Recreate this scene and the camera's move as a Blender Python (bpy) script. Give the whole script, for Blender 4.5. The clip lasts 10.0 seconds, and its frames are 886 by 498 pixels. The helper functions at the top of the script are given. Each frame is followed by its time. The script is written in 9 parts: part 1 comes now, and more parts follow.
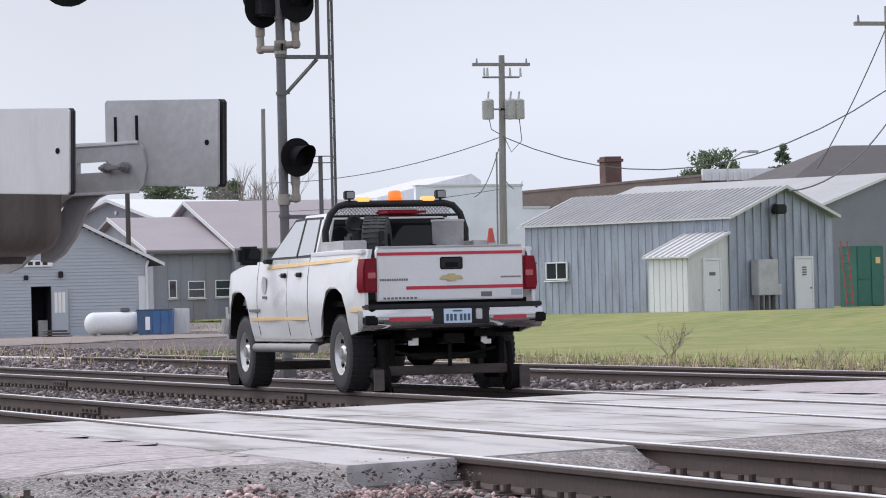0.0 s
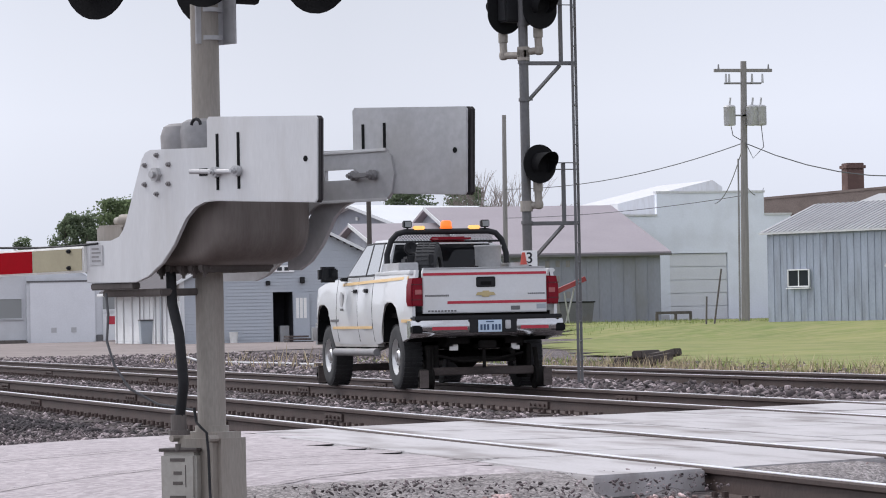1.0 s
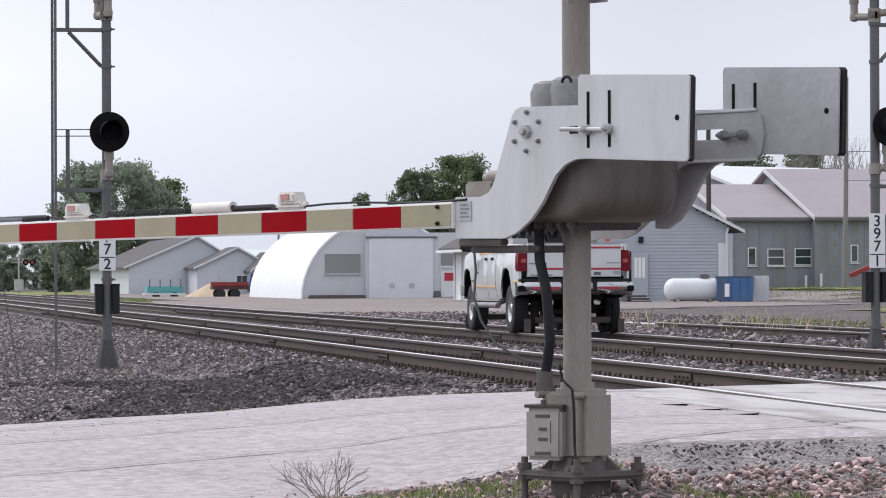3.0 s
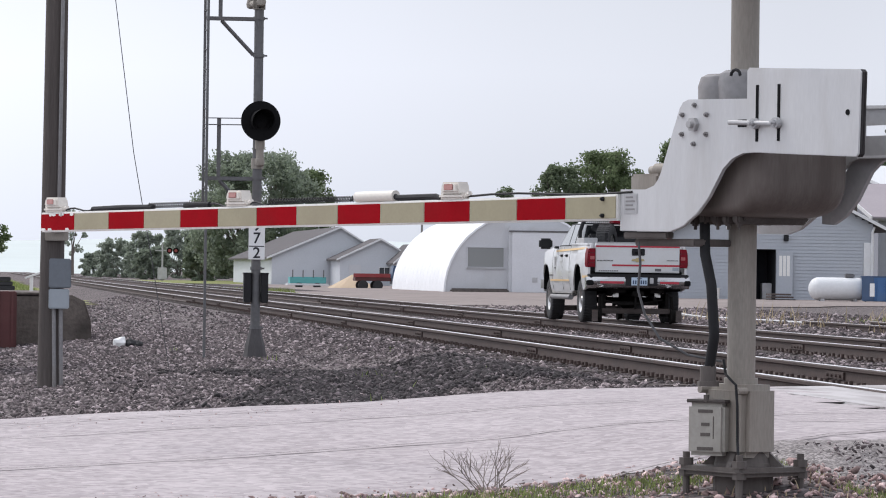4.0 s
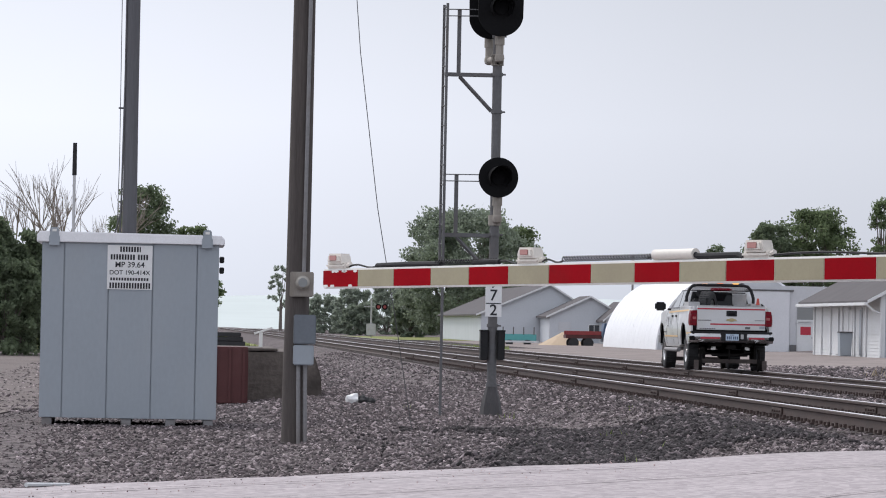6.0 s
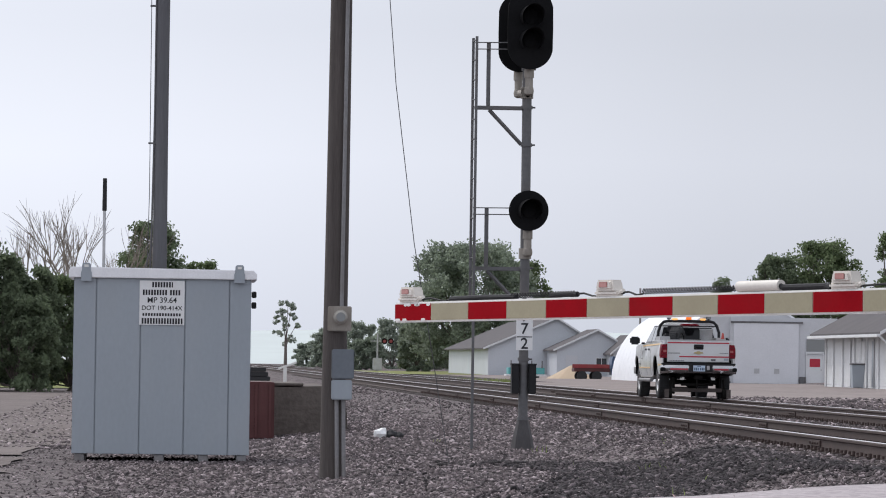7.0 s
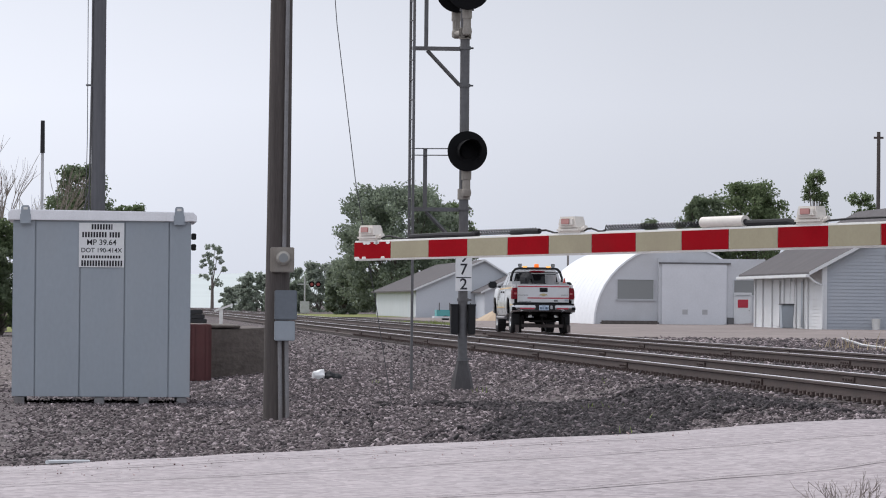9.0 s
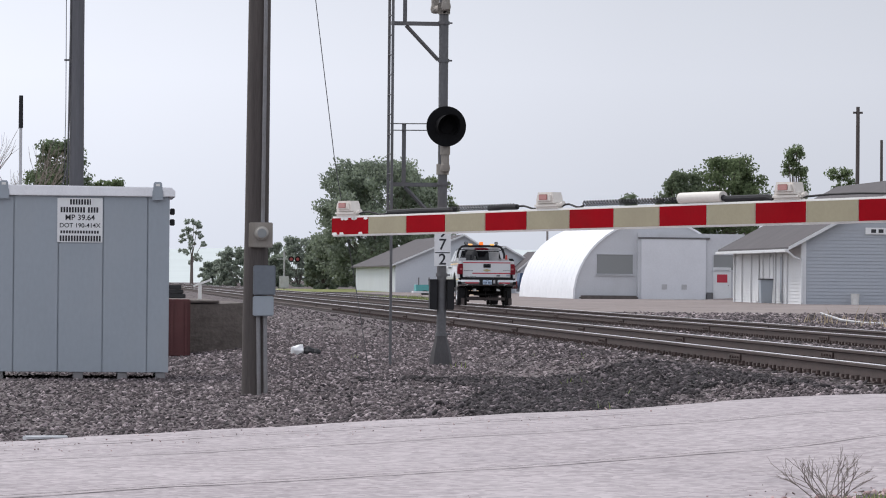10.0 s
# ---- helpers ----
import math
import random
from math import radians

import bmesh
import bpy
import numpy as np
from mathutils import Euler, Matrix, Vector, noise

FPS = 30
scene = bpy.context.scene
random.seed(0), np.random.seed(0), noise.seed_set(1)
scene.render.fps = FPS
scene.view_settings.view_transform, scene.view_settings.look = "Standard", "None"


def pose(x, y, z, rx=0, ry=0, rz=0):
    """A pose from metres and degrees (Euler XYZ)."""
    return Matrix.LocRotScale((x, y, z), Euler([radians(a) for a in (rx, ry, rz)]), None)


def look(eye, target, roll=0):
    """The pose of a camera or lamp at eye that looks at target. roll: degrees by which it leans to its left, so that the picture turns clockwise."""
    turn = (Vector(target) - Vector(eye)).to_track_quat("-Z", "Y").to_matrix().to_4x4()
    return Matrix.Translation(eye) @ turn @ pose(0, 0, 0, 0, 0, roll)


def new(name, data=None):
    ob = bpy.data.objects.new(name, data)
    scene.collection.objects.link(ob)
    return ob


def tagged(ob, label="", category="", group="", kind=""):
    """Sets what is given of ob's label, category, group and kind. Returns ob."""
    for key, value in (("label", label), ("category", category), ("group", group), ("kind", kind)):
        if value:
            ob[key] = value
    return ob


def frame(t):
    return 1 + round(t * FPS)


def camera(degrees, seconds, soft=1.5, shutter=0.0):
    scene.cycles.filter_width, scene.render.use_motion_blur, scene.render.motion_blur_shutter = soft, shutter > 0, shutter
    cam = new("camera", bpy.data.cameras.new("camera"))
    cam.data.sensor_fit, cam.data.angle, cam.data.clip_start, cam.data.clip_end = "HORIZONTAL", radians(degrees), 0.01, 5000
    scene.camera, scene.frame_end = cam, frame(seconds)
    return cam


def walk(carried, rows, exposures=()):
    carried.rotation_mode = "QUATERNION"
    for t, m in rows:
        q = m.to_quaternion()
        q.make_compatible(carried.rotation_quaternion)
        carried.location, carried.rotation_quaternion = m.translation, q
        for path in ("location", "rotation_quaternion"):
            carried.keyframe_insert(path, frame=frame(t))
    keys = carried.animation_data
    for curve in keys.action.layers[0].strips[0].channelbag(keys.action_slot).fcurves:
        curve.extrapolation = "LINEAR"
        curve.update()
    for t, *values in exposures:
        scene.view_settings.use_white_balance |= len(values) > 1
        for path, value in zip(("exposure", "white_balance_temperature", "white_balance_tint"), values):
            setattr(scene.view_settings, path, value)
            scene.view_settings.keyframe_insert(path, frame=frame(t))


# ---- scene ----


def aim(x, y, z, yaw, pitch, roll):
    """A camera pose; yaw is measured from the track's direction to the right."""
    a, b = radians(yaw), radians(pitch)
    d = Vector((math.sin(a) * math.cos(b), math.cos(a) * math.cos(b), math.sin(b)))
    eye = Vector((x, y, z))
    return look(eye, eye + d * 50, roll)


cam = camera(13.83, 10.0, soft=1.05)
walk(cam, [
    (0.0, aim(0.877, -0.469, 0.895, 18.643, 0.876, -1.362)),
    (0.5, aim(0.884, -0.351, 0.911, 16.663, 1.031, -1.280)),
    (1.0, aim(0.883, -0.301, 0.911, 14.887, 1.053, -1.160)),
    (1.5, aim(0.846, -0.339, 0.911, 13.330, 0.920, -0.979)),
    (2.0, aim(0.822, -0.276, 0.909, 12.037, 0.722, -0.785)),
    (2.5, aim(0.786, -0.316, 0.908, 10.807, 0.573, -0.551)),
    (4.0, aim(0.621, -0.193, 0.891, 7.404, 0.377, 0.749)),
    (4.5, aim(0.643, -0.151, 0.879, 6.390, 0.379, 1.204)),
    (5.0, aim(0.670, -0.085, 0.896, 5.540, 0.479, 1.312)),
    (5.5, aim(0.498, -0.008, 0.875, 4.686, 0.761, 1.215)),
    (6.0, aim(0.155, 0.208, 0.892, 4.188, 1.221, 1.114)),
    (7.5, aim(-0.392, 0.369, 0.872, 4.342, 1.805, 0.592)),
    (8.0, aim(-0.486, 0.377, 0.861, 4.778, 1.627, 0.516)),
    (8.5, aim(-0.497, 0.389, 0.852, 5.093, 1.247, 0.524)),
    (9.0, aim(-0.475, 0.399, 0.849, 5.336, 0.873, 0.502)),
    (9.5, aim(-0.471, 0.310, 0.851, 5.523, 0.607, 0.588)),
    (10.0, aim(-0.462, 0.420, 0.855, 5.660, 0.480, 0.505)),
], exposures=[(0.0, 0.02, 6420, 11), (2.5, 0.02, 6440, 11), (4.0, 0.0, 6500, 10), (5.0, 0.0, 6500, 10), (6.0, -0.14, 6500, 10), (7.3, -0.23, 6500, 10), (8.0, -0.25, 6500, 10), (9.0, -0.21, 6500, 10), (10.0, -0.16, 6500, 10)])

# ---- light ----
SUN_EL, SUN_AZ = 52.0, -42.0     # degrees; azimuth from the track's direction, positive to the right
world = bpy.data.worlds.new("overcast")
scene.world = world
world.use_nodes = True
wn, wl = world.node_tree.nodes, world.node_tree.links
wn.clear()
w_out = wn.new("ShaderNodeOutputWorld")
w_sky = wn.new("ShaderNodeTexSky")
w_sky.sky_type = "NISHITA"
w_sky.sun_disc = False
w_sky.sun_elevation, w_sky.sun_rotation = radians(SUN_EL), radians(SUN_AZ)
w_sky.air_density, w_sky.dust_density = 1.2, 4.0
w_hsv = wn.new("ShaderNodeHueSaturation")
w_hsv.inputs["Saturation"].default_value = 0.25
w_bg1 = wn.new("ShaderNodeBackground")
w_bg1.inputs["Strength"].default_value = 0.05
w_geo = wn.new("ShaderNodeTexCoord")
w_sep = wn.new("ShaderNodeSeparateXYZ")
w_ramp = wn.new("ShaderNodeValToRGB")
els = w_ramp.color_ramp.elements
els[0].position, els[0].color = 0.0, (0.765, 0.81, 0.925, 1)
els[1].position, els[1].color = 1.0, (0.865, 0.90, 1.01, 1)
for p_, c_ in ((0.055, (0.785, 0.83, 0.955, 1)), (0.092, (0.655, 0.695, 0.81, 1)), (0.22, (0.815, 0.858, 0.985, 1))):
    e_ = els.new(p_)
    e_.color = c_
w_noise = wn.new("ShaderNodeTexNoise")
w_noise.inputs["Scale"].default_value = 3.0
w_noise.inputs["Detail"].default_value = 4.0
w_mr = wn.new("ShaderNodeMapRange")
w_mr.inputs["To Min"].default_value, w_mr.inputs["To Max"].default_value = 0.93, 1.07
w_mul = wn.new("ShaderNodeMix")
w_mul.data_type, w_mul.blend_type = "RGBA", "MULTIPLY"
w_mul.inputs["Factor"].default_value = 1.0
w_side = wn.new("ShaderNodeMapRange")
w_side.inputs["From Min"].default_value, w_side.inputs["From Max"].default_value = -0.10, 0.40
w_band = wn.new("ShaderNodeValToRGB")
bands = w_band.color_ramp.elements
bands[0].color, bands[1].color = (1.31, 1.31, 1.30, 1), (1.02, 1.02, 1.03, 1)
for p_, c_ in ((0.2, 1.20), (0.5, 0.965), (0.66, 0.905), (0.85, 1.0)):
    e_ = bands.new(p_)
    e_.color = (c_, c_, c_, 1)
w_mul2 = wn.new("ShaderNodeMix")
w_mul2.data_type, w_mul2.blend_type = "RGBA", "MULTIPLY"
w_mul2.inputs["Factor"].default_value = 1.0
w_bg2 = wn.new("ShaderNodeBackground")
w_bg2.inputs["Strength"].default_value = 0.85
w_add = wn.new("ShaderNodeAddShader")
wl.new(w_geo.outputs["Generated"], w_sep.inputs[0])
wl.new(w_geo.outputs["Generated"], w_noise.inputs["Vector"])
wl.new(w_sep.outputs["Z"], w_ramp.inputs[0])
wl.new(w_noise.outputs["Fac"], w_mr.inputs["Value"])
wl.new(w_ramp.outputs["Color"], w_mul.inputs["A"])
wl.new(w_mr.outputs["Result"], w_mul.inputs["B"])
wl.new(w_sep.outputs["X"], w_side.inputs["Value"])
wl.new(w_mul.outputs["Result"], w_mul2.inputs["A"])
wl.new(w_side.outputs["Result"], w_band.inputs[0])
wl.new(w_band.outputs["Color"], w_mul2.inputs["B"])
wl.new(w_mul2.outputs["Result"], w_bg2.inputs["Color"])
wl.new(w_sky.outputs["Color"], w_hsv.inputs["Color"])
wl.new(w_hsv.outputs["Color"], w_bg1.inputs["Color"])
wl.new(w_bg1.outputs[0], w_add.inputs[0])
wl.new(w_bg2.outputs[0], w_add.inputs[1])
wl.new(w_add.outputs[0], w_out.inputs["Surface"])
sun = new("sun", bpy.data.lights.new("sun", "SUN"))
sun.data.energy, sun.data.angle, sun.data.color = 1.45, radians(14), (1.0, 0.955, 0.92)
sun_way = Vector((math.sin(radians(SUN_AZ)) * math.cos(radians(SUN_EL)), math.cos(radians(SUN_AZ)) * math.cos(radians(SUN_EL)), math.sin(radians(SUN_EL))))
sun.matrix_world = look(sun_way * 100, (0, 0, 0))


# ---- materials ----
def mat(name, color, rough=0.8, metal=0.0, vary=0.15, scale=4.0, fine=40.0, bump=0.2, dirt=None, dirt_amount=0.5, coat=0.0, emit=None, piece=0.0, bump_dist=0.01, stretch=(1, 1, 1), spec=0.5):
    """A surface with colour variation at two scales, optional dirt patches, fine relief and a random tint per piece."""
    m = bpy.data.materials.new(name)
    m.use_nodes = True
    n, l = m.node_tree.nodes, m.node_tree.links
    b = n["Principled BSDF"]
    b.inputs["Roughness"].default_value = rough
    b.inputs["Metallic"].default_value = metal
    b.inputs["Specular IOR Level"].default_value = spec
    b.inputs["Coat Weight"].default_value = coat
    co = n.new("ShaderNodeTexCoord")
    mp = n.new("ShaderNodeMapping")
    mp.inputs["Scale"].default_value = stretch
    l.new(co.outputs["Object"], mp.inputs["Vector"])
    big, small = n.new("ShaderNodeTexNoise"), n.new("ShaderNodeTexNoise")
    big.inputs["Scale"].default_value, small.inputs["Scale"].default_value = scale, fine
    big.inputs["Detail"].default_value, small.inputs["Detail"].default_value = 5.0, 4.0
    l.new(mp.outputs["Vector"], big.inputs["Vector"])
    l.new(mp.outputs["Vector"], small.inputs["Vector"])
    mixn = n.new("ShaderNodeMath")
    mixn.operation = "ADD"
    l.new(big.outputs["Fac"], mixn.inputs[0])
    l.new(small.outputs["Fac"], mixn.inputs[1])
    last = mixn.outputs[0]
    if piece:
        oi = n.new("ShaderNodeObjectInfo")
        ma = n.new("ShaderNodeMath")
        ma.operation = "MULTIPLY_ADD"
        ma.inputs[1].default_value, ma.inputs[2].default_value = piece * 2, -piece
        l.new(oi.outputs["Random"], ma.inputs[0])
        ad = n.new("ShaderNodeMath")
        l.new(last, ad.inputs[0])
        l.new(ma.outputs[0], ad.inputs[1])
        last = ad.outputs[0]
    mr = n.new("ShaderNodeMapRange")
    mr.inputs["From Min"].default_value, mr.inputs["From Max"].default_value = 0.6, 1.4
    mr.inputs["To Min"].default_value, mr.inputs["To Max"].default_value = 1 - vary, 1 + vary
    l.new(last, mr.inputs["Value"])
    mul = n.new("ShaderNodeMix")
    mul.data_type, mul.blend_type = "RGBA", "MULTIPLY"
    mul.inputs["Factor"].default_value = 1.0
    mul.inputs["A"].default_value = (*color, 1)
    l.new(mr.outputs["Result"], mul.inputs["B"])
    col = mul.outputs["Result"]
    if dirt:
        dn = n.new("ShaderNodeTexNoise")
        dn.inputs["Scale"].default_value, dn.inputs["Detail"].default_value = scale * 0.6 + 0.3, 8.0
        l.new(mp.outputs["Vector"], dn.inputs["Vector"])
        dr = n.new("ShaderNodeMapRange")
        dr.inputs["From Min"].default_value, dr.inputs["From Max"].default_value = 0.48, 0.72
        dr.inputs["To Max"].default_value = dirt_amount
        l.new(dn.outputs["Fac"], dr.inputs["Value"])
        dm = n.new("ShaderNodeMix")
        dm.data_type = "RGBA"
        l.new(dr.outputs["Result"], dm.inputs["Factor"])
        l.new(col, dm.inputs["A"])
        dm.inputs["B"].default_value = (*dirt, 1)
        col = dm.outputs["Result"]
    l.new(col, b.inputs["Base Color"])
    if bump:
        bp = n.new("ShaderNodeBump")
        bp.inputs["Strength"].default_value, bp.inputs["Distance"].default_value = bump, bump_dist
        l.new(mixn.outputs[0], bp.inputs["Height"])
        l.new(bp.outputs[0], b.inputs["Normal"])
    if emit:
        b.inputs["Emission Color"].default_value = (*emit[0], 1)
        b.inputs["Emission Strength"].default_value = emit[1]
    return m


def ground_mat(name, cols, scales, rough=0.95, bump=0.6, dist=0.03, cell=0.0, uneven=0.45):
    """Loose ground: three colours mixed by noises at three sizes, with stones as a cell pattern where cell is given."""
    m = bpy.data.materials.new(name)
    m.use_nodes = True
    n, l = m.node_tree.nodes, m.node_tree.links
    b = n["Principled BSDF"]
    b.inputs["Roughness"].default_value = rough
    b.inputs["Specular IOR Level"].default_value = 0.2
    co = n.new("ShaderNodeTexCoord")
    col = None
    heights = []
    for k, s in enumerate(scales):
        t = n.new("ShaderNodeTexNoise")
        t.inputs["Scale"].default_value, t.inputs["Detail"].default_value = s, 6.0
        l.new(co.outputs["Object"], t.inputs["Vector"])
        r = n.new("ShaderNodeMapRange")
        r.inputs["From Min"].default_value, r.inputs["From Max"].default_value = 0.38, 0.62
        l.new(t.outputs["Fac"], r.inputs["Value"])
        heights.append(t.outputs["Fac"])
        x = n.new("ShaderNodeMix")
        x.data_type = "RGBA"
        l.new(r.outputs["Result"], x.inputs["Factor"])
        if col is None:
            x.inputs["A"].default_value = (*cols[0], 1)
        else:
            l.new(col, x.inputs["A"])
        x.inputs["B"].default_value = (*cols[k + 1], 1)
        if col is not None:
            h = n.new("ShaderNodeMath")
            h.operation = "MULTIPLY"
            h.inputs[1].default_value = 0.6
            l.new(r.outputs["Result"], h.inputs[0])
            l.new(h.outputs[0], x.inputs["Factor"])
        col = x.outputs["Result"]
    hgt = heights[-1]
    if cell:
        v = n.new("ShaderNodeTexVoronoi")
        v.inputs["Scale"].default_value = cell
        l.new(co.outputs["Object"], v.inputs["Vector"])
        vc = n.new("ShaderNodeSeparateColor")
        l.new(v.outputs["Color"], vc.inputs[0])
        r = n.new("ShaderNodeMapRange")
        r.inputs["To Min"].default_value, r.inputs["To Max"].default_value = 1 - uneven, 1 + uneven
        l.new(vc.outputs[0], r.inputs["Value"])
        x = n.new("ShaderNodeMix")
        x.data_type, x.blend_type = "RGBA", "MULTIPLY"
        x.inputs["Factor"].default_value = 1.0
        l.new(col, x.inputs["A"])
        l.new(r.outputs["Result"], x.inputs["B"])
        col = x.outputs["Result"]
        iv = n.new("ShaderNodeMath")
        iv.operation = "SUBTRACT"
        iv.inputs[0].default_value = 1.0
        l.new(v.outputs["Distance"], iv.inputs[1])
        hgt = iv.outputs[0]
    l.new(col, b.inputs["Base Color"])
    bp = n.new("ShaderNodeBump")
    bp.inputs["Strength"].default_value, bp.inputs["Distance"].default_value = bump, dist
    l.new(hgt, bp.inputs["Height"])
    l.new(bp.outputs[0], b.inputs["Normal"])
    return m


def glass_mat(name, color, rough=0.05):
    m = bpy.data.materials.new(name)
    m.use_nodes = True
    b = m.node_tree.nodes["Principled BSDF"]
    b.inputs["Base Color"].default_value = (*color, 1)
    b.inputs["Roughness"].default_value = rough
    b.inputs["Specular IOR Level"].default_value = 0.8
    b.inputs["Coat Weight"].default_value = 0.3
    return m


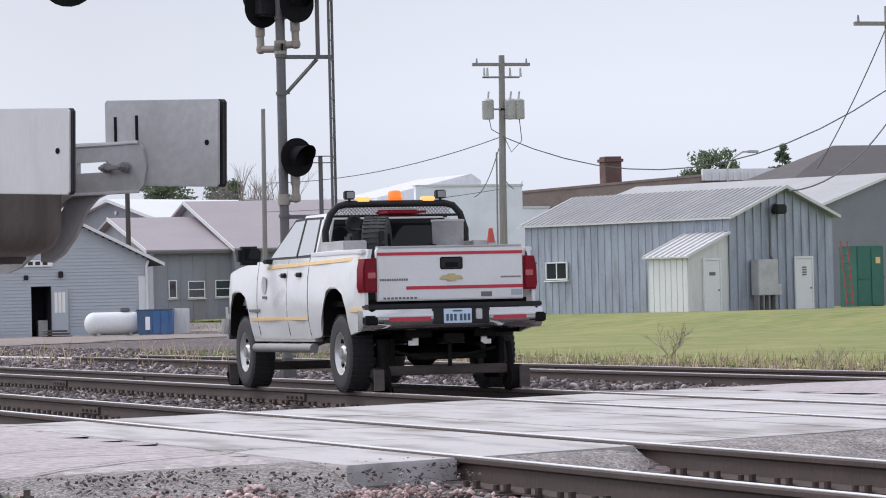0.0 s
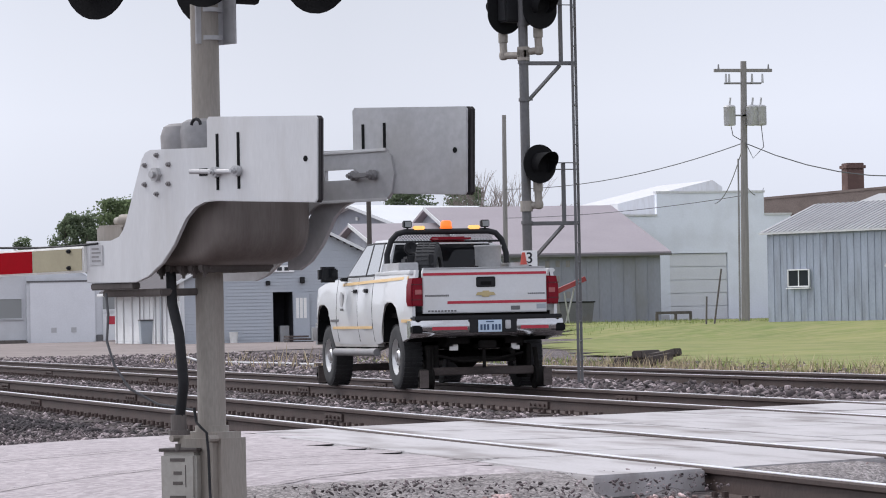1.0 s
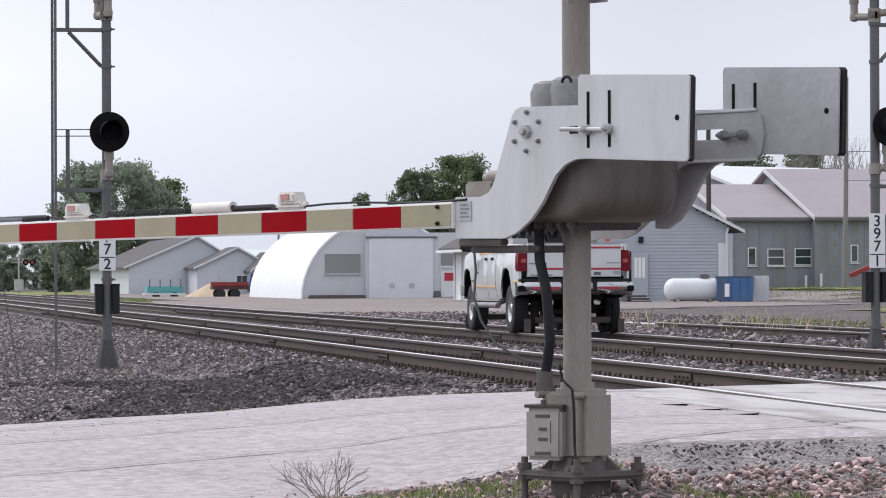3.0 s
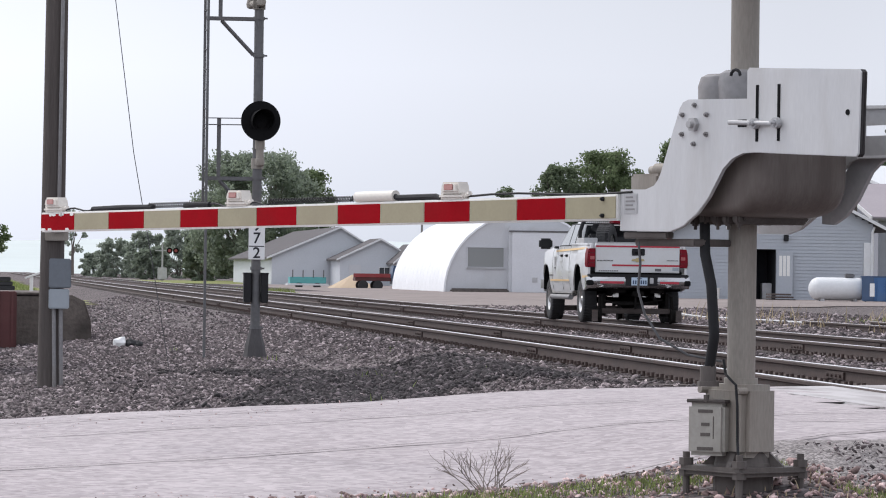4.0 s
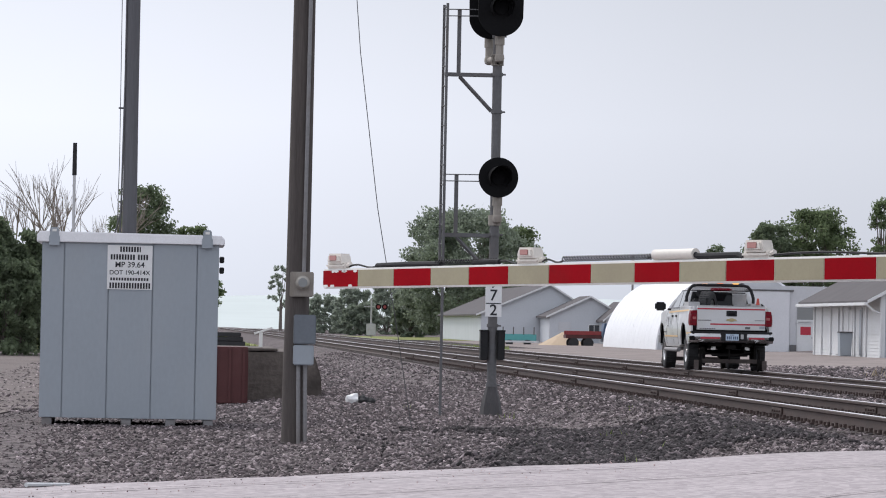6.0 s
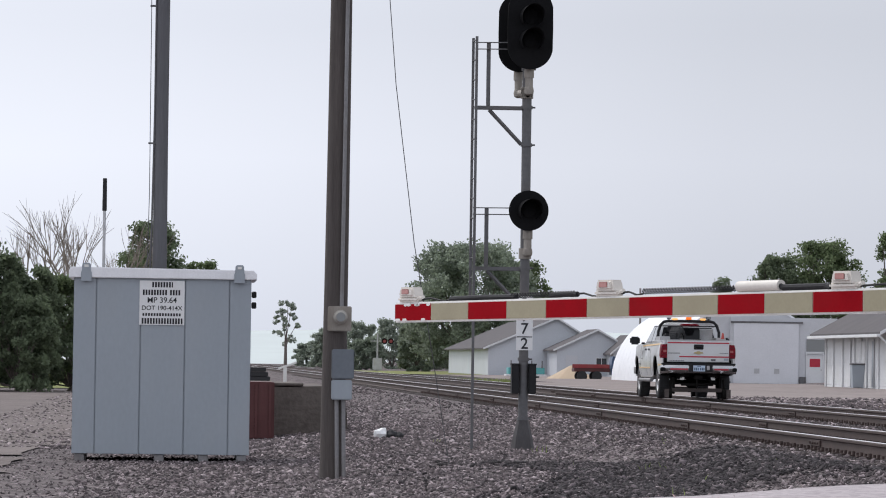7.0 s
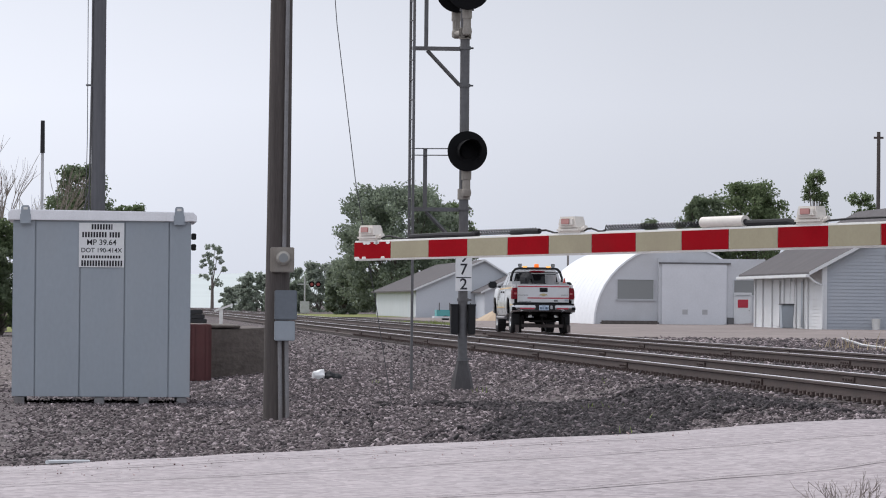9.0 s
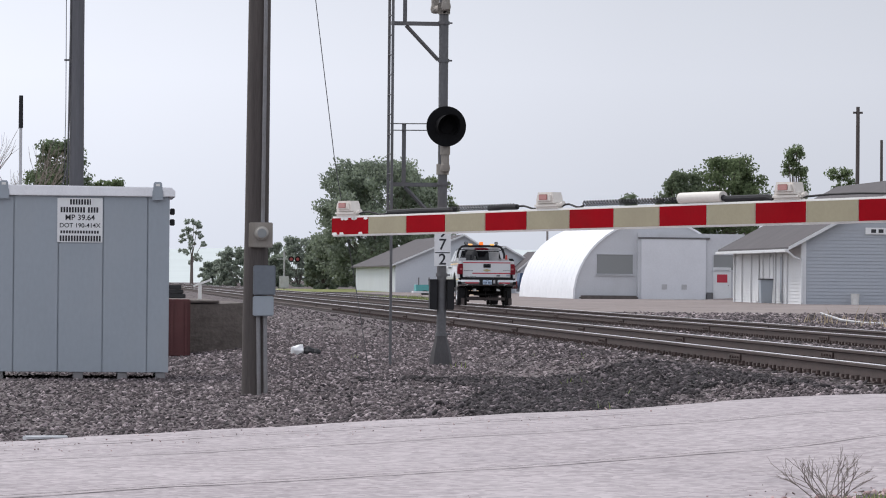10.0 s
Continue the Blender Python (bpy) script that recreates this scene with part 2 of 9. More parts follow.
M = {
    # Gravel and ballast are darkened: shade between loose stones is in the colour.
    "gravel": ground_mat("gravel", [(0.092, 0.076, 0.077), (0.14, 0.117, 0.116), (0.05, 0.042, 0.044), (0.19, 0.165, 0.163)], [0.35, 3.0, 22.0], cell=14.0, uneven=0.7),
    "ballast": ground_mat("ballast", [(0.052, 0.043, 0.044), (0.085, 0.071, 0.071), (0.03, 0.025, 0.027), (0.12, 0.104, 0.102)], [0.5, 4.0, 18.0], cell=13.0, dist=0.05, uneven=0.7),
    "soil": ground_mat("soil", [(0.215, 0.18, 0.17), (0.27, 0.23, 0.215), (0.15, 0.125, 0.12), (0.30, 0.26, 0.245)], [0.12, 0.5, 3.0], dist=0.02),
    "grass": ground_mat("grass", [(0.145, 0.19, 0.05), (0.235, 0.245, 0.085), (0.10, 0.145, 0.035), (0.29, 0.26, 0.13)], [0.07, 0.35, 1.6], dist=0.04),
    "asphalt": ground_mat("asphalt", [(0.355, 0.315, 0.325), (0.39, 0.35, 0.36), (0.315, 0.278, 0.288), (0.46, 0.42, 0.427)], [0.3, 0.8, 24.0], cell=16.0, uneven=0.18, dist=0.004, bump=0.3),
    "concrete": mat("concrete", (0.43, 0.41, 0.415), 0.85, vary=0.12, scale=1.2, fine=30, bump=0.25, bump_dist=0.004, dirt=(0.17, 0.145, 0.135), dirt_amount=0.95, piece=0.16, stretch=(2.5, 0.5, 1)),
    "stone": mat("stone", (0.158, 0.135, 0.138), 0.9, vary=0.5, scale=9.0, fine=60.0, bump=0.3),
    "stone_dark": mat("stone_dark", (0.055, 0.046, 0.049), 0.9, vary=0.5, scale=9.0, fine=60.0, bump=0.3),
    "door_grey": mat("door_grey", (0.66, 0.67, 0.70), 0.6, vary=0.06, scale=1.0, fine=12, bump=0.04),
    "stone_red": mat("stone_red", (0.34, 0.265, 0.258), 0.9, vary=0.5, scale=9.0, fine=60.0, bump=0.3),
    "rail": mat("rail_rust", (0.068, 0.046, 0.041), 0.75, metal=0.1, vary=0.25, scale=2.0, fine=25, bump=0.25, dirt=(0.05, 0.038, 0.034)),
    "rail_top": mat("rail_top", (0.95, 0.94, 0.95), 0.38, metal=1.0, vary=0.08, scale=1.0, fine=12, bump=0.02),
    "tie": mat("tie", (0.075, 0.061, 0.057), 0.95, vary=0.35, scale=3.0, fine=30, bump=0.5, piece=0.2, stretch=(1, 6, 6)),
    "rubber": mat("rubber", (0.03, 0.03, 0.032), 0.8, vary=0.3, scale=6, fine=50, bump=0.3),
    "black": mat("black", (0.018, 0.018, 0.020), 0.6, vary=0.2, bump=0.1, spec=0.25),
    "matte_black": mat("matte_black", (0.012, 0.012, 0.013), 0.95, vary=0.2, bump=0.1, spec=0.1),
    "galv": mat("galv", (0.46, 0.46, 0.47), 0.5, metal=0.35, vary=0.14, scale=3.0, fine=30, bump=0.08, dirt=(0.30, 0.28, 0.26), dirt_amount=0.45),
    "galv_dark": mat("galv_dark", (0.25, 0.245, 0.25), 0.6, metal=0.3, vary=0.2, scale=3.0, fine=30, bump=0.1, dirt=(0.15, 0.12, 0.10)),
    "alu": mat("alu", (0.60, 0.60, 0.605), 0.5, metal=0.25, vary=0.06, scale=3.0, fine=30, bump=0.05, dirt=(0.44, 0.42, 0.40), dirt_amount=0.4, stretch=(3, 3, 0.6)),
    "mast": mat("mast", (0.315, 0.288, 0.255), 0.65, metal=0.15, vary=0.2, scale=2.5, fine=35, bump=0.12, dirt=(0.22, 0.185, 0.155), dirt_amount=0.6, stretch=(3, 3, 0.6)),
    "housing": mat("housing", (0.155, 0.132, 0.12), 0.6, metal=0.1, vary=0.22, scale=2.0, fine=26, bump=0.1, dirt=(0.085, 0.067, 0.058), dirt_amount=0.8, stretch=(3, 3, 0.5)),
    # Near-black for inner counterweight plates, which darkens the stack's side edges.
    "plate_edge": mat("plate_edge", (0.035, 0.031, 0.032), 0.7, metal=0.2, vary=0.3, scale=4.0, fine=30, bump=0.1),
    "cover_grey": mat("cover_grey", (0.37, 0.35, 0.315), 0.65, vary=0.12, scale=5.0, fine=40, bump=0.12, dirt=(0.24, 0.22, 0.19), dirt_amount=0.6),
    "sig_base": mat("sig_base", (0.062, 0.058, 0.060), 0.7, vary=0.25, scale=3.0, fine=30, bump=0.15, stretch=(2, 2, 0.4)),
    "cast": mat("cast", (0.115, 0.099, 0.091), 0.65, metal=0.15, vary=0.22, scale=3.0, fine=30, bump=0.15, dirt=(0.05, 0.04, 0.036), stretch=(2, 2, 0.4)),
    "sig_grey": mat("sig_grey", (0.135, 0.135, 0.14), 0.65, metal=0.2, vary=0.2, scale=2.0, fine=20, bump=0.1, dirt=(0.13, 0.105, 0.09)),
    "old_concrete": mat("old_concrete", (0.135, 0.115, 0.102), 0.95, vary=0.35, scale=1.6, fine=12, bump=0.6, bump_dist=0.04, dirt=(0.045, 0.038, 0.034), dirt_amount=0.8),
    "box_blue": mat("box_blue", (0.15, 0.17, 0.195), 0.55, vary=0.1, scale=3, fine=25, bump=0.04),
    "wood_pole": mat("wood_pole", (0.085, 0.073, 0.068), 0.95, vary=0.35, scale=2.5, fine=18, bump=0.6, stretch=(8, 8, 0.35)),
    "grey_pole": mat("grey_pole", (0.25, 0.235, 0.23), 0.95, vary=0.25, scale=2.5, fine=18, bump=0.5, stretch=(8, 8, 0.35)),
    "hut": mat("hut", (0.335, 0.372, 0.41), 0.5, vary=0.06, scale=1.5, fine=20, bump=0.04, dirt=(0.36, 0.38, 0.40), dirt_amount=0.5, stretch=(1, 1, 0.5)),
    "hut_roof": mat("hut_roof", (0.88, 0.88, 0.90), 0.5, metal=0.0, vary=0.08, bump=0.05),
    "white": mat("white", (0.80, 0.80, 0.80), 0.5, vary=0.05, scale=2.0, fine=25, bump=0.04),
    "ink": mat("ink", (0.03, 0.03, 0.035), 0.7, vary=0.2, bump=0.0),
    "arm_red": mat("arm_red", (0.30, 0.002, 0.008), 0.7, spec=0.06, vary=0.12, scale=6, fine=50, bump=0.03, dirt=(0.22, 0.012, 0.014), dirt_amount=0.4),
    "arm_cream": mat("arm_cream", (0.36, 0.325, 0.225), 0.55, spec=0.15, vary=0.07, scale=6, fine=50, bump=0.03, dirt=(0.30, 0.265, 0.19), dirt_amount=0.5),
    "arm_white": mat("arm_white", (0.78, 0.77, 0.74), 0.5, vary=0.08, scale=8, fine=40, bump=0.05),
    "lamp_white": mat("lamp_white", (0.70, 0.66, 0.60), 0.5, vary=0.08, bump=0.05),
    "lens_red": mat("lens_red", (0.46, 0.20, 0.175), 0.35, vary=0.1, bump=0.0, coat=0.5),
    "siding": mat("siding", (0.39, 0.415, 0.455), 0.6, vary=0.07, scale=0.8, fine=14, bump=0.05, dirt=(0.40, 0.41, 0.43), dirt_amount=0.4, piece=0.05),
    "white_wall": mat("white_wall", (0.68, 0.69, 0.70), 0.65, vary=0.07, scale=0.7, fine=10, bump=0.05, dirt=(0.55, 0.54, 0.52), dirt_amount=0.35, piece=0.05),
    "pale_wall": mat("pale_wall", (0.52, 0.545, 0.58), 0.65, vary=0.07, scale=0.5, fine=8, bump=0.05),
    "store": mat("store", (0.76, 0.79, 0.86), 0.65, vary=0.05, scale=0.5, fine=10, bump=0.05, dirt=(0.54, 0.55, 0.58), dirt_amount=0.4),
    "quonset_wall": mat("quonset_wall", (0.55, 0.56, 0.585), 0.65, vary=0.07, scale=0.5, fine=10, bump=0.05, dirt=(0.45, 0.45, 0.45), dirt_amount=0.4),
    "green_wall": mat("green_wall", (0.248, 0.258, 0.298), 0.65, vary=0.12, scale=0.6, fine=9, bump=0.08, dirt=(0.19, 0.185, 0.17), dirt_amount=0.7, stretch=(1, 1, 0.4)),
    "mauve_roof": mat("mauve_roof", (0.29, 0.255, 0.275), 0.6, metal=0.1, vary=0.1, scale=0.5, fine=10, bump=0.05),
    "dark_roof": mat("dark_roof", (0.12, 0.112, 0.115), 0.9, spec=0.15, vary=0.12, scale=0.7, fine=14, bump=0.2),
    "pale_roof": mat("pale_roof", (0.66, 0.67, 0.68), 0.55, metal=0.1, vary=0.06, scale=0.5, fine=10, bump=0.05),
    "shed": mat("shed", (0.335, 0.37, 0.44), 0.5, metal=0.3, vary=0.2, scale=1.4, fine=16, bump=0.06, dirt=(0.17, 0.175, 0.19), dirt_amount=0.55, stretch=(2.5, 2.5, 0.5), piece=0.1),
    "shed_roof": mat("shed_roof", (0.36, 0.36, 0.37), 0.55, metal=0.3, vary=0.14, scale=0.8, fine=10, bump=0.06, piece=0.08),
    "hall_wall": mat("hall_wall", (0.205, 0.22, 0.25), 0.6, metal=0.2, vary=0.12, scale=0.8, fine=10, bump=0.06),
    "porch_roof": mat("porch_roof", (0.58, 0.58, 0.59), 0.5, metal=0.3, vary=0.14, scale=2.5, fine=20, bump=0.06),
    "vault_white": mat("vault_white", (0.80, 0.81, 0.83), 0.55, vary=0.05, scale=0.6, fine=6, bump=0.12, bump_dist=0.05),
    "brick": mat("brick", (0.125, 0.075, 0.065), 0.9, vary=0.3, scale=1.0, fine=20, bump=0.3, dirt=(0.30, 0.22, 0.18)),
    "tan_brick": mat("tan_brick", (0.27, 0.215, 0.185), 0.9, vary=0.25, scale=1.0, fine=20, bump=0.3),
    "win_dark": glass_mat("win_dark", (0.035, 0.04, 0.045)),
    "win_grey": glass_mat("win_grey", (0.22, 0.23, 0.23), 0.3),
    # Near-black lining colour: the doorway's shade is painted in.
    "dark_inside": mat("dark_inside", (0.015, 0.015, 0.02), 0.9, bump=0.0),
    "blue": mat("blue", (0.045, 0.13, 0.30), 0.5, vary=0.2, scale=2, bump=0.05, dirt=(0.10, 0.15, 0.22)),
    "navy": mat("navy", (0.05, 0.09, 0.17), 0.5, vary=0.2, scale=2, bump=0.05),
    "dump_green": mat("dump_green", (0.025, 0.135, 0.105), 0.5, vary=0.2, scale=2, bump=0.05, dirt=(0.05, 0.10, 0.07)),
    "rust_red": mat("rust_red", (0.085, 0.022, 0.022), 0.6, vary=0.22, scale=2, bump=0.1, dirt=(0.12, 0.05, 0.045)),
    "red_metal": mat("red_metal", (0.27, 0.032, 0.036), 0.5, vary=0.15, scale=2, bump=0.05, dirt=(0.30, 0.10, 0.09)),
    "teal": mat("teal", (0.10, 0.36, 0.36), 0.6, vary=0.1, bump=0.05),
    "sand": mat("sand", (0.50, 0.39, 0.28), 0.95, vary=0.12, scale=1, bump=0.3),
    "leaf": mat("leaf", (0.16, 0.20, 0.115), 0.8, spec=0.05, vary=0.45, scale=0.35, fine=2.0, bump=0.0),
    "leaf_dark": mat("leaf_dark", (0.165, 0.20, 0.135), 0.8, spec=0.05, vary=0.45, scale=0.35, fine=2.0, bump=0.0),
    # Distance haze is painted into the base colour of these three far materials.
    "leaf_light_haze": mat("leaf_light_haze", (0.25, 0.285, 0.235), 0.8, spec=0.05, vary=0.3, scale=0.2, fine=1.5, bump=0.0),
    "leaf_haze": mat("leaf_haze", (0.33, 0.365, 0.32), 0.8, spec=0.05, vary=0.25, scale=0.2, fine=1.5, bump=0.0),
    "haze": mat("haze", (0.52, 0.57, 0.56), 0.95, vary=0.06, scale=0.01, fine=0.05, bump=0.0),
    "yard_soil": ground_mat("yard_soil", [(0.145, 0.122, 0.115), (0.19, 0.162, 0.152), (0.10, 0.084, 0.08), (0.22, 0.19, 0.18)], [0.12, 0.9, 9.0], dist=0.03),
    "bark": mat("bark", (0.16, 0.135, 0.12), 0.95, vary=0.3, scale=3, fine=20, bump=0.5),
    "twig": mat("twig", (0.26, 0.22, 0.20), 0.95, vary=0.3, scale=3, fine=20, bump=0.2),
    "dry": mat("dry", (0.40, 0.33, 0.22), 0.9, vary=0.3, scale=0.8, fine=8, bump=0.0),
    "blade": mat("blade", (0.20, 0.25, 0.08), 0.8, vary=0.35, scale=0.8, fine=8, bump=0.0),
    "wire": mat("wire", (0.10, 0.10, 0.105), 0.7, bump=0.0),
}


# ---- shaping helpers ----
def part(name, bm, material, parent=None, label="", smooth=False, mats=()):
    me = bpy.data.meshes.new(name)
    bmesh.ops.recalc_face_normals(bm, faces=bm.faces)
    bm.to_mesh(me)
    bm.free()
    for m_ in (material, *mats):
        me.materials.append(M[m_] if isinstance(m_, str) else m_)
    if smooth:
        for p_ in me.polygons:
            p_.use_smooth = True
        me.set_sharp_from_angle(angle=radians(38))
    ob = new(name, me)
    if parent:
        ob.parent = parent
    if label:
        ob["label"] = label
    return ob


def thing(name, label, category, group="", at=(0, 0, 0), rz=0.0, kind=""):
    ob = new(name)
    ob.empty_display_size = 0.2
    ob.matrix_basis = pose(at[0], at[1], at[2], 0, 0, rz)
    return tagged(ob, label, category, group, kind)


def box(bm, lo, hi, bevel=0.0, m=None, mi=0):
    """A box from corner lo to corner hi, with its edges rounded by bevel."""
    vs = [bm.verts.new((x, y, z)) for z in (lo[2], hi[2]) for x, y in ((lo[0], lo[1]), (hi[0], lo[1]), (hi[0], hi[1]), (lo[0], hi[1]))]
    fs = [bm.faces.new([vs[i] for i in q]) for q in ((3, 2, 1, 0), (4, 5, 6, 7), (0, 1, 5, 4), (1, 2, 6, 5), (2, 3, 7, 6), (3, 0, 4, 7))]
    for f_ in fs:
        f_.material_index = mi
    if bevel:
        es = list({e for f_ in fs for e in f_.edges})
        r = bmesh.ops.bevel(bm, geom=es, offset=bevel, segments=2, affect="EDGES", clamp_overlap=True)
        vs = list({v for f_ in r["faces"] for v in f_.verts} | {v for v in vs if v.is_valid})
    if m is not None:
        bmesh.ops.transform(bm, matrix=m, verts=[v for v in vs if v.is_valid])
    return vs


def boxed(lo, hi, bevel=0.0, m=None):
    bm = bmesh.new()
    box(bm, lo, hi, bevel, m)
    return bm


def tube(bm, p0, p1, r0, r1=None, seg=12, caps=True):
    """A round bar from p0 to p1, tapering from r0 to r1."""
    r1 = r0 if r1 is None else r1
    p0, p1 = Vector(p0), Vector(p1)
    q = (p1 - p0).to_track_quat("Z", "Y")
    rings = []
    for p, r in ((p0, r0), (p1, r1)):
        rings.append([bm.verts.new(p + q @ Vector((r * math.cos(2 * math.pi * k / seg), r * math.sin(2 * math.pi * k / seg), 0))) for k in range(seg)])
    for k in range(seg):
        bm.faces.new((rings[0][k], rings[0][(k + 1) % seg], rings[1][(k + 1) % seg], rings[1][k]))
    if caps:
        bm.faces.new(rings[0][::-1])
        bm.faces.new(rings[1])
    return rings


def tubed(p0, p1, r0, r1=None, seg=12):
    bm = bmesh.new()
    tube(bm, p0, p1, r0, r1, seg)
    return bm


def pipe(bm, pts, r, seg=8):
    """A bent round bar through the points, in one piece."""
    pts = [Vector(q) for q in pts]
    last, ref = None, None
    for k, c in enumerate(pts):
        d = (pts[min(k + 1, len(pts) - 1)] - pts[max(k - 1, 0)]).normalized()
        if ref is None:
            ref = d.orthogonal().normalized()
        ref = (ref - d * ref.dot(d)).normalized()
        side = d.cross(ref)
        ring = [bm.verts.new(c + (ref * math.cos(2 * math.pi * j / seg) + side * math.sin(2 * math.pi * j / seg)) * r) for j in range(seg)]
        if last:
            for j in range(seg):
                bm.faces.new((last[j], last[(j + 1) % seg], ring[(j + 1) % seg], ring[j]))
        else:
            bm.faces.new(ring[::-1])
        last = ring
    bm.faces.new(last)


def lathe(bm, profile, m=None, seg=24, ring=False):
    """A turned shape about z from (radius, height) pairs."""
    rings, made = [], []
    for r, h in profile:
        ring = [bm.verts.new((r * math.cos(2 * math.pi * k / seg), r * math.sin(2 * math.pi * k / seg), h)) for k in range(seg)]
        rings.append(ring)
        made += ring
    for a_, b_ in zip(rings, rings[1:]):
        for k in range(seg):
            bm.faces.new((a_[k], a_[(k + 1) % seg], b_[(k + 1) % seg], b_[k]))
    if ring:
        for k in range(seg):
            bm.faces.new((rings[-1][k], rings[-1][(k + 1) % seg], rings[0][(k + 1) % seg], rings[0][k]))
    else:
        bm.faces.new(rings[0][::-1])
        bm.faces.new(rings[-1])
    if m is not None:
        bmesh.ops.transform(bm, matrix=m, verts=made)
    return made


def prism(bm, outline, depth0, depth1, plane="xz", bevel=0.0, m=None, mi=0):
    """An outline in a plane, given thickness along the plane's normal from depth0 to depth1."""
    def at(a_, b_, d):
        return {"xz": (a_, d, b_), "yz": (d, a_, b_), "xy": (a_, b_, d)}[plane]
    lo = [bm.verts.new(at(a_, b_, depth0)) for a_, b_ in outline]
    hi = [bm.verts.new(at(a_, b_, depth1)) for a_, b_ in outline]
    n_ = len(outline)
    fs = [bm.faces.new(lo[::-1]), bm.faces.new(hi)]
    fs += [bm.faces.new((lo[k], lo[(k + 1) % n_], hi[(k + 1) % n_], hi[k])) for k in range(n_)]
    for f_ in fs:
        f_.material_index = mi
    vs = lo + hi
    if bevel:
        r = bmesh.ops.bevel(bm, geom=list(fs[0].edges) + list(fs[1].edges), offset=bevel, segments=2, affect="EDGES", clamp_overlap=True)
        vs = list({v for f_ in r["faces"] for v in f_.verts} | {v for v in vs if v.is_valid})
    if m is not None:
        bmesh.ops.transform(bm, matrix=m, verts=vs)
    return vs


def raw(name, verts, faces, material, parent=None, label=""):
    me = bpy.data.meshes.new(name)
    me.from_pydata([tuple(v) for v in verts], [], [tuple(f_) for f_ in faces])
    me.materials.append(M[material])
    ob = new(name, me)
    if parent:
        ob.parent = parent
    if label:
        ob["label"] = label
    return ob


def letters(name, text, size, parent, at, rx=90, rz=0.0, material="ink", align="CENTER", label=""):
    """Flat lettering, made into a mesh."""
    cu = bpy.data.curves.new(name, "FONT")
    cu.body, cu.size, cu.align_x, cu.align_y, cu.extrude = text, size, align, "CENTER", 0.001
    cu.offset = size * 0.012
    tmp = bpy.data.objects.new(name, cu)
    scene.collection.objects.link(tmp)
    me = bpy.data.meshes.new_from_object(tmp.evaluated_get(bpy.context.evaluated_depsgraph_get()))
    bpy.data.objects.remove(tmp)
    me.materials.clear()
    me.materials.append(M[material])
    ob = new(name, me)
    ob.parent = parent
    ob.matrix_basis = pose(at[0], at[1], at[2], rx, 0, rz)
    if label:
        ob["label"] = label
    return ob


# ---- ground ----
RA, RB, RC = 7.875 + 0.7525, 12.325 + 0.7525, 18.75 + 0.7525     # track centre lines
GAUGE = 1.505
U = Vector((0.874, 0.486))        # the road's direction
N = Vector((-0.486, 0.874))       # across the road, away from the camera
ROAD_N0, ROAD_N1 = 13.55, 22.3


def road_edge(u):
    """The near edge of the asphalt, which swings in towards the crossing."""
    return float(np.interp(u, (-60, 9, 12, 13.6, 14.8, 16, 17.5, 19.5), (14.3, 14.4, 14.5, 14.2, 14.75, 14.8, 14.3, 13.6)))


def smooth(a_, b_, x):
    t = min(1.0, max(0.0, (x - a_) / (b_ - a_)))
    return t * t * (3 - 2 * t)


def road_z(u):
    us, zs = (-60, 0, 8, 11.5, 15, 17.5, 20, 29, 40, 60), (-0.45, -0.36, -0.30, -0.24, -0.13, -0.06, 0.0, 0.0, -0.05, 0.1)
    return float(np.interp(u, us, zs))


def ramp_up(x, z):
    """The road climbs to the crossing panels' level at their edge."""
    f_ = smooth(3.4, 6.0, x) if x < 10 else 0.0
    return z + (-0.006 - z) * f_ if z < -0.006 else z


def ground_z(x, y):
    left = -0.58 + 0.14 * smooth(1.0, 3.0, x) + 0.24 * smooth(5.4, 7.0, x)
    z = left
    if x > 15.0:
        z = -0.20 + 0.05 * smooth(15.0, 17.5, x) - 0.05 * smooth(16.5, 17.8, x) * (1 - smooth(21, 22, x)) * (1 - smooth(70, 80, y))
        z += 0.50 * smooth(39.0, 47.0, x) + 0.05 * smooth(24, 34, x) - 0.22 * smooth(175, 235, y) * (1 - smooth(44, 60, x))
    n_ = x * N.x + y * N.y
    u_ = x * U.x + y * U.y
    rz_ = road_z(u_) - 0.05
    if x < 5.4:
        past = n_ - road_edge(u_)
        w_ = (1 - smooth(0.9, 1.8, past)) * (1 - smooth(4.7, 5.4, x))
        rz_ += (ramp_up(x, road_z(u_)) - 0.014 - rz_) * w_
    near = 1 - smooth(0.0, 3.0, max(n_ - ROAD_N1, ROAD_N0 - n_))
    if 7.0 <= x <= 14.9:
        near = 1 - smooth(0.0, 0.6, max(n_ - ROAD_N1, ROAD_N0 - n_))
    return z + (rz_ - z) * near


def grid_sheet(name, xs, ys, zf, material, label="", category="", kind="structure"):
    verts = [(x, y, zf(x, y)) for y in ys for x in xs]
    w = len(xs)
    faces = [(j * w + i, j * w + i + 1, (j + 1) * w + i + 1, (j + 1) * w + i) for j in range(len(ys) - 1) for i in range(w - 1)]
    ob = raw(name, verts, faces, material)
    for p_ in ob.data.polygons:
        p_.use_smooth = True
    return tagged(ob, label, category, kind=kind)


def spread(*runs):
    out = []
    for a_, b_, s in runs:
        out += list(np.arange(a_, b_, s))
    return out + [runs[-1][1]]
grid_sheet("ground", spread((-2500, -500, 400), (-500, -60, 40), (-60, -6, 6), (-6, 24, 0.45), (24, 100, 3), (100, 600, 40), (600, 2500, 400)),
           spread((-400, -20, 40), (-20, 12, 4), (12, 80, 0.8), (80, 270, 4), (270, 700, 30), (700, 2600, 300)), ground_z, "gravel",
           "grey-brown gravel ground with patches of fine stone", "ground")


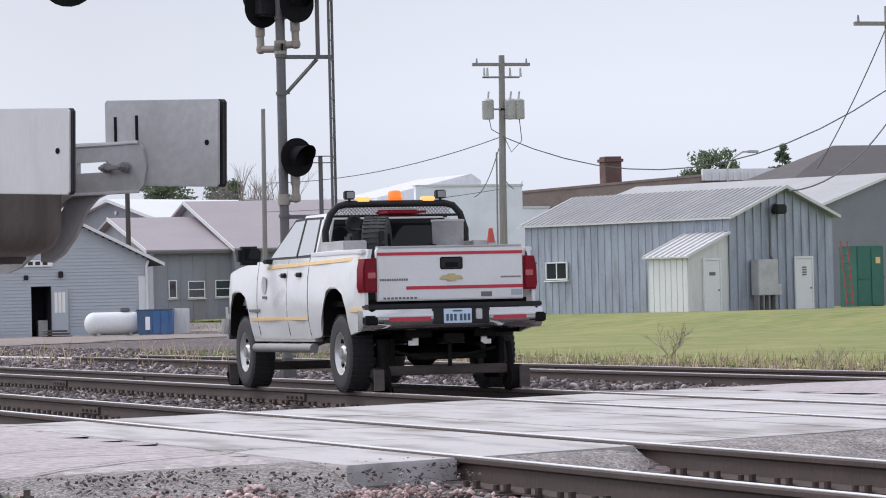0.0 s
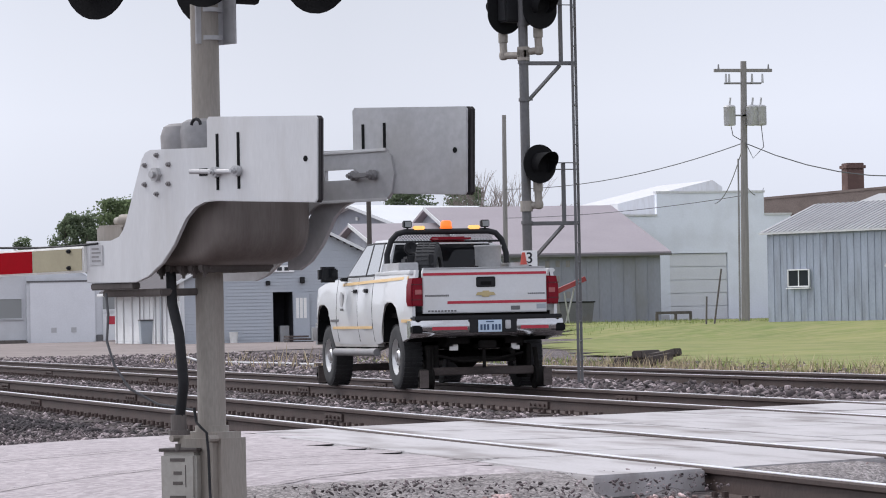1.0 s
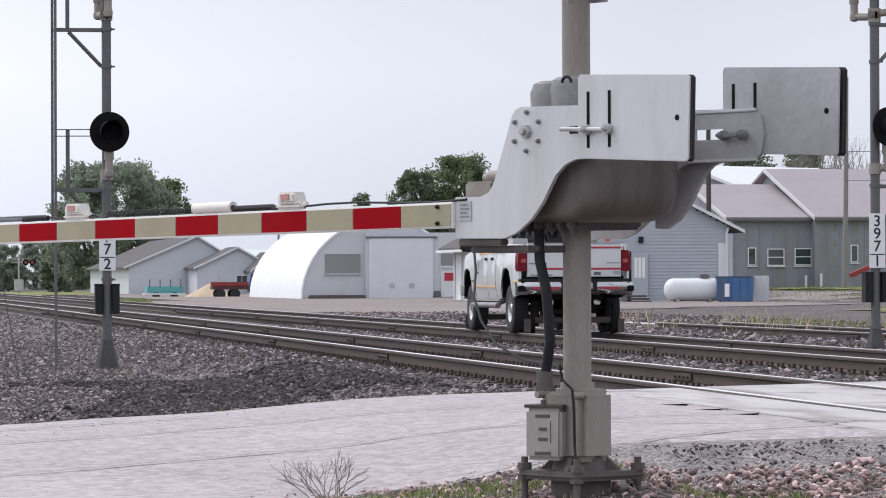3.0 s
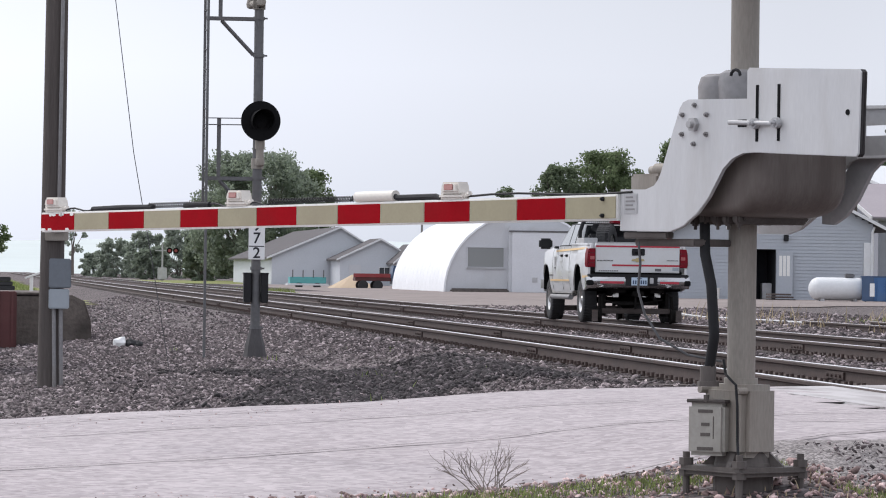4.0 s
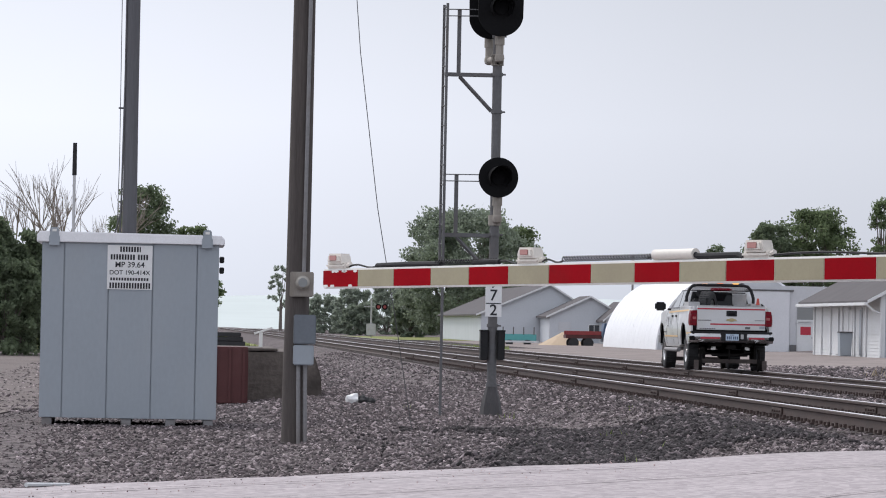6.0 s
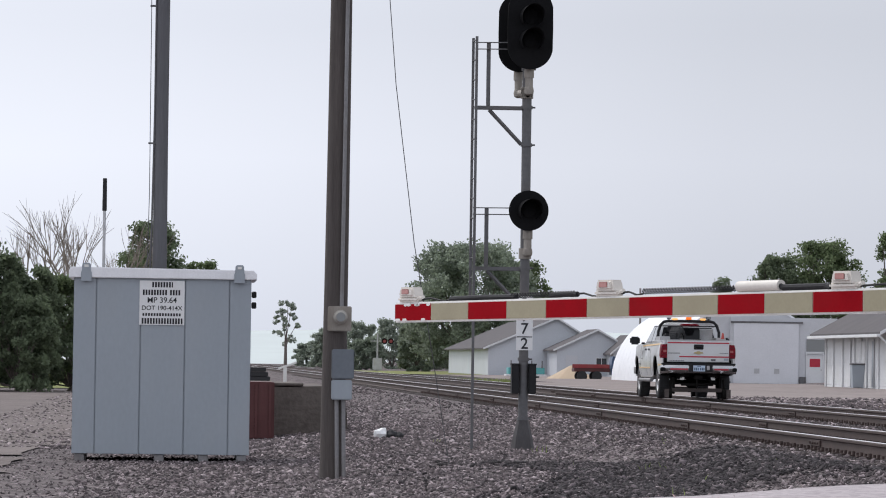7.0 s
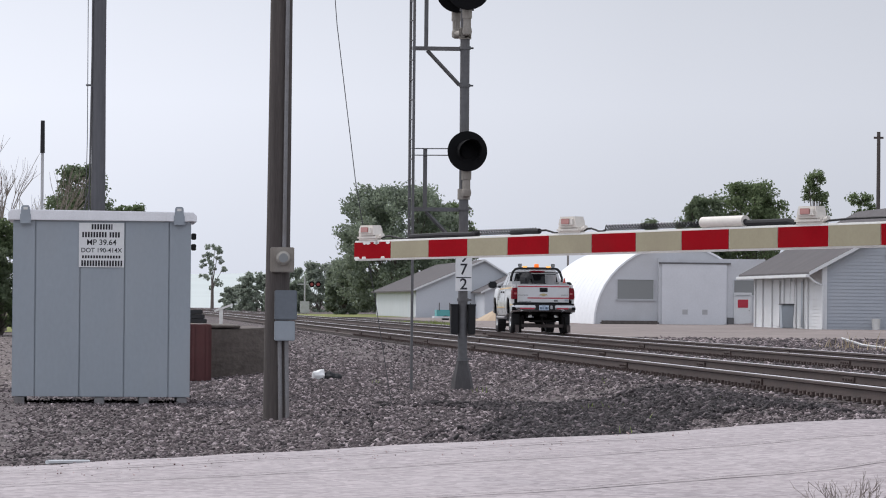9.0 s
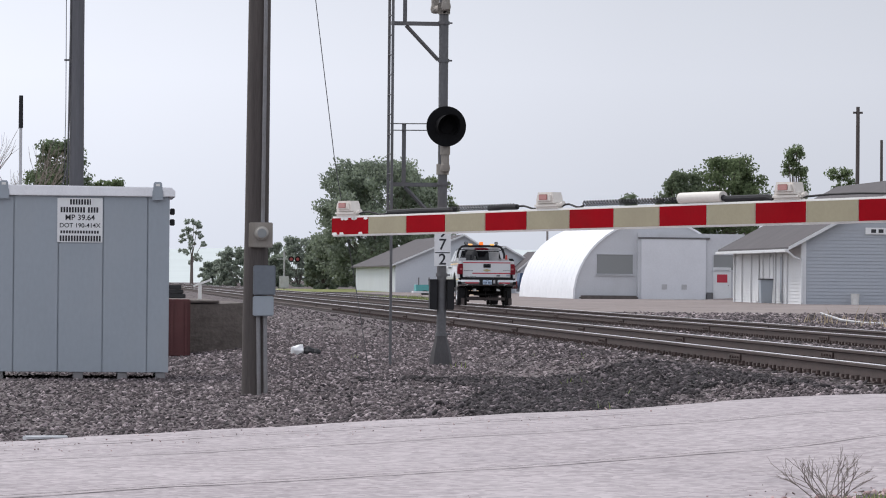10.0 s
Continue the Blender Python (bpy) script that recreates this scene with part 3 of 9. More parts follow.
def inside(poly, x, y):
    hit = False
    for (x0, y0), (x1, y1) in zip(poly, poly[1:] + poly[:1]):
        if (y0 > y) != (y1 > y) and x < (x1 - x0) * (y - y0) / (y1 - y0) + x0:
            hit = not hit
    return hit


def patch(name, poly, step, lift, material, label, category, ragged=1.0, zf=ground_z):
    """A sheet over the ground within an outline, with a ragged border."""
    xs = np.arange(min(p[0] for p in poly) - step, max(p[0] for p in poly) + step * 2, step)
    ys = np.arange(min(p[1] for p in poly) - step, max(p[1] for p in poly) + step * 2, step * 1.3)
    ids, verts, faces = {}, [], []

    def vid(i, j):
        if (i, j) not in ids:
            x, y = xs[i], ys[j]
            jx, jy = noise.noise((x * 1.7, y * 1.7, 3.1)) * step * 0.4, noise.noise((x * 1.7, y * 1.7, 9.1)) * step * 0.4
            ids[(i, j)] = len(verts)
            verts.append((x + jx, y + jy, zf(x + jx, y + jy) + lift + 0.012 * noise.noise((x * 0.6, y * 0.6, 0))))
        return ids[(i, j)]
    for j in range(len(ys) - 1):
        for i in range(len(xs) - 1):
            x, y = xs[i] + step / 2, ys[j] + step / 2
            w = ragged * noise.noise((x * 0.35, y * 0.35, 5.0))
            w2 = ragged * noise.noise((x * 0.35, y * 0.35, 15.0))
            if inside(poly, x + w, y + w2):
                faces.append((vid(i, j), vid(i + 1, j), vid(i + 1, j + 1), vid(i, j + 1)))
    ob = raw(name, verts, faces, material)
    for p_ in ob.data.polygons:
        p_.use_smooth = True
    return tagged(ob, label, category, kind="structure")


patch("lawn", [(22.3, 24), (22.6, 58), (23.6, 66), (26.5, 80), (32.5, 108), (40, 128), (46, 150), (46, 178), (60, 188), (95, 190), (120, 120), (110, 20)], 0.9, 0.04, "grass",
      "mown green lawn with pale dry streaks", "lawn", 1.2)
patch("dirt_lot", [(15.8, 100), (15.9, 330), (70, 330), (60, 196), (45, 176), (45, 152), (38, 132), (26, 118)], 1.6, 0.02, "soil",
      "bare tan dirt lot beside the tracks", "dirt lot", 1.5)
patch("dirt_yard", [(-2.2, 47), (-3, 58), (0.2, 62), (0.6, 80), (2, 150), (-60, 150), (-60, 40), (-12, 36)], 1.2, 0.02, "yard_soil",
      "bare brown dirt yard behind the equipment hut", "dirt yard", 1.2)
patch("verge", [(1, 165), (4.6, 130), (4.8, 400), (-120, 420), (-120, 155)], 2.5, 0.03, "grass", "rough green grass verge beside the tracks", "grass verge", 1.5)
patch("verge_far", [(15.6, 330), (15.8, 420), (140, 420), (140, 330)], 2.5, 0.03, "grass", "rough green grass verge beside the tracks", "grass verge", 1.5)
# The hills' haze is only their pale base colour.
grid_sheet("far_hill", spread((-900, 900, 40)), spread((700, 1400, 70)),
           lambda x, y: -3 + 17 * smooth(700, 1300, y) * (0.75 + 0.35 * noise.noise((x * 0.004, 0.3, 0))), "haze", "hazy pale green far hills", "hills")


# ---- tracks ----
def rail_profile():
    return [(-0.07, -0.18), (0.07, -0.18), (0.07, -0.168), (0.012, -0.145), (0.009, -0.05), (0.036, -0.036), (0.037, -0.012), (0.030, -0.001),
            (-0.030, -0.001), (-0.037, -0.012), (-0.036, -0.036), (-0.009, -0.05), (-0.012, -0.145), (-0.07, -0.168)]


def make_rail(x, y0, y1, parent, top=0.0, shiny=True):
    bm = bmesh.new()
    prism(bm, [(x + a_, top + b_) for a_, b_ in rail_profile()], y0, y1, "xz")
    r = part("rail", bm, "rail", parent, "rust-brown steel rail", smooth=False)
    bm = bmesh.new()
    box(bm, (x - 0.029, y0, top - 0.001), (x + 0.029, y1, top + 0.003))
    part("running_surface", bm, "rail_top" if shiny else "rail", r, "worn bright running surface" if shiny else "rusted running surface")
    for k, yj in enumerate(np.arange(y0 + 17.3 + (x * 7) % 9, min(y1, 130), 11.9)):
        bm = bmesh.new()
        for s in (-1, 1):
            box(bm, (x + s * 0.022 - 0.012, yj, top - 0.13), (x + s * 0.022 + 0.012, yj + 0.75, top - 0.055), 0.004)
            for q in range(4):
                tube(bm, (x + s * 0.03, yj + 0.1 + q * 0.18, top - 0.095), (x + s * 0.055, yj + 0.1 + q * 0.18, top - 0.095), 0.017, seg=6)
        part("joint_bar", bm, "rail", r, "bolted joint bar")


def on_road(x, y, margin=0.0):
    n_ = x * N.x + y * N.y
    return ROAD_N0 - margin < n_ < ROAD_N1 + margin


def make_track(name, cx, y0, y1, tie_y0, tie_y1, far_y1, label, top=0.0, shiny=True):
    tr = tagged(new(name), label, "railway track", kind="structure")
    for s in (-1, 1):
        make_rail(cx + s * GAUGE / 2, y0, y1, tr, top, shiny)
    tie_me = None
    rnd = random.Random(int(cx * 10))
    far = bmesh.new()
    clips = bmesh.new()
    y = tie_y0
    while y < far_y1:
        if not on_road(cx, y, -0.2):
            dz = rnd.uniform(-0.012, 0.006)
            for s in (-1, 1):
                for q in (-1, 1):
                    xx = cx + s * GAUGE / 2 + q * 0.105
                    if y < 120:
                        box(clips, (xx - 0.035, y - 0.07, top - 0.182), (xx + 0.035, y + 0.07, top - 0.165))
                        tube(clips, (xx - 0.02 * q, y - 0.05, top - 0.17), (xx - 0.02 * q, y - 0.05, top - 0.125), 0.022, seg=6)
                        tube(clips, (xx + 0.01 * q, y + 0.045, top - 0.17), (xx + 0.01 * q, y + 0.045, top - 0.13), 0.02, seg=6)
            if y < tie_y1:
                if tie_me is None:
                    bm = bmesh.new()
                    box(bm, (-1.3, -0.115, -0.17), (1.3, 0.115, 0), 0.012)
                    t = part("tie", bm, "tie", tr, "weathered timber tie")
                    tie_me = t.data
                else:
                    t = new("tie", tie_me)
                    t.parent = tr
                t.matrix_basis = pose(cx + rnd.uniform(-0.05, 0.05), y, top - 0.182 + dz, 0, 0, rnd.uniform(-1.0, 1.0))
            else:
                box(far, (cx - 1.3, y - 0.115, top - 0.3), (cx + 1.3, y + 0.115, top - 0.182))
        y += 0.52
    tagged(part("far_ties", far, "tie", tr), kind="stuff")
    tagged(part("tie_plates", clips, "rail", tr, "rusty tie plates and spikes"), kind="stuff")
    return tr


def bed(name, x0, x1, y0, y1, z, label):
    """A ballast bed with sloping, uneven shoulders."""
    xs = [x0 - 0.9, x0 - 0.45, x0] + list(np.arange(x0 + 0.35, x1, 0.35)) + [x1, x1 + 0.45, x1 + 0.9]
    ys = spread((y0, 90, 0.35), (90, 300, 3), (300, y1, 60))

    def zf(x, y):
        e = max(0.0, x0 - x, x - x1)
        zz = z - 0.5 * e + 0.03 * noise.noise((x * 2.1, y * 2.1, 1)) + 0.02 * noise.noise((x * 6, y * 6, 2))
        if on_road(x, y, 0.35):
            zz = min(zz, -0.33)
        return zz
    return grid_sheet(name, xs, ys, zf, "ballast", label, "ballast")


bed("ballast", RA - 1.75, RB + 1.75, -20, 620, -0.215, "dark crushed-stone ballast under two tracks")
bed("siding_ballast", RC - 1.35, RC + 1.35, -20, 84, -0.23, "dirty crushed-stone ballast under a siding")
make_track("track_near", RA, -20, 620, 5, 95, 240, "near main track with bright-topped rails on timber ties")
make_track("track_far", RB, -20, 620, 5, 95, 240, "far main track with bright-topped rails on timber ties")
make_track("siding", RC, -20, 78, 25, 77, 77.4, "rusty siding track ending in weeds", top=-0.05)


# ---- road and crossing ----
def road_patch(name, u0, u1, n0, n1, material, label, lift=0.0, step=0.5, skip=None, rag=0.25):
    us, ns = np.arange(u0, u1 + 0.01, step), np.linspace(n0, n1, max(2, int((n1 - n0) / step) + 1))
    verts, faces = [], []
    for u_ in us:
        near = road_edge(u_) if u_ < 20.6 else n0
        for k in range(len(ns)):
            n_ = near + (n1 - near) * k / (len(ns) - 1)
            e = rag * noise.noise((u_ * 0.8, n_ * 0.3, 4)) + rag * 0.6 * noise.noise((u_ * 3.1, n_, 8)) if k in (0, len(ns) - 1) else 0
            crown = 0.04 * (1 - ((n_ - (n0 + n1) / 2) / ((n1 - n0) / 2)) ** 2)
            if u_ > 17:
                crown *= max(0.0, (20 - u_) / 3)
            p_ = U * float(u_) + N * float(n_ + e)
            verts.append((p_.x, p_.y, ramp_up(p_.x, road_z(u_) + crown) + lift + 0.008 * noise.noise((p_.x, p_.y, 2)) - (0.07 if k == 0 else 0.0)))
    w = len(ns)
    for i in range(len(us) - 1):
        for j in range(w - 1):
            q = (i * w + j, (i + 1) * w + j, (i + 1) * w + j + 1, i * w + j + 1)
            c = sum((Vector(verts[v]) for v in q), Vector()) / 4
            if not (skip and skip(c.x, c.y)):
                faces.append(q)
    ob = raw(name, verts, faces, material)
    for p_ in ob.data.polygons:
        p_.use_smooth = True
    return tagged(ob, label, "road", kind="structure")


road_patch("road", -70, 20.6, ROAD_N0, ROAD_N1, "asphalt", "pale worn asphalt road with cracks", -0.01, skip=lambda x, y: x > 7.1)
road_patch("road_beyond", 24, 75, ROAD_N0, ROAD_N1, "asphalt", "pale worn asphalt road beyond the tracks", -0.01, skip=lambda x, y: x < 15.05)


def crossing():
    """Concrete and asphalt surface between and beside the rails, in slabs with open joints."""
    cr = tagged(new("crossing"), "pale concrete crossing panels between and beside the rails", "level crossing", kind="structure")
    strips = []
    edges = [7.0, RA - GAUGE / 2 - 0.055, RA - GAUGE / 2 + 0.10, RA + GAUGE / 2 - 0.10, RA + GAUGE / 2 + 0.055,
             RB - GAUGE / 2 - 0.055, RB - GAUGE / 2 + 0.10, RB + GAUGE / 2 - 0.10, RB + GAUGE / 2 + 0.055, 15.05]
    for k in (0, 2, 4, 6, 8):
        strips.append((edges[k], edges[k + 1]))
    for x0, x1 in strips:
        subs = [(x0, x1)] if x1 - x0 < 2 else [(x0, x0 + 0.75), (x0 + 0.765, x1 - 0.765), (x1 - 0.75, x1)]
        for a_, b_ in subs:
            lo = (ROAD_N0 - b_ * N.x) / N.y + 0.1
            hi = (ROAD_N1 - a_ * N.x) / N.y - 0.1
            y = lo
            while y < hi - 0.3:
                y2 = min(y + 2.44, hi)
                sk = (b_ - a_) * 0.556
                bm = bmesh.new()
                s0 = sk if y == lo else 0.0
                s1 = sk if y2 == hi else 0.0
                prism(bm, [(a_, y - (s0 if y == lo else 0)), (b_, y), (b_, y2 + s1), (a_, y2)], -0.15, -0.010 + 0.006 * noise.noise((a_ * 3, y, 1)), "xy", 0.012)
                part("slab", bm, "concrete", cr)
                y = y2 + 0.015
    return cr


crossing()


def apron(x0, x1, reach, seed, back=0.0):
    """Broken dark asphalt that slopes from the crossing's near edge down to the ballast."""
    verts, faces = [], []
    xs, n_r = np.linspace(x0, x1, max(4, int((x1 - x0) / 0.12))), 9
    for x in xs:
        ye = (ROAD_N0 - x * N.x) / N.y + 0.35 + back * (1 - 0.6 * (x - x0) / (x1 - x0))
        edge = min(1.0, (x - x0) / 0.3, (x1 - x) / 0.3)
        rr = reach * (0.75 + 0.5 * noise.noise((x * 1.3, seed, 0))) * (0.55 + 0.45 * edge)
        for k in range(n_r):
            s = k / (n_r - 1)
            z = -0.012 - 0.26 * s ** 2.2 + 0.03 * noise.noise((x * 3, s * 4, seed)) * s - 0.05 * (1 - edge) * s
            verts.append((x, ye - s * rr, z))
    for i in range(len(xs) - 1):
        for k in range(n_r - 1):
            faces.append((i * n_r + k, (i + 1) * n_r + k, (i + 1) * n_r + k + 1, i * n_r + k + 1))
    ob = raw("asphalt_apron", verts, faces, "old_asphalt")
    for p_ in ob.data.polygons:
        p_.use_smooth = True
    return tagged(ob, "crumbling dark asphalt apron at the crossing's edge", "asphalt apron", kind="structure")


M["old_asphalt"] = ground_mat("old_asphalt", [(0.20, 0.18, 0.178), (0.31, 0.282, 0.278), (0.10, 0.09, 0.09), (0.37, 0.34, 0.335)], [1.2, 6.0, 40.0], cell=60.0, dist=0.02)
apron(4.9, RA - GAUGE / 2 - 0.06, 1.9, 1.0, 1.0)
apron(RA - GAUGE / 2 + 0.07, RA + GAUGE / 2 - 0.07, 1.7, 2.0)
apron(RA + GAUGE / 2 + 0.06, RB - GAUGE / 2 - 0.06, 2.2, 3.0)
apron(RB - GAUGE / 2 + 0.07, RB + GAUGE / 2 - 0.07, 1.5, 4.0)
apron(RB + GAUGE / 2 + 0.06, 17.5, 1.8, 5.0)


def cracks():
    """Tar-dark cracks that wander along the road."""
    rnd = random.Random(5)
    for k, (u0, u1, n0, n1) in enumerate(((-12, 17.5, 19.6, 19.9), (2, 17.8, 16.6, 17.6), (12.5, 17.2, 14.4, 16.0), (-10, 16, 21.2, 21.4), (15.2, 18.0, 17.5, 15.2))):
        pts = []
        m_ = int((u1 - u0) / 0.25)
        for i in range(m_ + 1):
            u_ = u0 + (u1 - u0) * i / m_
            n_ = n0 + (n1 - n0) * i / m_ + 0.12 * noise.noise((u_ * 1.1, k, 0)) + 0.05 * noise.noise((u_ * 4.0, k, 3))
            pts.append((u_, n_))
        verts, faces = [], []
        for i, (u_, n_) in enumerate(pts):
            w_ = 0.012 + 0.018 * abs(noise.noise((u_ * 2.5, k, 7)))
            crown = 0.04 * (1 - ((n_ - (ROAD_N0 + ROAD_N1) / 2) / ((ROAD_N1 - ROAD_N0) / 2)) ** 2) * (1 if u_ < 17 else max(0, (20 - u_) / 3))
            for s in (-1, 1):
                p_ = U * u_ + N * (n_ + s * w_)
                verts.append((p_.x, p_.y, ramp_up(p_.x, road_z(u_) + crown) + 0.003))
        faces = [(2 * i, 2 * i + 2, 2 * i + 3, 2 * i + 1) for i in range(len(pts) - 1)]
        tagged(raw("road_crack", verts, faces, "old_asphalt"), "dark wandering crack in the asphalt", "road crack", "road cracks", kind="structure")


cracks()
# ---- crossing gate ----
GX, GY = 4.45, 17.6
g_rz = math.degrees(math.atan2(-0.874, 0.486))


def bolt(bm, p, d, r=0.02, h=0.018):
    p, d = Vector(p), Vector(d)
    tube(bm, p, p + d * h, r, seg=6)
    tube(bm, p + d * h, p + d * h * 1.9, r * 0.5, seg=8)


def gate_side(parent, y, out, far=False):
    """One side arm with its counterweight plates. out is the direction of its outer face along y."""
    pts = [(-0.505, 1.322), (-0.306, 1.317), (-0.240, 1.335), (-0.205, 1.37), (-0.189, 1.404), (-0.056, 1.715), (-0.03, 1.745), (0.01, 1.757), (0.60, 1.745), (0.60, 1.488),
           (0.419, 1.489), (0.342, 1.464), (0.273, 1.414), (0.177, 1.278), (0.089, 1.197), (-0.021, 1.134), (-0.118, 1.108), (-0.505, 1.114)]
    if far:
        pts[8:10] = [(0.435, 1.744), (0.435, 1.489)]
    bm = bmesh.new()
    t = 0.022 * out
    prism(bm, pts, y, y + t, "xz", 0.0 if far else 0.003)
    if far:
        prism(bm, [(0.66, 1.489), (0.88, 1.49), (0.915, 1.52), (0.936, 1.61), (0.915, 1.70), (0.88, 1.735), (0.66, 1.74)], y, y + t, "xz")
        prism(bm, [(0.63, 1.489), (0.542, 1.464), (0.473, 1.414), (0.377, 1.278), (0.289, 1.197), (0.20, 1.155), (0.12, 1.16), (0.12, 1.25), (0.22, 1.32), (0.32, 1.46), (0.40, 1.52), (0.63, 1.52)], y + t, y + 2 * t, "xz")
        prism(bm, [(0.435, 1.645), (0.66, 1.645), (0.66, 1.74), (0.435, 1.744)], y, y + t, "xz")
        prism(bm, [(0.435, 1.489), (0.66, 1.489), (0.66, 1.593), (0.435, 1.593)], y, y + t, "xz")
    arm_ = part("side_arm", bm, "galv" if far else "alu", parent, "smooth grey aluminium S-shaped side arm")
    bm = bmesh.new()
    bolt(bm, (0.062, y + t, 1.633), (0, out, 0), 0.036, 0.022)
    part("pivot_bolt", bm, "galv", arm_, "steel pivot bolt")
    for k in range(6):
        a_ = k * math.pi / 3 + 0.5
        bm = bmesh.new()
        bolt(bm, (0.062 + 0.105 * math.cos(a_), y + t, 1.633 + 0.095 * math.sin(a_)), (0, out, 0), 0.013, 0.01)
        part("hub_bolt", bm, "galv_dark", arm_)
    if not far:
        bm = bmesh.new()
        prism(bm, [(-0.47, 1.20), (-0.37, 1.20), (-0.37, 1.30), (-0.47, 1.30)], y + t, y + t + 0.004 * out, "xz")
        pl = part("name_plate", bm, "galv", arm_, "small grey rating plate")
        bm = bmesh.new()
        for k in range(4):
            box(bm, (-0.455, y + t + 0.005 * out, 1.218 + k * 0.02), (-0.385 - 0.015 * (k % 2), y + t + 0.006 * out, 1.226 + k * 0.02))
        part("print_bars", bm, "galv_dark", pl)
    # counterweight plates
    x0, x1, za, zb = ((0.50, 1.285, 1.487, 1.892) if not far else (0.63, 1.43, 1.525, 1.948))
    yy = y + t * 1.3 if not far else y + t
    n_plates = 3
    for k in range(n_plates):
        bm = bmesh.new()
        outer = k == (n_plates - 1 if out < 0 else 0)
        w0, w1 = yy + out * (0.016 * k), yy + out * (0.016 * k + (0.010 if outer and out < 0 else 0.0158))
        if outer and out > 0:
            w0, w1 = yy - 0.010, yy
        sl = -0.035
        c = 0.014
        outline = [(x0, za + c), (x0 + c, za), (x1 - c, za + sl), (x1, za + sl + c), (x1 + 0.012, zb + sl - c), (x1 + 0.012 - c, zb + sl), (x0 + c, zb), (x0, zb - c)]
        prism(bm, outline, w0, w1, "xz", 0.003)
        # Only the face plate is grey; near-black inner ones make the side edge dark.
        part("counterweight_plate", bm, ("galv" if far else "alu") if k == (n_plates - 1 if out < 0 else 0) else "plate_edge", arm_, "flat grey counterweight plate with two slots")
    face = yy + out * (0.016 * (n_plates - 1) + 0.010) if out < 0 else yy - 0.010
    fo = out if out < 0 else -1
    for xs in (x0 + 0.078, x0 + 0.232):
        bm = bmesh.new()
        box(bm, (xs - 0.009, min(face, face + fo * 0.003), zb - 0.355 if not far else zb - 0.23), (xs + 0.009, max(face, face + fo * 0.003), zb - 0.085), 0.0)
        part("slot", bm, "matte_black", arm_, "dark cut slot")
    bm = bmesh.new()
    tube(bm, (x1 - 0.075, face, (za + zb) / 2 - 0.03), (x1 - 0.075, face + fo * 0.003, (za + zb) / 2 - 0.03), 0.014, seg=12)
    part("hole", bm, "matte_black", arm_, "dark round hole")
    bm = bmesh.new()
    if not far:
        tube(bm, (0.40, face - 0.022, 1.632), (0.74, face - 0.022, 1.618), 0.012, seg=10)
        for xs in (0.578, 0.732):
            tube(bm, (xs, face - 0.002, 1.622), (xs, face - 0.03, 1.622), 0.026, seg=12)
            bolt(bm, (xs, face - 0.03, 1.622), (0, -1, 0), 0.016, 0.014)
    else:
        for xs in (0.67, 0.80):
            tube(bm, (xs, y - 0.03, 1.61), (xs, y - 0.006, 1.61), 0.026, seg=14)
            bolt(bm, (xs, y - 0.03, 1.61), (0, -1, 0), 0.019, 0.02)
        box(bm, (0.68, y - 0.045, 1.598), (0.80, y - 0.03, 1.622), 0.004)
    part("clamp", bm, "galv_dark" if far else "galv", arm_, "bolted steel clamp")
    if not far:
        part("bar_slot", boxed((0.385, y + t - 0.003, 1.612), (0.50, y + t - 0.0005, 1.648)), "matte_black", arm_, "dark open slot")
    else:
        # Paler strips along the bar's top and bottom edges.
        for z_ in (1.735, 1.492):
            part("bar_rim", boxed((0.40, y - 0.012, z_ - 0.012), (0.89, y - 0.001, z_ + 0.004), 0.003), "alu", arm_, "paler grey rim")


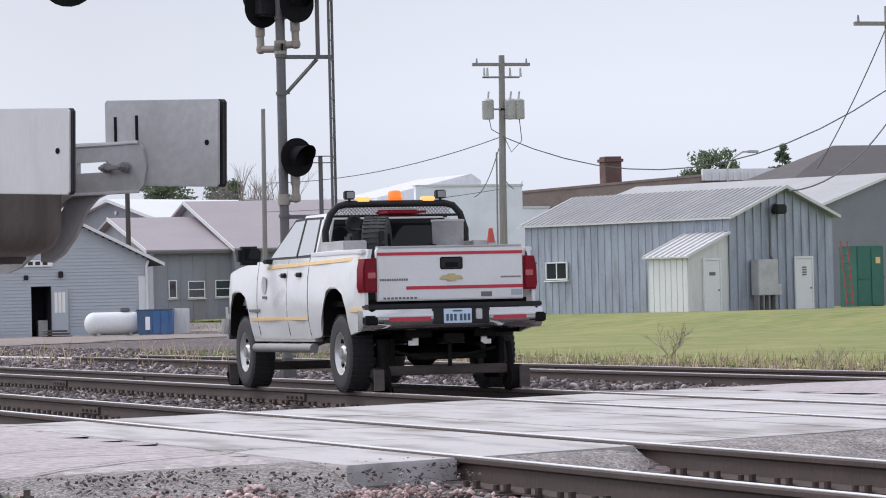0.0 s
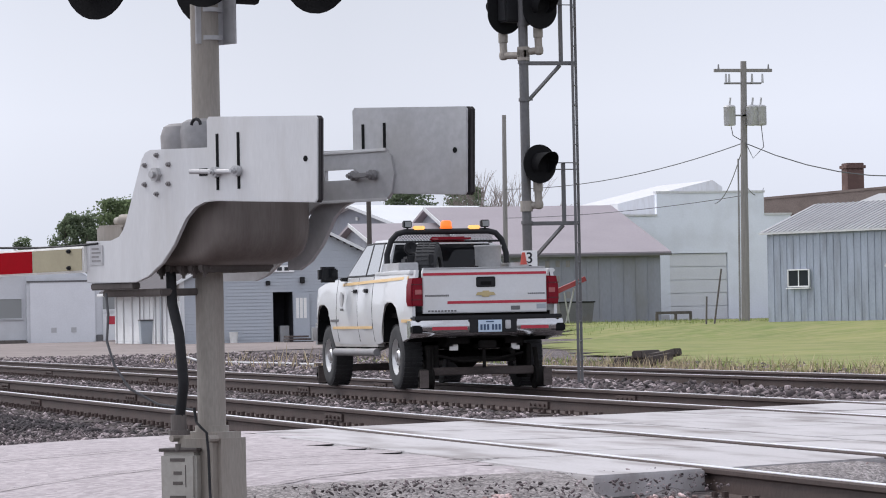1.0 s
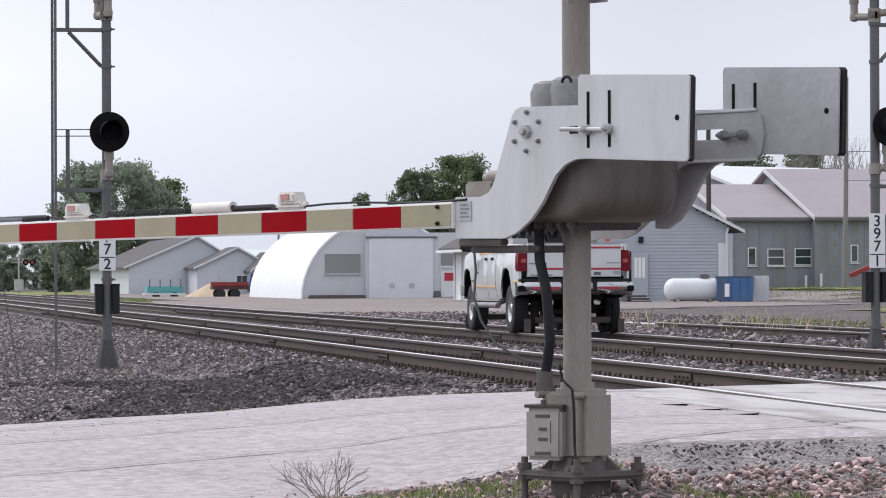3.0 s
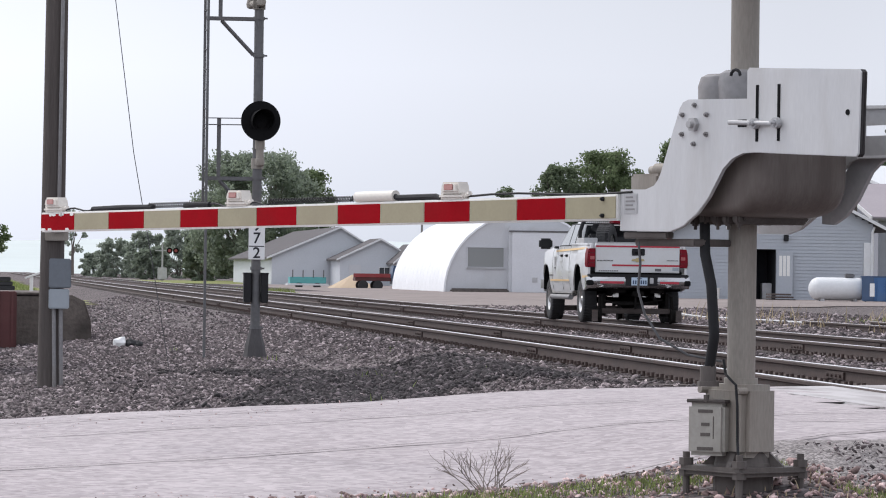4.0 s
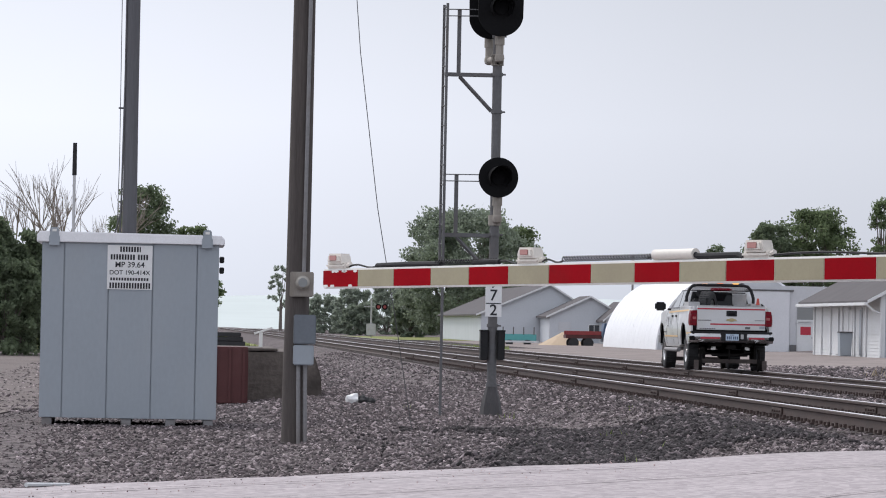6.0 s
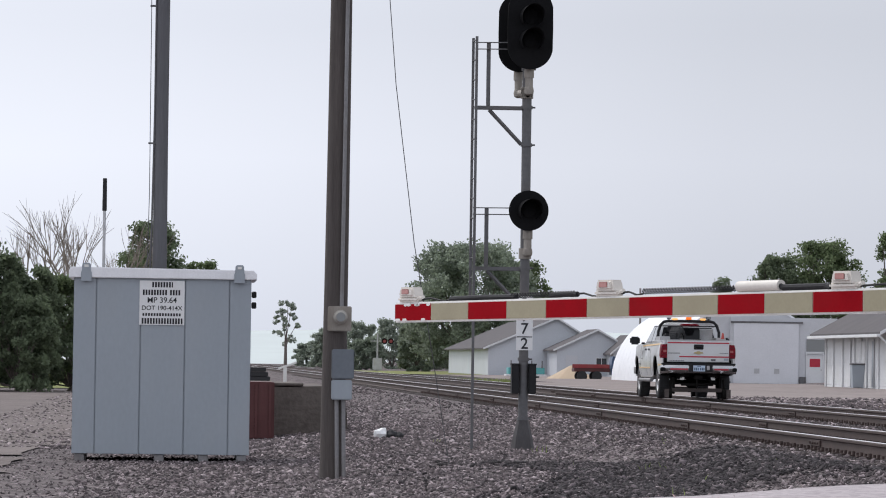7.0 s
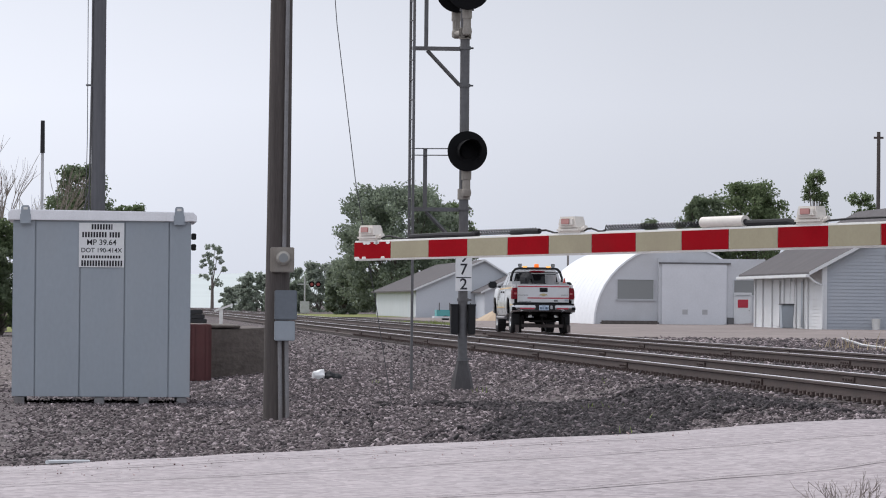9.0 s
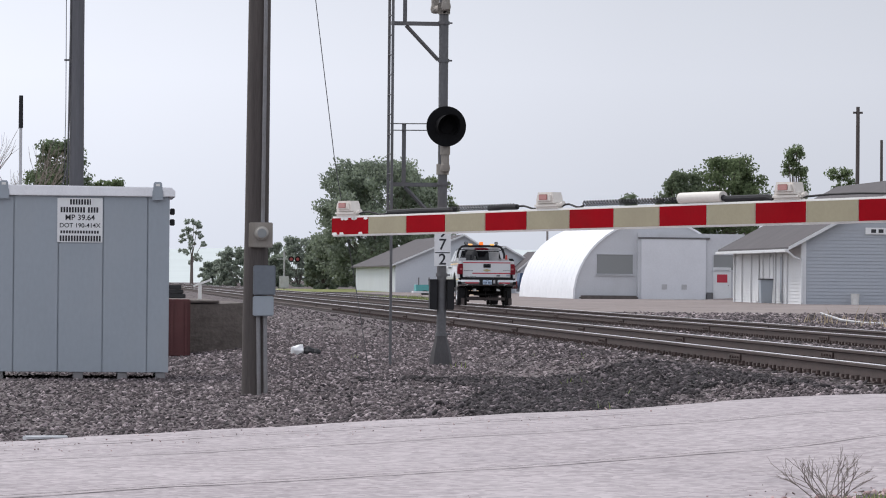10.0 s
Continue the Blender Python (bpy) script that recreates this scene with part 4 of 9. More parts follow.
def crossing_gate():
    g = thing("crossing_gate", "lowered railway crossing gate with striped arm and counterweights", "crossing gate", at=(GX, GY, -0.07), rz=g_rz)
    Z = 0.07
    bm = bmesh.new()
    box(bm, (-0.24, -0.24, -0.02 + Z), (0.24, 0.24, 0.025 + Z), 0.02)
    tube(bm, (0, 0, -0.4 + Z), (0, 0, 0.02 + Z), 0.15, seg=20)
    bmesh.ops.translate(bm, vec=(0, 0, -0.07), verts=bm.verts)
    part("base_flange", bm, "cast", g, "weathered cast base flange")
    part("foundation_plate", boxed((-0.29, -0.29, -0.19), (0.29, 0.29, -0.125), 0.012), "concrete", g, "pale foundation top")
    for sx in (-0.2, 0.2):
        for sy in (-0.2, 0.2):
            bm = bmesh.new()
            tube(bm, (sx, sy, -0.25), (sx, sy, 0.09), 0.018, seg=8)
            tube(bm, (sx, sy, 0.025), (sx, sy, 0.06), 0.036, seg=6)
            tube(bm, (sx, sy, -0.03), (sx, sy, 0.0), 0.036, seg=6)
            part("anchor_bolt", bm, "cast", g, "rusty anchor bolt")
    bm = bmesh.new()
    lathe(bm, [(0.15, 0.0), (0.145, 0.04), (0.10, 0.07), (0.095, 0.2), (0.095, 0.30)], seg=20)
    for k in range(4):
        a_ = k * math.pi / 2 + 0.5
        prism(bm, [(0.08, 0.0), (0.22, 0.0), (0.21, 0.03), (0.11, 0.12)], -0.012, 0.012, "xz", m=Matrix.Rotation(a_, 4, "Z"))
    part("base_casting", bm, "cast", g, "ribbed cast base under the junction box", smooth=True)
    bm = bmesh.new()
    box(bm, (-0.17, -0.13, 0.07), (0.16, 0.085, 0.43), 0.03)
    for x in (-0.14, 0.14):
        tube(bm, (x, -0.17, 0.40), (x, -0.11, 0.40), 0.018, seg=8)
    jb = part("junction_box", bm, "mast", g, "grey cast junction box around the mast foot", smooth=True)
    bm = bmesh.new()
    m_ = Matrix.Translation((-0.05, -0.175, 0.212)) @ Matrix.Rotation(radians(25), 4, "Z") @ Matrix.Diagonal((0.72, 0.85, 1, 1))
    box(bm, (-0.135, -0.07, -0.135), (0.135, 0.12, 0.125), 0.02, m_)
    cov = part("cover", bm, "cover_grey", jb, "light grey cast cover with raised lettering", smooth=True)
    bm = bmesh.new()
    for z_, w_ in ((0.085, 0.055), (0.02, 0.03), (-0.03, 0.035), (-0.10, 0.06)):
        box(bm, (-w_, -0.074, z_ - 0.008), (w_, -0.069, z_ + 0.008), 0.0, m_)
    box(bm, (0.058, -0.074, -0.05), (0.062, -0.069, 0.06), 0.0, m_)
    part("raised_print", bm, "cast", cov)
    bm = bmesh.new()
    box(bm, (-0.15, -0.075, 0.125), (0.15, 0.11, 0.142), 0.008, m_)
    tube(bm, m_ @ Vector((0, -0.06, 0.13)), m_ @ Vector((0, -0.06, 0.165)), 0.014, seg=8)
    part("cover_cap", bm, "cast", cov, "dark hinged cap")
    bm = bmesh.new()
    tube(bm, (-0.012, -0.012, 0.40), (-0.012, -0.012, 3.6), 0.0705, seg=32)
    tube(bm, (-0.012, -0.012, 0.42), (-0.012, -0.012, 0.46), 0.085, seg=24)
    part("mast", bm, "mast", g, "weathered round steel mast", smooth=True)
    for z_ in (2.38, 2.52):
        bm = bmesh.new()
        tube(bm, (0, 0, z_), (0, 0, z_ + 0.022), 0.073, seg=28)
        part("band", bm, "galv", g, "perforated steel band")
    # mechanism housing
    bm = bmesh.new()
    ZH = Z
    hx, hz, n_h = 0.11, 1.45, 40
    rings = []
    for y_, f_ in ((-0.315, 0.80), (-0.305, 0.88), (-0.285, 0.94), (-0.25, 0.98), (-0.19, 1.0), (0.16, 1.0), (0.22, 0.98), (0.255, 0.94), (0.275, 0.86), (0.28, 0.78)):
        ring = []
        for k in range(n_h):
            a_ = 2 * math.pi * k / n_h
            c_, s_ = math.cos(a_), math.sin(a_)
            ring.append(bm.verts.new((hx + 0.355 * f_ * math.copysign(abs(c_) ** 0.55, c_), y_, hz + 0.27 * f_ * math.copysign(abs(s_) ** 0.55, s_))))
        rings.append(ring)
    for ra, rb in zip(rings, rings[1:]):
        for k in range(n_h):
            bm.faces.new((ra[k], ra[(k + 1) % n_h], rb[(k + 1) % n_h], rb[k]))
    bm.faces.new(rings[0])
    bm.faces.new(rings[-1][::-1])
    bmesh.ops.translate(bm, vec=(0, 0, ZH), verts=bm.verts)
    hs = part("housing", bm, "housing", g, "brown-stained cast mechanism housing with rounded bottom", smooth=True)
    bm = bmesh.new()
    pipe(bm, [(-0.10, -0.316, 1.25 + ZH), (-0.10, -0.318, 1.45 + ZH), (-0.10, -0.316, 1.62 + ZH)], 0.012, 6)
    part("casting_seam", bm, "housing", hs, "raised casting seam", smooth=True)
    bm = bmesh.new()
    for k, x in enumerate((-0.15, -0.07, 0.02, 0.10, 0.18)):
        box(bm, (x, -0.25, 1.15 + ZH), (x + 0.045, 0.20, 1.20 + ZH), 0.008)
        bolt(bm, (x + 0.02, -0.22, 1.16 + ZH), (0, 0, -1), 0.016, 0.02)
    box(bm, (-0.18, -0.22, 1.165 + ZH), (0.24, 0.20, 1.19 + ZH), 0.006)
    part("bottom_flange", bm, "cast", hs, "bolted bottom flange")
    bm = bmesh.new()
    lathe(bm, [(0.13, 1.70 + Z), (0.135, 1.84 + Z), (0.12, 1.885 + Z), (0.09, 1.90 + Z), (0.01, 1.902 + Z)], Matrix.Translation((-0.14, -0.03, 0)), 24)
    lathe(bm, [(0.155, 1.70 + Z), (0.158, 1.86 + Z), (0.145, 1.90 + Z), (0.12, 1.915 + Z), (0.06, 1.918 + Z)], Matrix.Translation((0.01, 0, 0)), 28)
    part("top_cover", bm, "galv_dark", hs, "rounded grey mast clamp cover", smooth=True)
    bm = bmesh.new()
    pipe(bm, [(0.25 + 0.034 * math.cos(a_), -0.30, 1.87 + Z + 0.028 * math.sin(a_)) for a_ in np.linspace(0, math.pi, 7)], 0.008)
    part("lifting_eye", bm, "black", hs, "dark lifting ring")
    bm = bmesh.new()
    box(bm, (-0.50, -0.38, 1.075 + Z), (-0.16, -0.33, 1.11 + Z), 0.006)
    box(bm, (-0.48, -0.32, 1.04 + Z), (-0.02, 0.06, 1.075 + Z), 0.006)
    part("cross_bracket", bm, "cast", hs, "brown steel cross bracket")
    bm = bmesh.new()
    tube(bm, (-0.40, -0.25, 1.42 + Z), (-0.12, -0.2, 1.42 + Z), 0.035)
    tube(bm, (-0.44, -0.25, 1.42 + Z), (-0.40, -0.25, 1.42 + Z), 0.022)
    box(bm, (-0.50, -0.34, 1.30 + Z), (-0.28, -0.18, 1.40 + Z), 0.012)
    part("arm_adapter", bm, "mast", hs, "grey arm adapter block with round buffer", smooth=True)
    side = new("arm_assembly")
    side.parent = g
    side.location = (0, 0, Z)
    gate_side(side, -0.375, -1)
    gate_side(side, 0.375, 1, far=True)
    # striped arm
    def arm_z(d):
        return 1.232 - 0.0100 * d + Z
    def arm_h(d):
        return 0.0665 - 0.0009 * d
    a0, L, n_s = 0.507, 0.4064, 14
    bm = bmesh.new()
    prism(bm, [(-0.503, arm_z(0) - 0.066), (-0.503, arm_z(0) + 0.066), (-a0 - n_s * L, arm_z(n_s * L) + arm_h(n_s * L)), (-a0 - n_s * L, arm_z(n_s * L) - arm_h(n_s * L))], -0.42, -0.378, "xz", 0.006)
    arm_ = part("gate_arm", bm, "arm_white", g, "long white-edged gate arm with red and cream stripes")
    for k in range(n_s):
        d0, d1 = k * L + 0.003, (k + 1) * L - 0.003
        col = "arm_red" if (n_s - 1 - k) % 2 == 0 else "arm_cream"
        bm = bmesh.new()
        for y0, y1 in ((-0.4235, -0.4195), (-0.3785, -0.3745)):
            prism(bm, [(-a0 - d0, arm_z(d0) - arm_h(d0) + 0.011), (-a0 - d0, arm_z(d0) + arm_h(d0) - 0.012), (-a0 - d1, arm_z(d1) + arm_h(d1) - 0.012), (-a0 - d1, arm_z(d1) - arm_h(d1) + 0.011)], y0, y1, "xz")
        part("stripe", bm, col, arm_, "red reflective stripe" if col == "arm_red" else "cream reflective stripe")
    rnd = random.Random(3)
    for k in range(9):
        d = n_s * L - rnd.uniform(0.03, 0.38)
        w_, low = rnd.uniform(0.012, 0.035), k % 3 == 0
        z_ = arm_z(d) + (arm_h(d) - 0.016 if not low else -arm_h(d) + 0.016)
        bm = bmesh.new()
        prism(bm, [(-a0 - d - w_, z_ - 0.006), (-a0 - d, z_ - 0.011), (-a0 - d + w_, z_ - 0.004), (-a0 - d + w_ * 0.6, z_ + 0.008), (-a0 - d - w_ * 0.8, z_ + 0.007)], -0.4250, -0.4236, "xz")
        part("chip", bm, "arm_white", arm_, "white chip in the worn red paint")
    for z_ in (-0.042, 0.042):
        bm = bmesh.new()
        bolt(bm, (-a0 - 0.10, -0.424, arm_z(0) + z_), (0, -1, 0), 0.012, 0.01)
        part("root_bolt", bm, "black", arm_, "dark root bolt")
    for d in (5.54, 3.47, 1.38):
        zt = arm_z(d) + arm_h(d)
        bm = bmesh.new()
        box(bm, (-a0 - d - 0.115, -0.43, zt), (-a0 - d + 0.115, -0.37, zt + 0.035), 0.012)
        prism(bm, [(-a0 - d - 0.085, zt + 0.03), (-a0 - d + 0.085, zt + 0.03), (-a0 - d + 0.068, zt + 0.092), (-a0 - d - 0.068, zt + 0.092)], -0.445, -0.355, "xz", 0.014)
        tube(bm, (-a0 - d + 0.10, -0.40, zt + 0.02), (-a0 - d + 0.135, -0.40, zt + 0.03), 0.014, seg=8)
        lamp = part("arm_lamp", bm, "lamp_white", arm_, "cream arm lamp with red lens", smooth=True)
        bm = bmesh.new()
        box(bm, (-a0 - d - 0.040, -0.449, zt + 0.048), (-a0 - d + 0.040, -0.443, zt + 0.08), 0.003)
        part("lens", bm, "lens_red", lamp, "faded red lens")
    for d0, d1, coil in ((4.45, 3.80, 1), (3.15, 2.30, 1), (3.80, 3.55, 0), (5.42, 5.1, 0), (3.35, 3.15, 0), (2.35, 2.2, 0), (1.3, -0.1, 0)):
        bm = bmesh.new()
        zt0, zt1 = arm_z(d0) + arm_h(d0) + 0.012, arm_z(d1) + arm_h(d1) + 0.012
        if coil:
            steps = int((d0 - d1) / 0.0065)
            pts = [(-a0 - d0 + (d0 - d1) * k / steps, -0.40 + 0.014 * math.cos(k * 1.57), zt0 + (zt1 - zt0) * k / steps + 0.015 * math.sin(k * 1.57) + 0.009) for k in range(steps)]
            pipe(bm, pts, 0.0045, seg=4)
        else:
            pipe(bm, [(-a0 - d0 + (d0 - d1) * k / 6, -0.40, zt0 + (zt1 - zt0) * k / 6 + 0.01 * math.sin(k)) for k in range(7)], 0.006, seg=6)
        part("arm_cable", bm, "black", arm_, "coiled black lamp cable" if coil else "straight black lamp cable")
    bm = bmesh.new()
    zt = arm_z(2.1) + arm_h(2.1)
    tube(bm, (-a0 - 2.28, -0.40, zt + 0.028), (-a0 - 1.92, -0.40, zt + 0.032), 0.03, seg=14)
    part("splice_tube", bm, "lamp_white", arm_, "pale splice tube", smooth=True)
    bm = bmesh.new()
    pipe(bm, [(-a0 - 1.95, -0.40, zt + 0.035), (-a0 - 1.90, -0.40, zt + 0.02), (-a0 - 1.55, -0.40, zt + 0.024), (-a0 - 1.50, -0.40, zt + 0.01)], 0.017)
    part("splice_hose", bm, "black", arm_, "black hose end")
    for da, db in ((5.1, 4.4), (4.05, 3.78)):
        bm = bmesh.new()
        zt = arm_z(da) + arm_h(da)
        pipe(bm, [(-a0 - da, -0.40, zt + 0.012), (-a0 - (da + db) / 2, -0.40, zt + 0.02), (-a0 - db, -0.40, zt + 0.02)], 0.016, 8)
        part("cable_sleeve", bm, "black", arm_, "black cable sleeve", smooth=True)
    # cables on the body
    bm = bmesh.new()
    pts = [Vector((-0.06, -0.22, 1.17 + Z)), Vector((-0.03, -0.24, 1.0 + Z)), Vector((0.02, -0.24, 0.85 + Z)), Vector((0.035, -0.23, 0.6 + Z)), Vector((-0.02, -0.22, 0.40 + Z))]
    fine = []
    for k in range(25):
        s = k / 24 * 4
        i = min(3, int(s))
        fine.append(pts[i].lerp(pts[i + 1], s - i))
    pipe(bm, fine, 0.026, seg=12)
    part("conduit", bm, "black", g, "thick black flexible conduit", smooth=True)
    bm = bmesh.new()
    tube(bm, (-0.02, -0.22, 0.44), (-0.02, -0.22, 0.52), 0.04, seg=14)
    tube(bm, (-0.02, -0.22, 0.42), (-0.02, -0.22, 0.445), 0.055, seg=8)
    part("conduit_fitting", bm, "cast", g, "cast conduit fitting")
    bm = bmesh.new()
    pipe(bm, [(-0.02, -0.12, 0.55), (0.02, -0.14, 0.48), (0.08, -0.16, 0.455), (0.135, -0.172, 0.43), (0.15, -0.175, 0.33), (0.155, -0.175, 0.15), (0.19, -0.20, 0.08), (0.23, -0.2, 0.03)], 0.007, seg=6)
    part("ground_wire", bm, "black", g, "thin black ground wire")
    bm = bmesh.new()
    pipe(bm, [(-0.40, -0.36, 1.06 + Z), (-0.385, -0.36, 0.95 + Z), (-0.40, -0.36, 0.82 + Z), (-0.37, -0.34, 0.70 + Z), (-0.30, -0.30, 0.58 + Z), (-0.2, -0.2, 0.50 + Z), (-0.08, -0.08, 0.47 + Z)], 0.0065, seg=6)
    part("dangling_wire", bm, "wire", g, "thin dangling wire")
    # flashing light heads above
    bm = bmesh.new()
    tube(bm, (-0.42, 0, 2.785), (0.42, 0, 2.785), 0.03)
    tube(bm, (0, 0, 2.745), (0, 0, 2.86), 0.085, seg=20)
    part("light_crossarm", bm, "galv", g, "steel crossarm for the light heads")
    for sx in (-0.42, 0.42):
        for sy in (-1, 1):
            bm = bmesh.new()
            m_ = Matrix.Translation((sx, sy * 0.36, 2.785)) @ Matrix.Rotation(radians(-90 * sy), 4, "X")
            lathe(bm, [(0.10, -0.20), (0.12, -0.05), (0.12, 0.0), (0.285, 0.0), (0.285, 0.012), (0.16, 0.012), (0.155, 0.02)], m_, 32)
            hd = part("light_head", bm, "matte_black", g, "round black flasher head with background disc", smooth=True)
            bm = bmesh.new()
            for k in range(14):
                a0_, a1_ = math.pi * (k / 14) - 0.0, math.pi * ((k + 1) / 14)
                q = [Vector((0.165 * math.cos(a_), 0.165 * math.sin(a_), h)) for a_, h in ((a0_, 0.01), (a1_, 0.01), (a1_, 0.30 * math.sin(a1_) + 0.02), (a0_, 0.30 * math.sin(a0_) + 0.02))]
                q = [m_ @ (Matrix.Rotation(math.pi if sy > 0 else 0, 4, "Z") @ Vector((v.x, -v.y if sy < 0 else v.y * -1, v.z))) for v in q]
                bm.faces.new([bm.verts.new(v) for v in q])
            part("visor", bm, "matte_black", hd, "black visor")
            bm = bmesh.new()
            tube(bm, (sx, sy * 0.17, 2.785), (sx, 0, 2.785), 0.025)
            part("neck", bm, "galv_dark", hd)
    bm = bmesh.new()
    box(bm, (-0.10, 0.075, 2.36), (0.12, 0.085, 2.75), 0.0)
    box(bm, (0.02, -0.10, 2.36), (0.03, 0.08, 2.75), 0.0)
    part("sign_back", bm, "galv", g, "grey back of a small mast sign")
    return g


crossing_gate()


# ---- railway signals ----
def signal_head(parent, at, rz, shape, label):
    """A black signal head: a background plate, hooded lens openings and its bracket elbow."""
    h = new("signal_head")
    h.parent = parent
    h.matrix_basis = pose(at[0], at[1], at[2], 0, 0, rz)
    h["label"] = label
    w, tall = shape
    pts = []
    for k in range(36):
        a_ = 2 * math.pi * k / 36
        pts.append((w * math.cos(a_), (tall - w) * (1 if math.sin(a_) > 0 else -1) * (1 if abs(math.sin(a_)) > 1e-6 else 0) + w * math.sin(a_)))
    bm = bmesh.new()
    prism(bm, pts, -0.012, 0.012, "xz")
    part("background", bm, "matte_black", h, "flat black background plate")
    bm = bmesh.new()
    box(bm, (-0.15, 0.01, -tall * 0.7), (0.15, 0.25, tall * 0.7), 0.03)
    part("case", bm, "black", h, "black signal case", smooth=True)
    n_l = 1 if tall < w * 1.2 else 2
    for k in range(n_l):
        zc = 0.0 if n_l == 1 else (k - 0.5) * 0.36
        bm = bmesh.new()
        r, rings = 0.17, []
        for k2 in range(25):
            a_ = radians(-50 + 280 * k2 / 24)
            d = 0.10 + 0.26 * (0.5 + 0.5 * math.sin(a_))
            rings.append((Vector((r * math.cos(a_), -0.01, zc + r * math.sin(a_))), Vector((r * math.cos(a_), -d, zc + r * math.sin(a_)))))
        for (a1, b1), (a2, b2) in zip(rings, rings[1:]):
            bm.faces.new([bm.verts.new(v) for v in (a1, a2, b2, b1)])
        part("hood", bm, "matte_black", h, "black hood")
        bm = bmesh.new()
        lathe(bm, [(0.12, 0), (0.11, 0.015), (0.06, 0.03), (0.01, 0.033)], Matrix.Translation((0, -0.012, zc)) @ Matrix.Rotation(radians(90), 4, "X"), 20)
        part("lens", bm, "matte_black", h, "dark unlit lens", smooth=True)
    return h


def signal_mast(at, side, digits, second, heads, rz_head):
    s = thing("railway_signal", "grey signal mast with ladder, black heads and number plate", "railway signal", "railway signals by the crossing", at=at)
    bm = bmesh.new()
    lathe(bm, [(0.20, -0.25), (0.19, 0.0), (0.15, 0.25), (0.105, 0.42), (0.085, 0.5)], seg=8)
    part("base", bm, "sig_base", s, "tapered dark weathered cast base")
    bm = bmesh.new()
    tube(bm, (0, 0, 0.45), (0, 0, 7.3), 0.072, seg=24)
    part("mast", bm, "sig_grey", s, "tall grey steel mast", smooth=True)
    B = -at[2]
    for z_ in (0.5, 1.40, 4.15 + B, 2.28 + B, 4.72 + B, 5.3 + B):
        bm = bmesh.new()
        tube(bm, (0, 0, z_), (0, 0, z_ + 0.05), 0.088, seg=20)
        tube(bm, (0.08, 0, z_ + 0.025), (0.13, 0, z_ + 0.025), 0.015, seg=6)
        part("collar", bm, "sig_grey", s, "bolted collar")
    for sx in (-1, 1):
        bm = bmesh.new()
        box(bm, (sx * 0.13 - 0.055, -0.12, 0.90), (sx * 0.13 + 0.055, 0.12, 1.35), 0.012)
        box(bm, (sx * 0.13 - 0.062, -0.128, 1.335), (sx * 0.13 + 0.062, 0.128, 1.36), 0.004)
        part("relay_box", bm, "black", s, "dark relay box")
    sg = part("number_plate", boxed((-0.125, -0.098, 1.06 + B), (0.125, -0.092, 1.88 + B), 0.002), "white", s, "white plate with black signal number")
    for k, d in enumerate(digits):
        letters("digit", d, 0.235, sg, (0, -0.1005, 1.76 + B - k * 0.19), label="black digit")
    part("rule", boxed((-0.115, -0.101, 1.255 + B), (0.115, -0.098, 1.27 + B)), "ink", sg)
    letters("digit", second, 0.235, sg, (0, -0.1005, 1.155 + B), label="black digit")
    # ladder
    lx = 0.80 * side
    lad = new("ladder")
    lad.parent = s
    lad.matrix_basis = pose(lx, 0, 0, 0, 0, 64 if side > 0 else -85)
    lad["label"] = "narrow steel ladder"
    for sx in (-1, 1):
        part("stile", boxed((sx * 0.16 - 0.012, -0.02, (0.05 if sx > 0 else -0.25) if side > 0 else (-0.25 if sx > 0 else 2.15)), (sx * 0.16 + 0.012, 0.02, 7.0 if side > 0 else 6.3)), "sig_grey", lad)
    rung = None
    for k in range(23 if side > 0 else 14):
        if rung is None:
            rung = part("rung", tubed((-0.16, 0, 0), (0.16, 0, 0), 0.011, seg=6), "sig_grey", lad)
            me = rung.data
        else:
            rung = new("rung", me)
            rung.parent = lad
        rung.location = (0, 0, 0.25 + k * 0.30 + (2.1 if side < 0 else 0.0))
    for z_, up in ((4.70 + B, 1.02), (2.26 + B, 0.95)):
        part("bracket_arm", boxed((min(0, lx), -0.03, z_), (max(0, lx), 0.03, z_ + 0.06), 0.004), "sig_grey", s, "grey bracket arm to the ladder")
        bm = bmesh.new()
        tube(bm, (lx * 0.72, 0, z_), (lx * 0.10, 0, z_ - 0.52), 0.03, seg=4)
        part("brace", bm, "sig_grey", s, "diagonal brace")
        part("post", boxed((lx * 0.74 - 0.03, -0.02, z_ + 0.06), (lx * 0.74 + 0.03, 0.02, z_ + up), 0.004), "sig_grey", s, "short post on the bracket")
        for dz in (0, -0.10):
            part("stay_bar", tubed((lx, 0, z_ + up + dz), (side * 0.2, -0.1, z_ + up + dz), 0.009, seg=6), "sig_grey", s, "thin stay bar")
    for (hx, hy, hz_, shp, rz) in heads:
        signal_head(s, (hx, hy, hz_), rz, shp, "black round signal head" if shp[1] < shp[0] * 1.2 else "tall black signal head with rounded ends")
        bm = bmesh.new()
        zb = hz_ - shp[1]
        tube(bm, (hx, hy + 0.12, zb - 0.02 + 0.1), (hx, hy + 0.12, zb - 0.12), 0.075, seg=12)
        tube(bm, (hx, hy + 0.12, zb - 0.12), (hx, hy + 0.10, zb - 0.30), 0.06, seg=12)
        lathe(bm, [(0.03, -0.07), (0.065, -0.05), (0.075, 0), (0.065, 0.05), (0.03, 0.07)], Matrix.Translation((hx, hy + 0.10, zb - 0.32)), 14)
        tube(bm, (hx, hy + 0.10, zb - 0.32), (0, 0, zb - 0.34), 0.055, seg=12)
        tube(bm, (0, 0, zb - 0.42), (0, 0, zb - 0.26), 0.095, seg=18)
        part("head_bracket", bm, "mast", s, "pale cast elbow bracket", smooth=True)
    return s


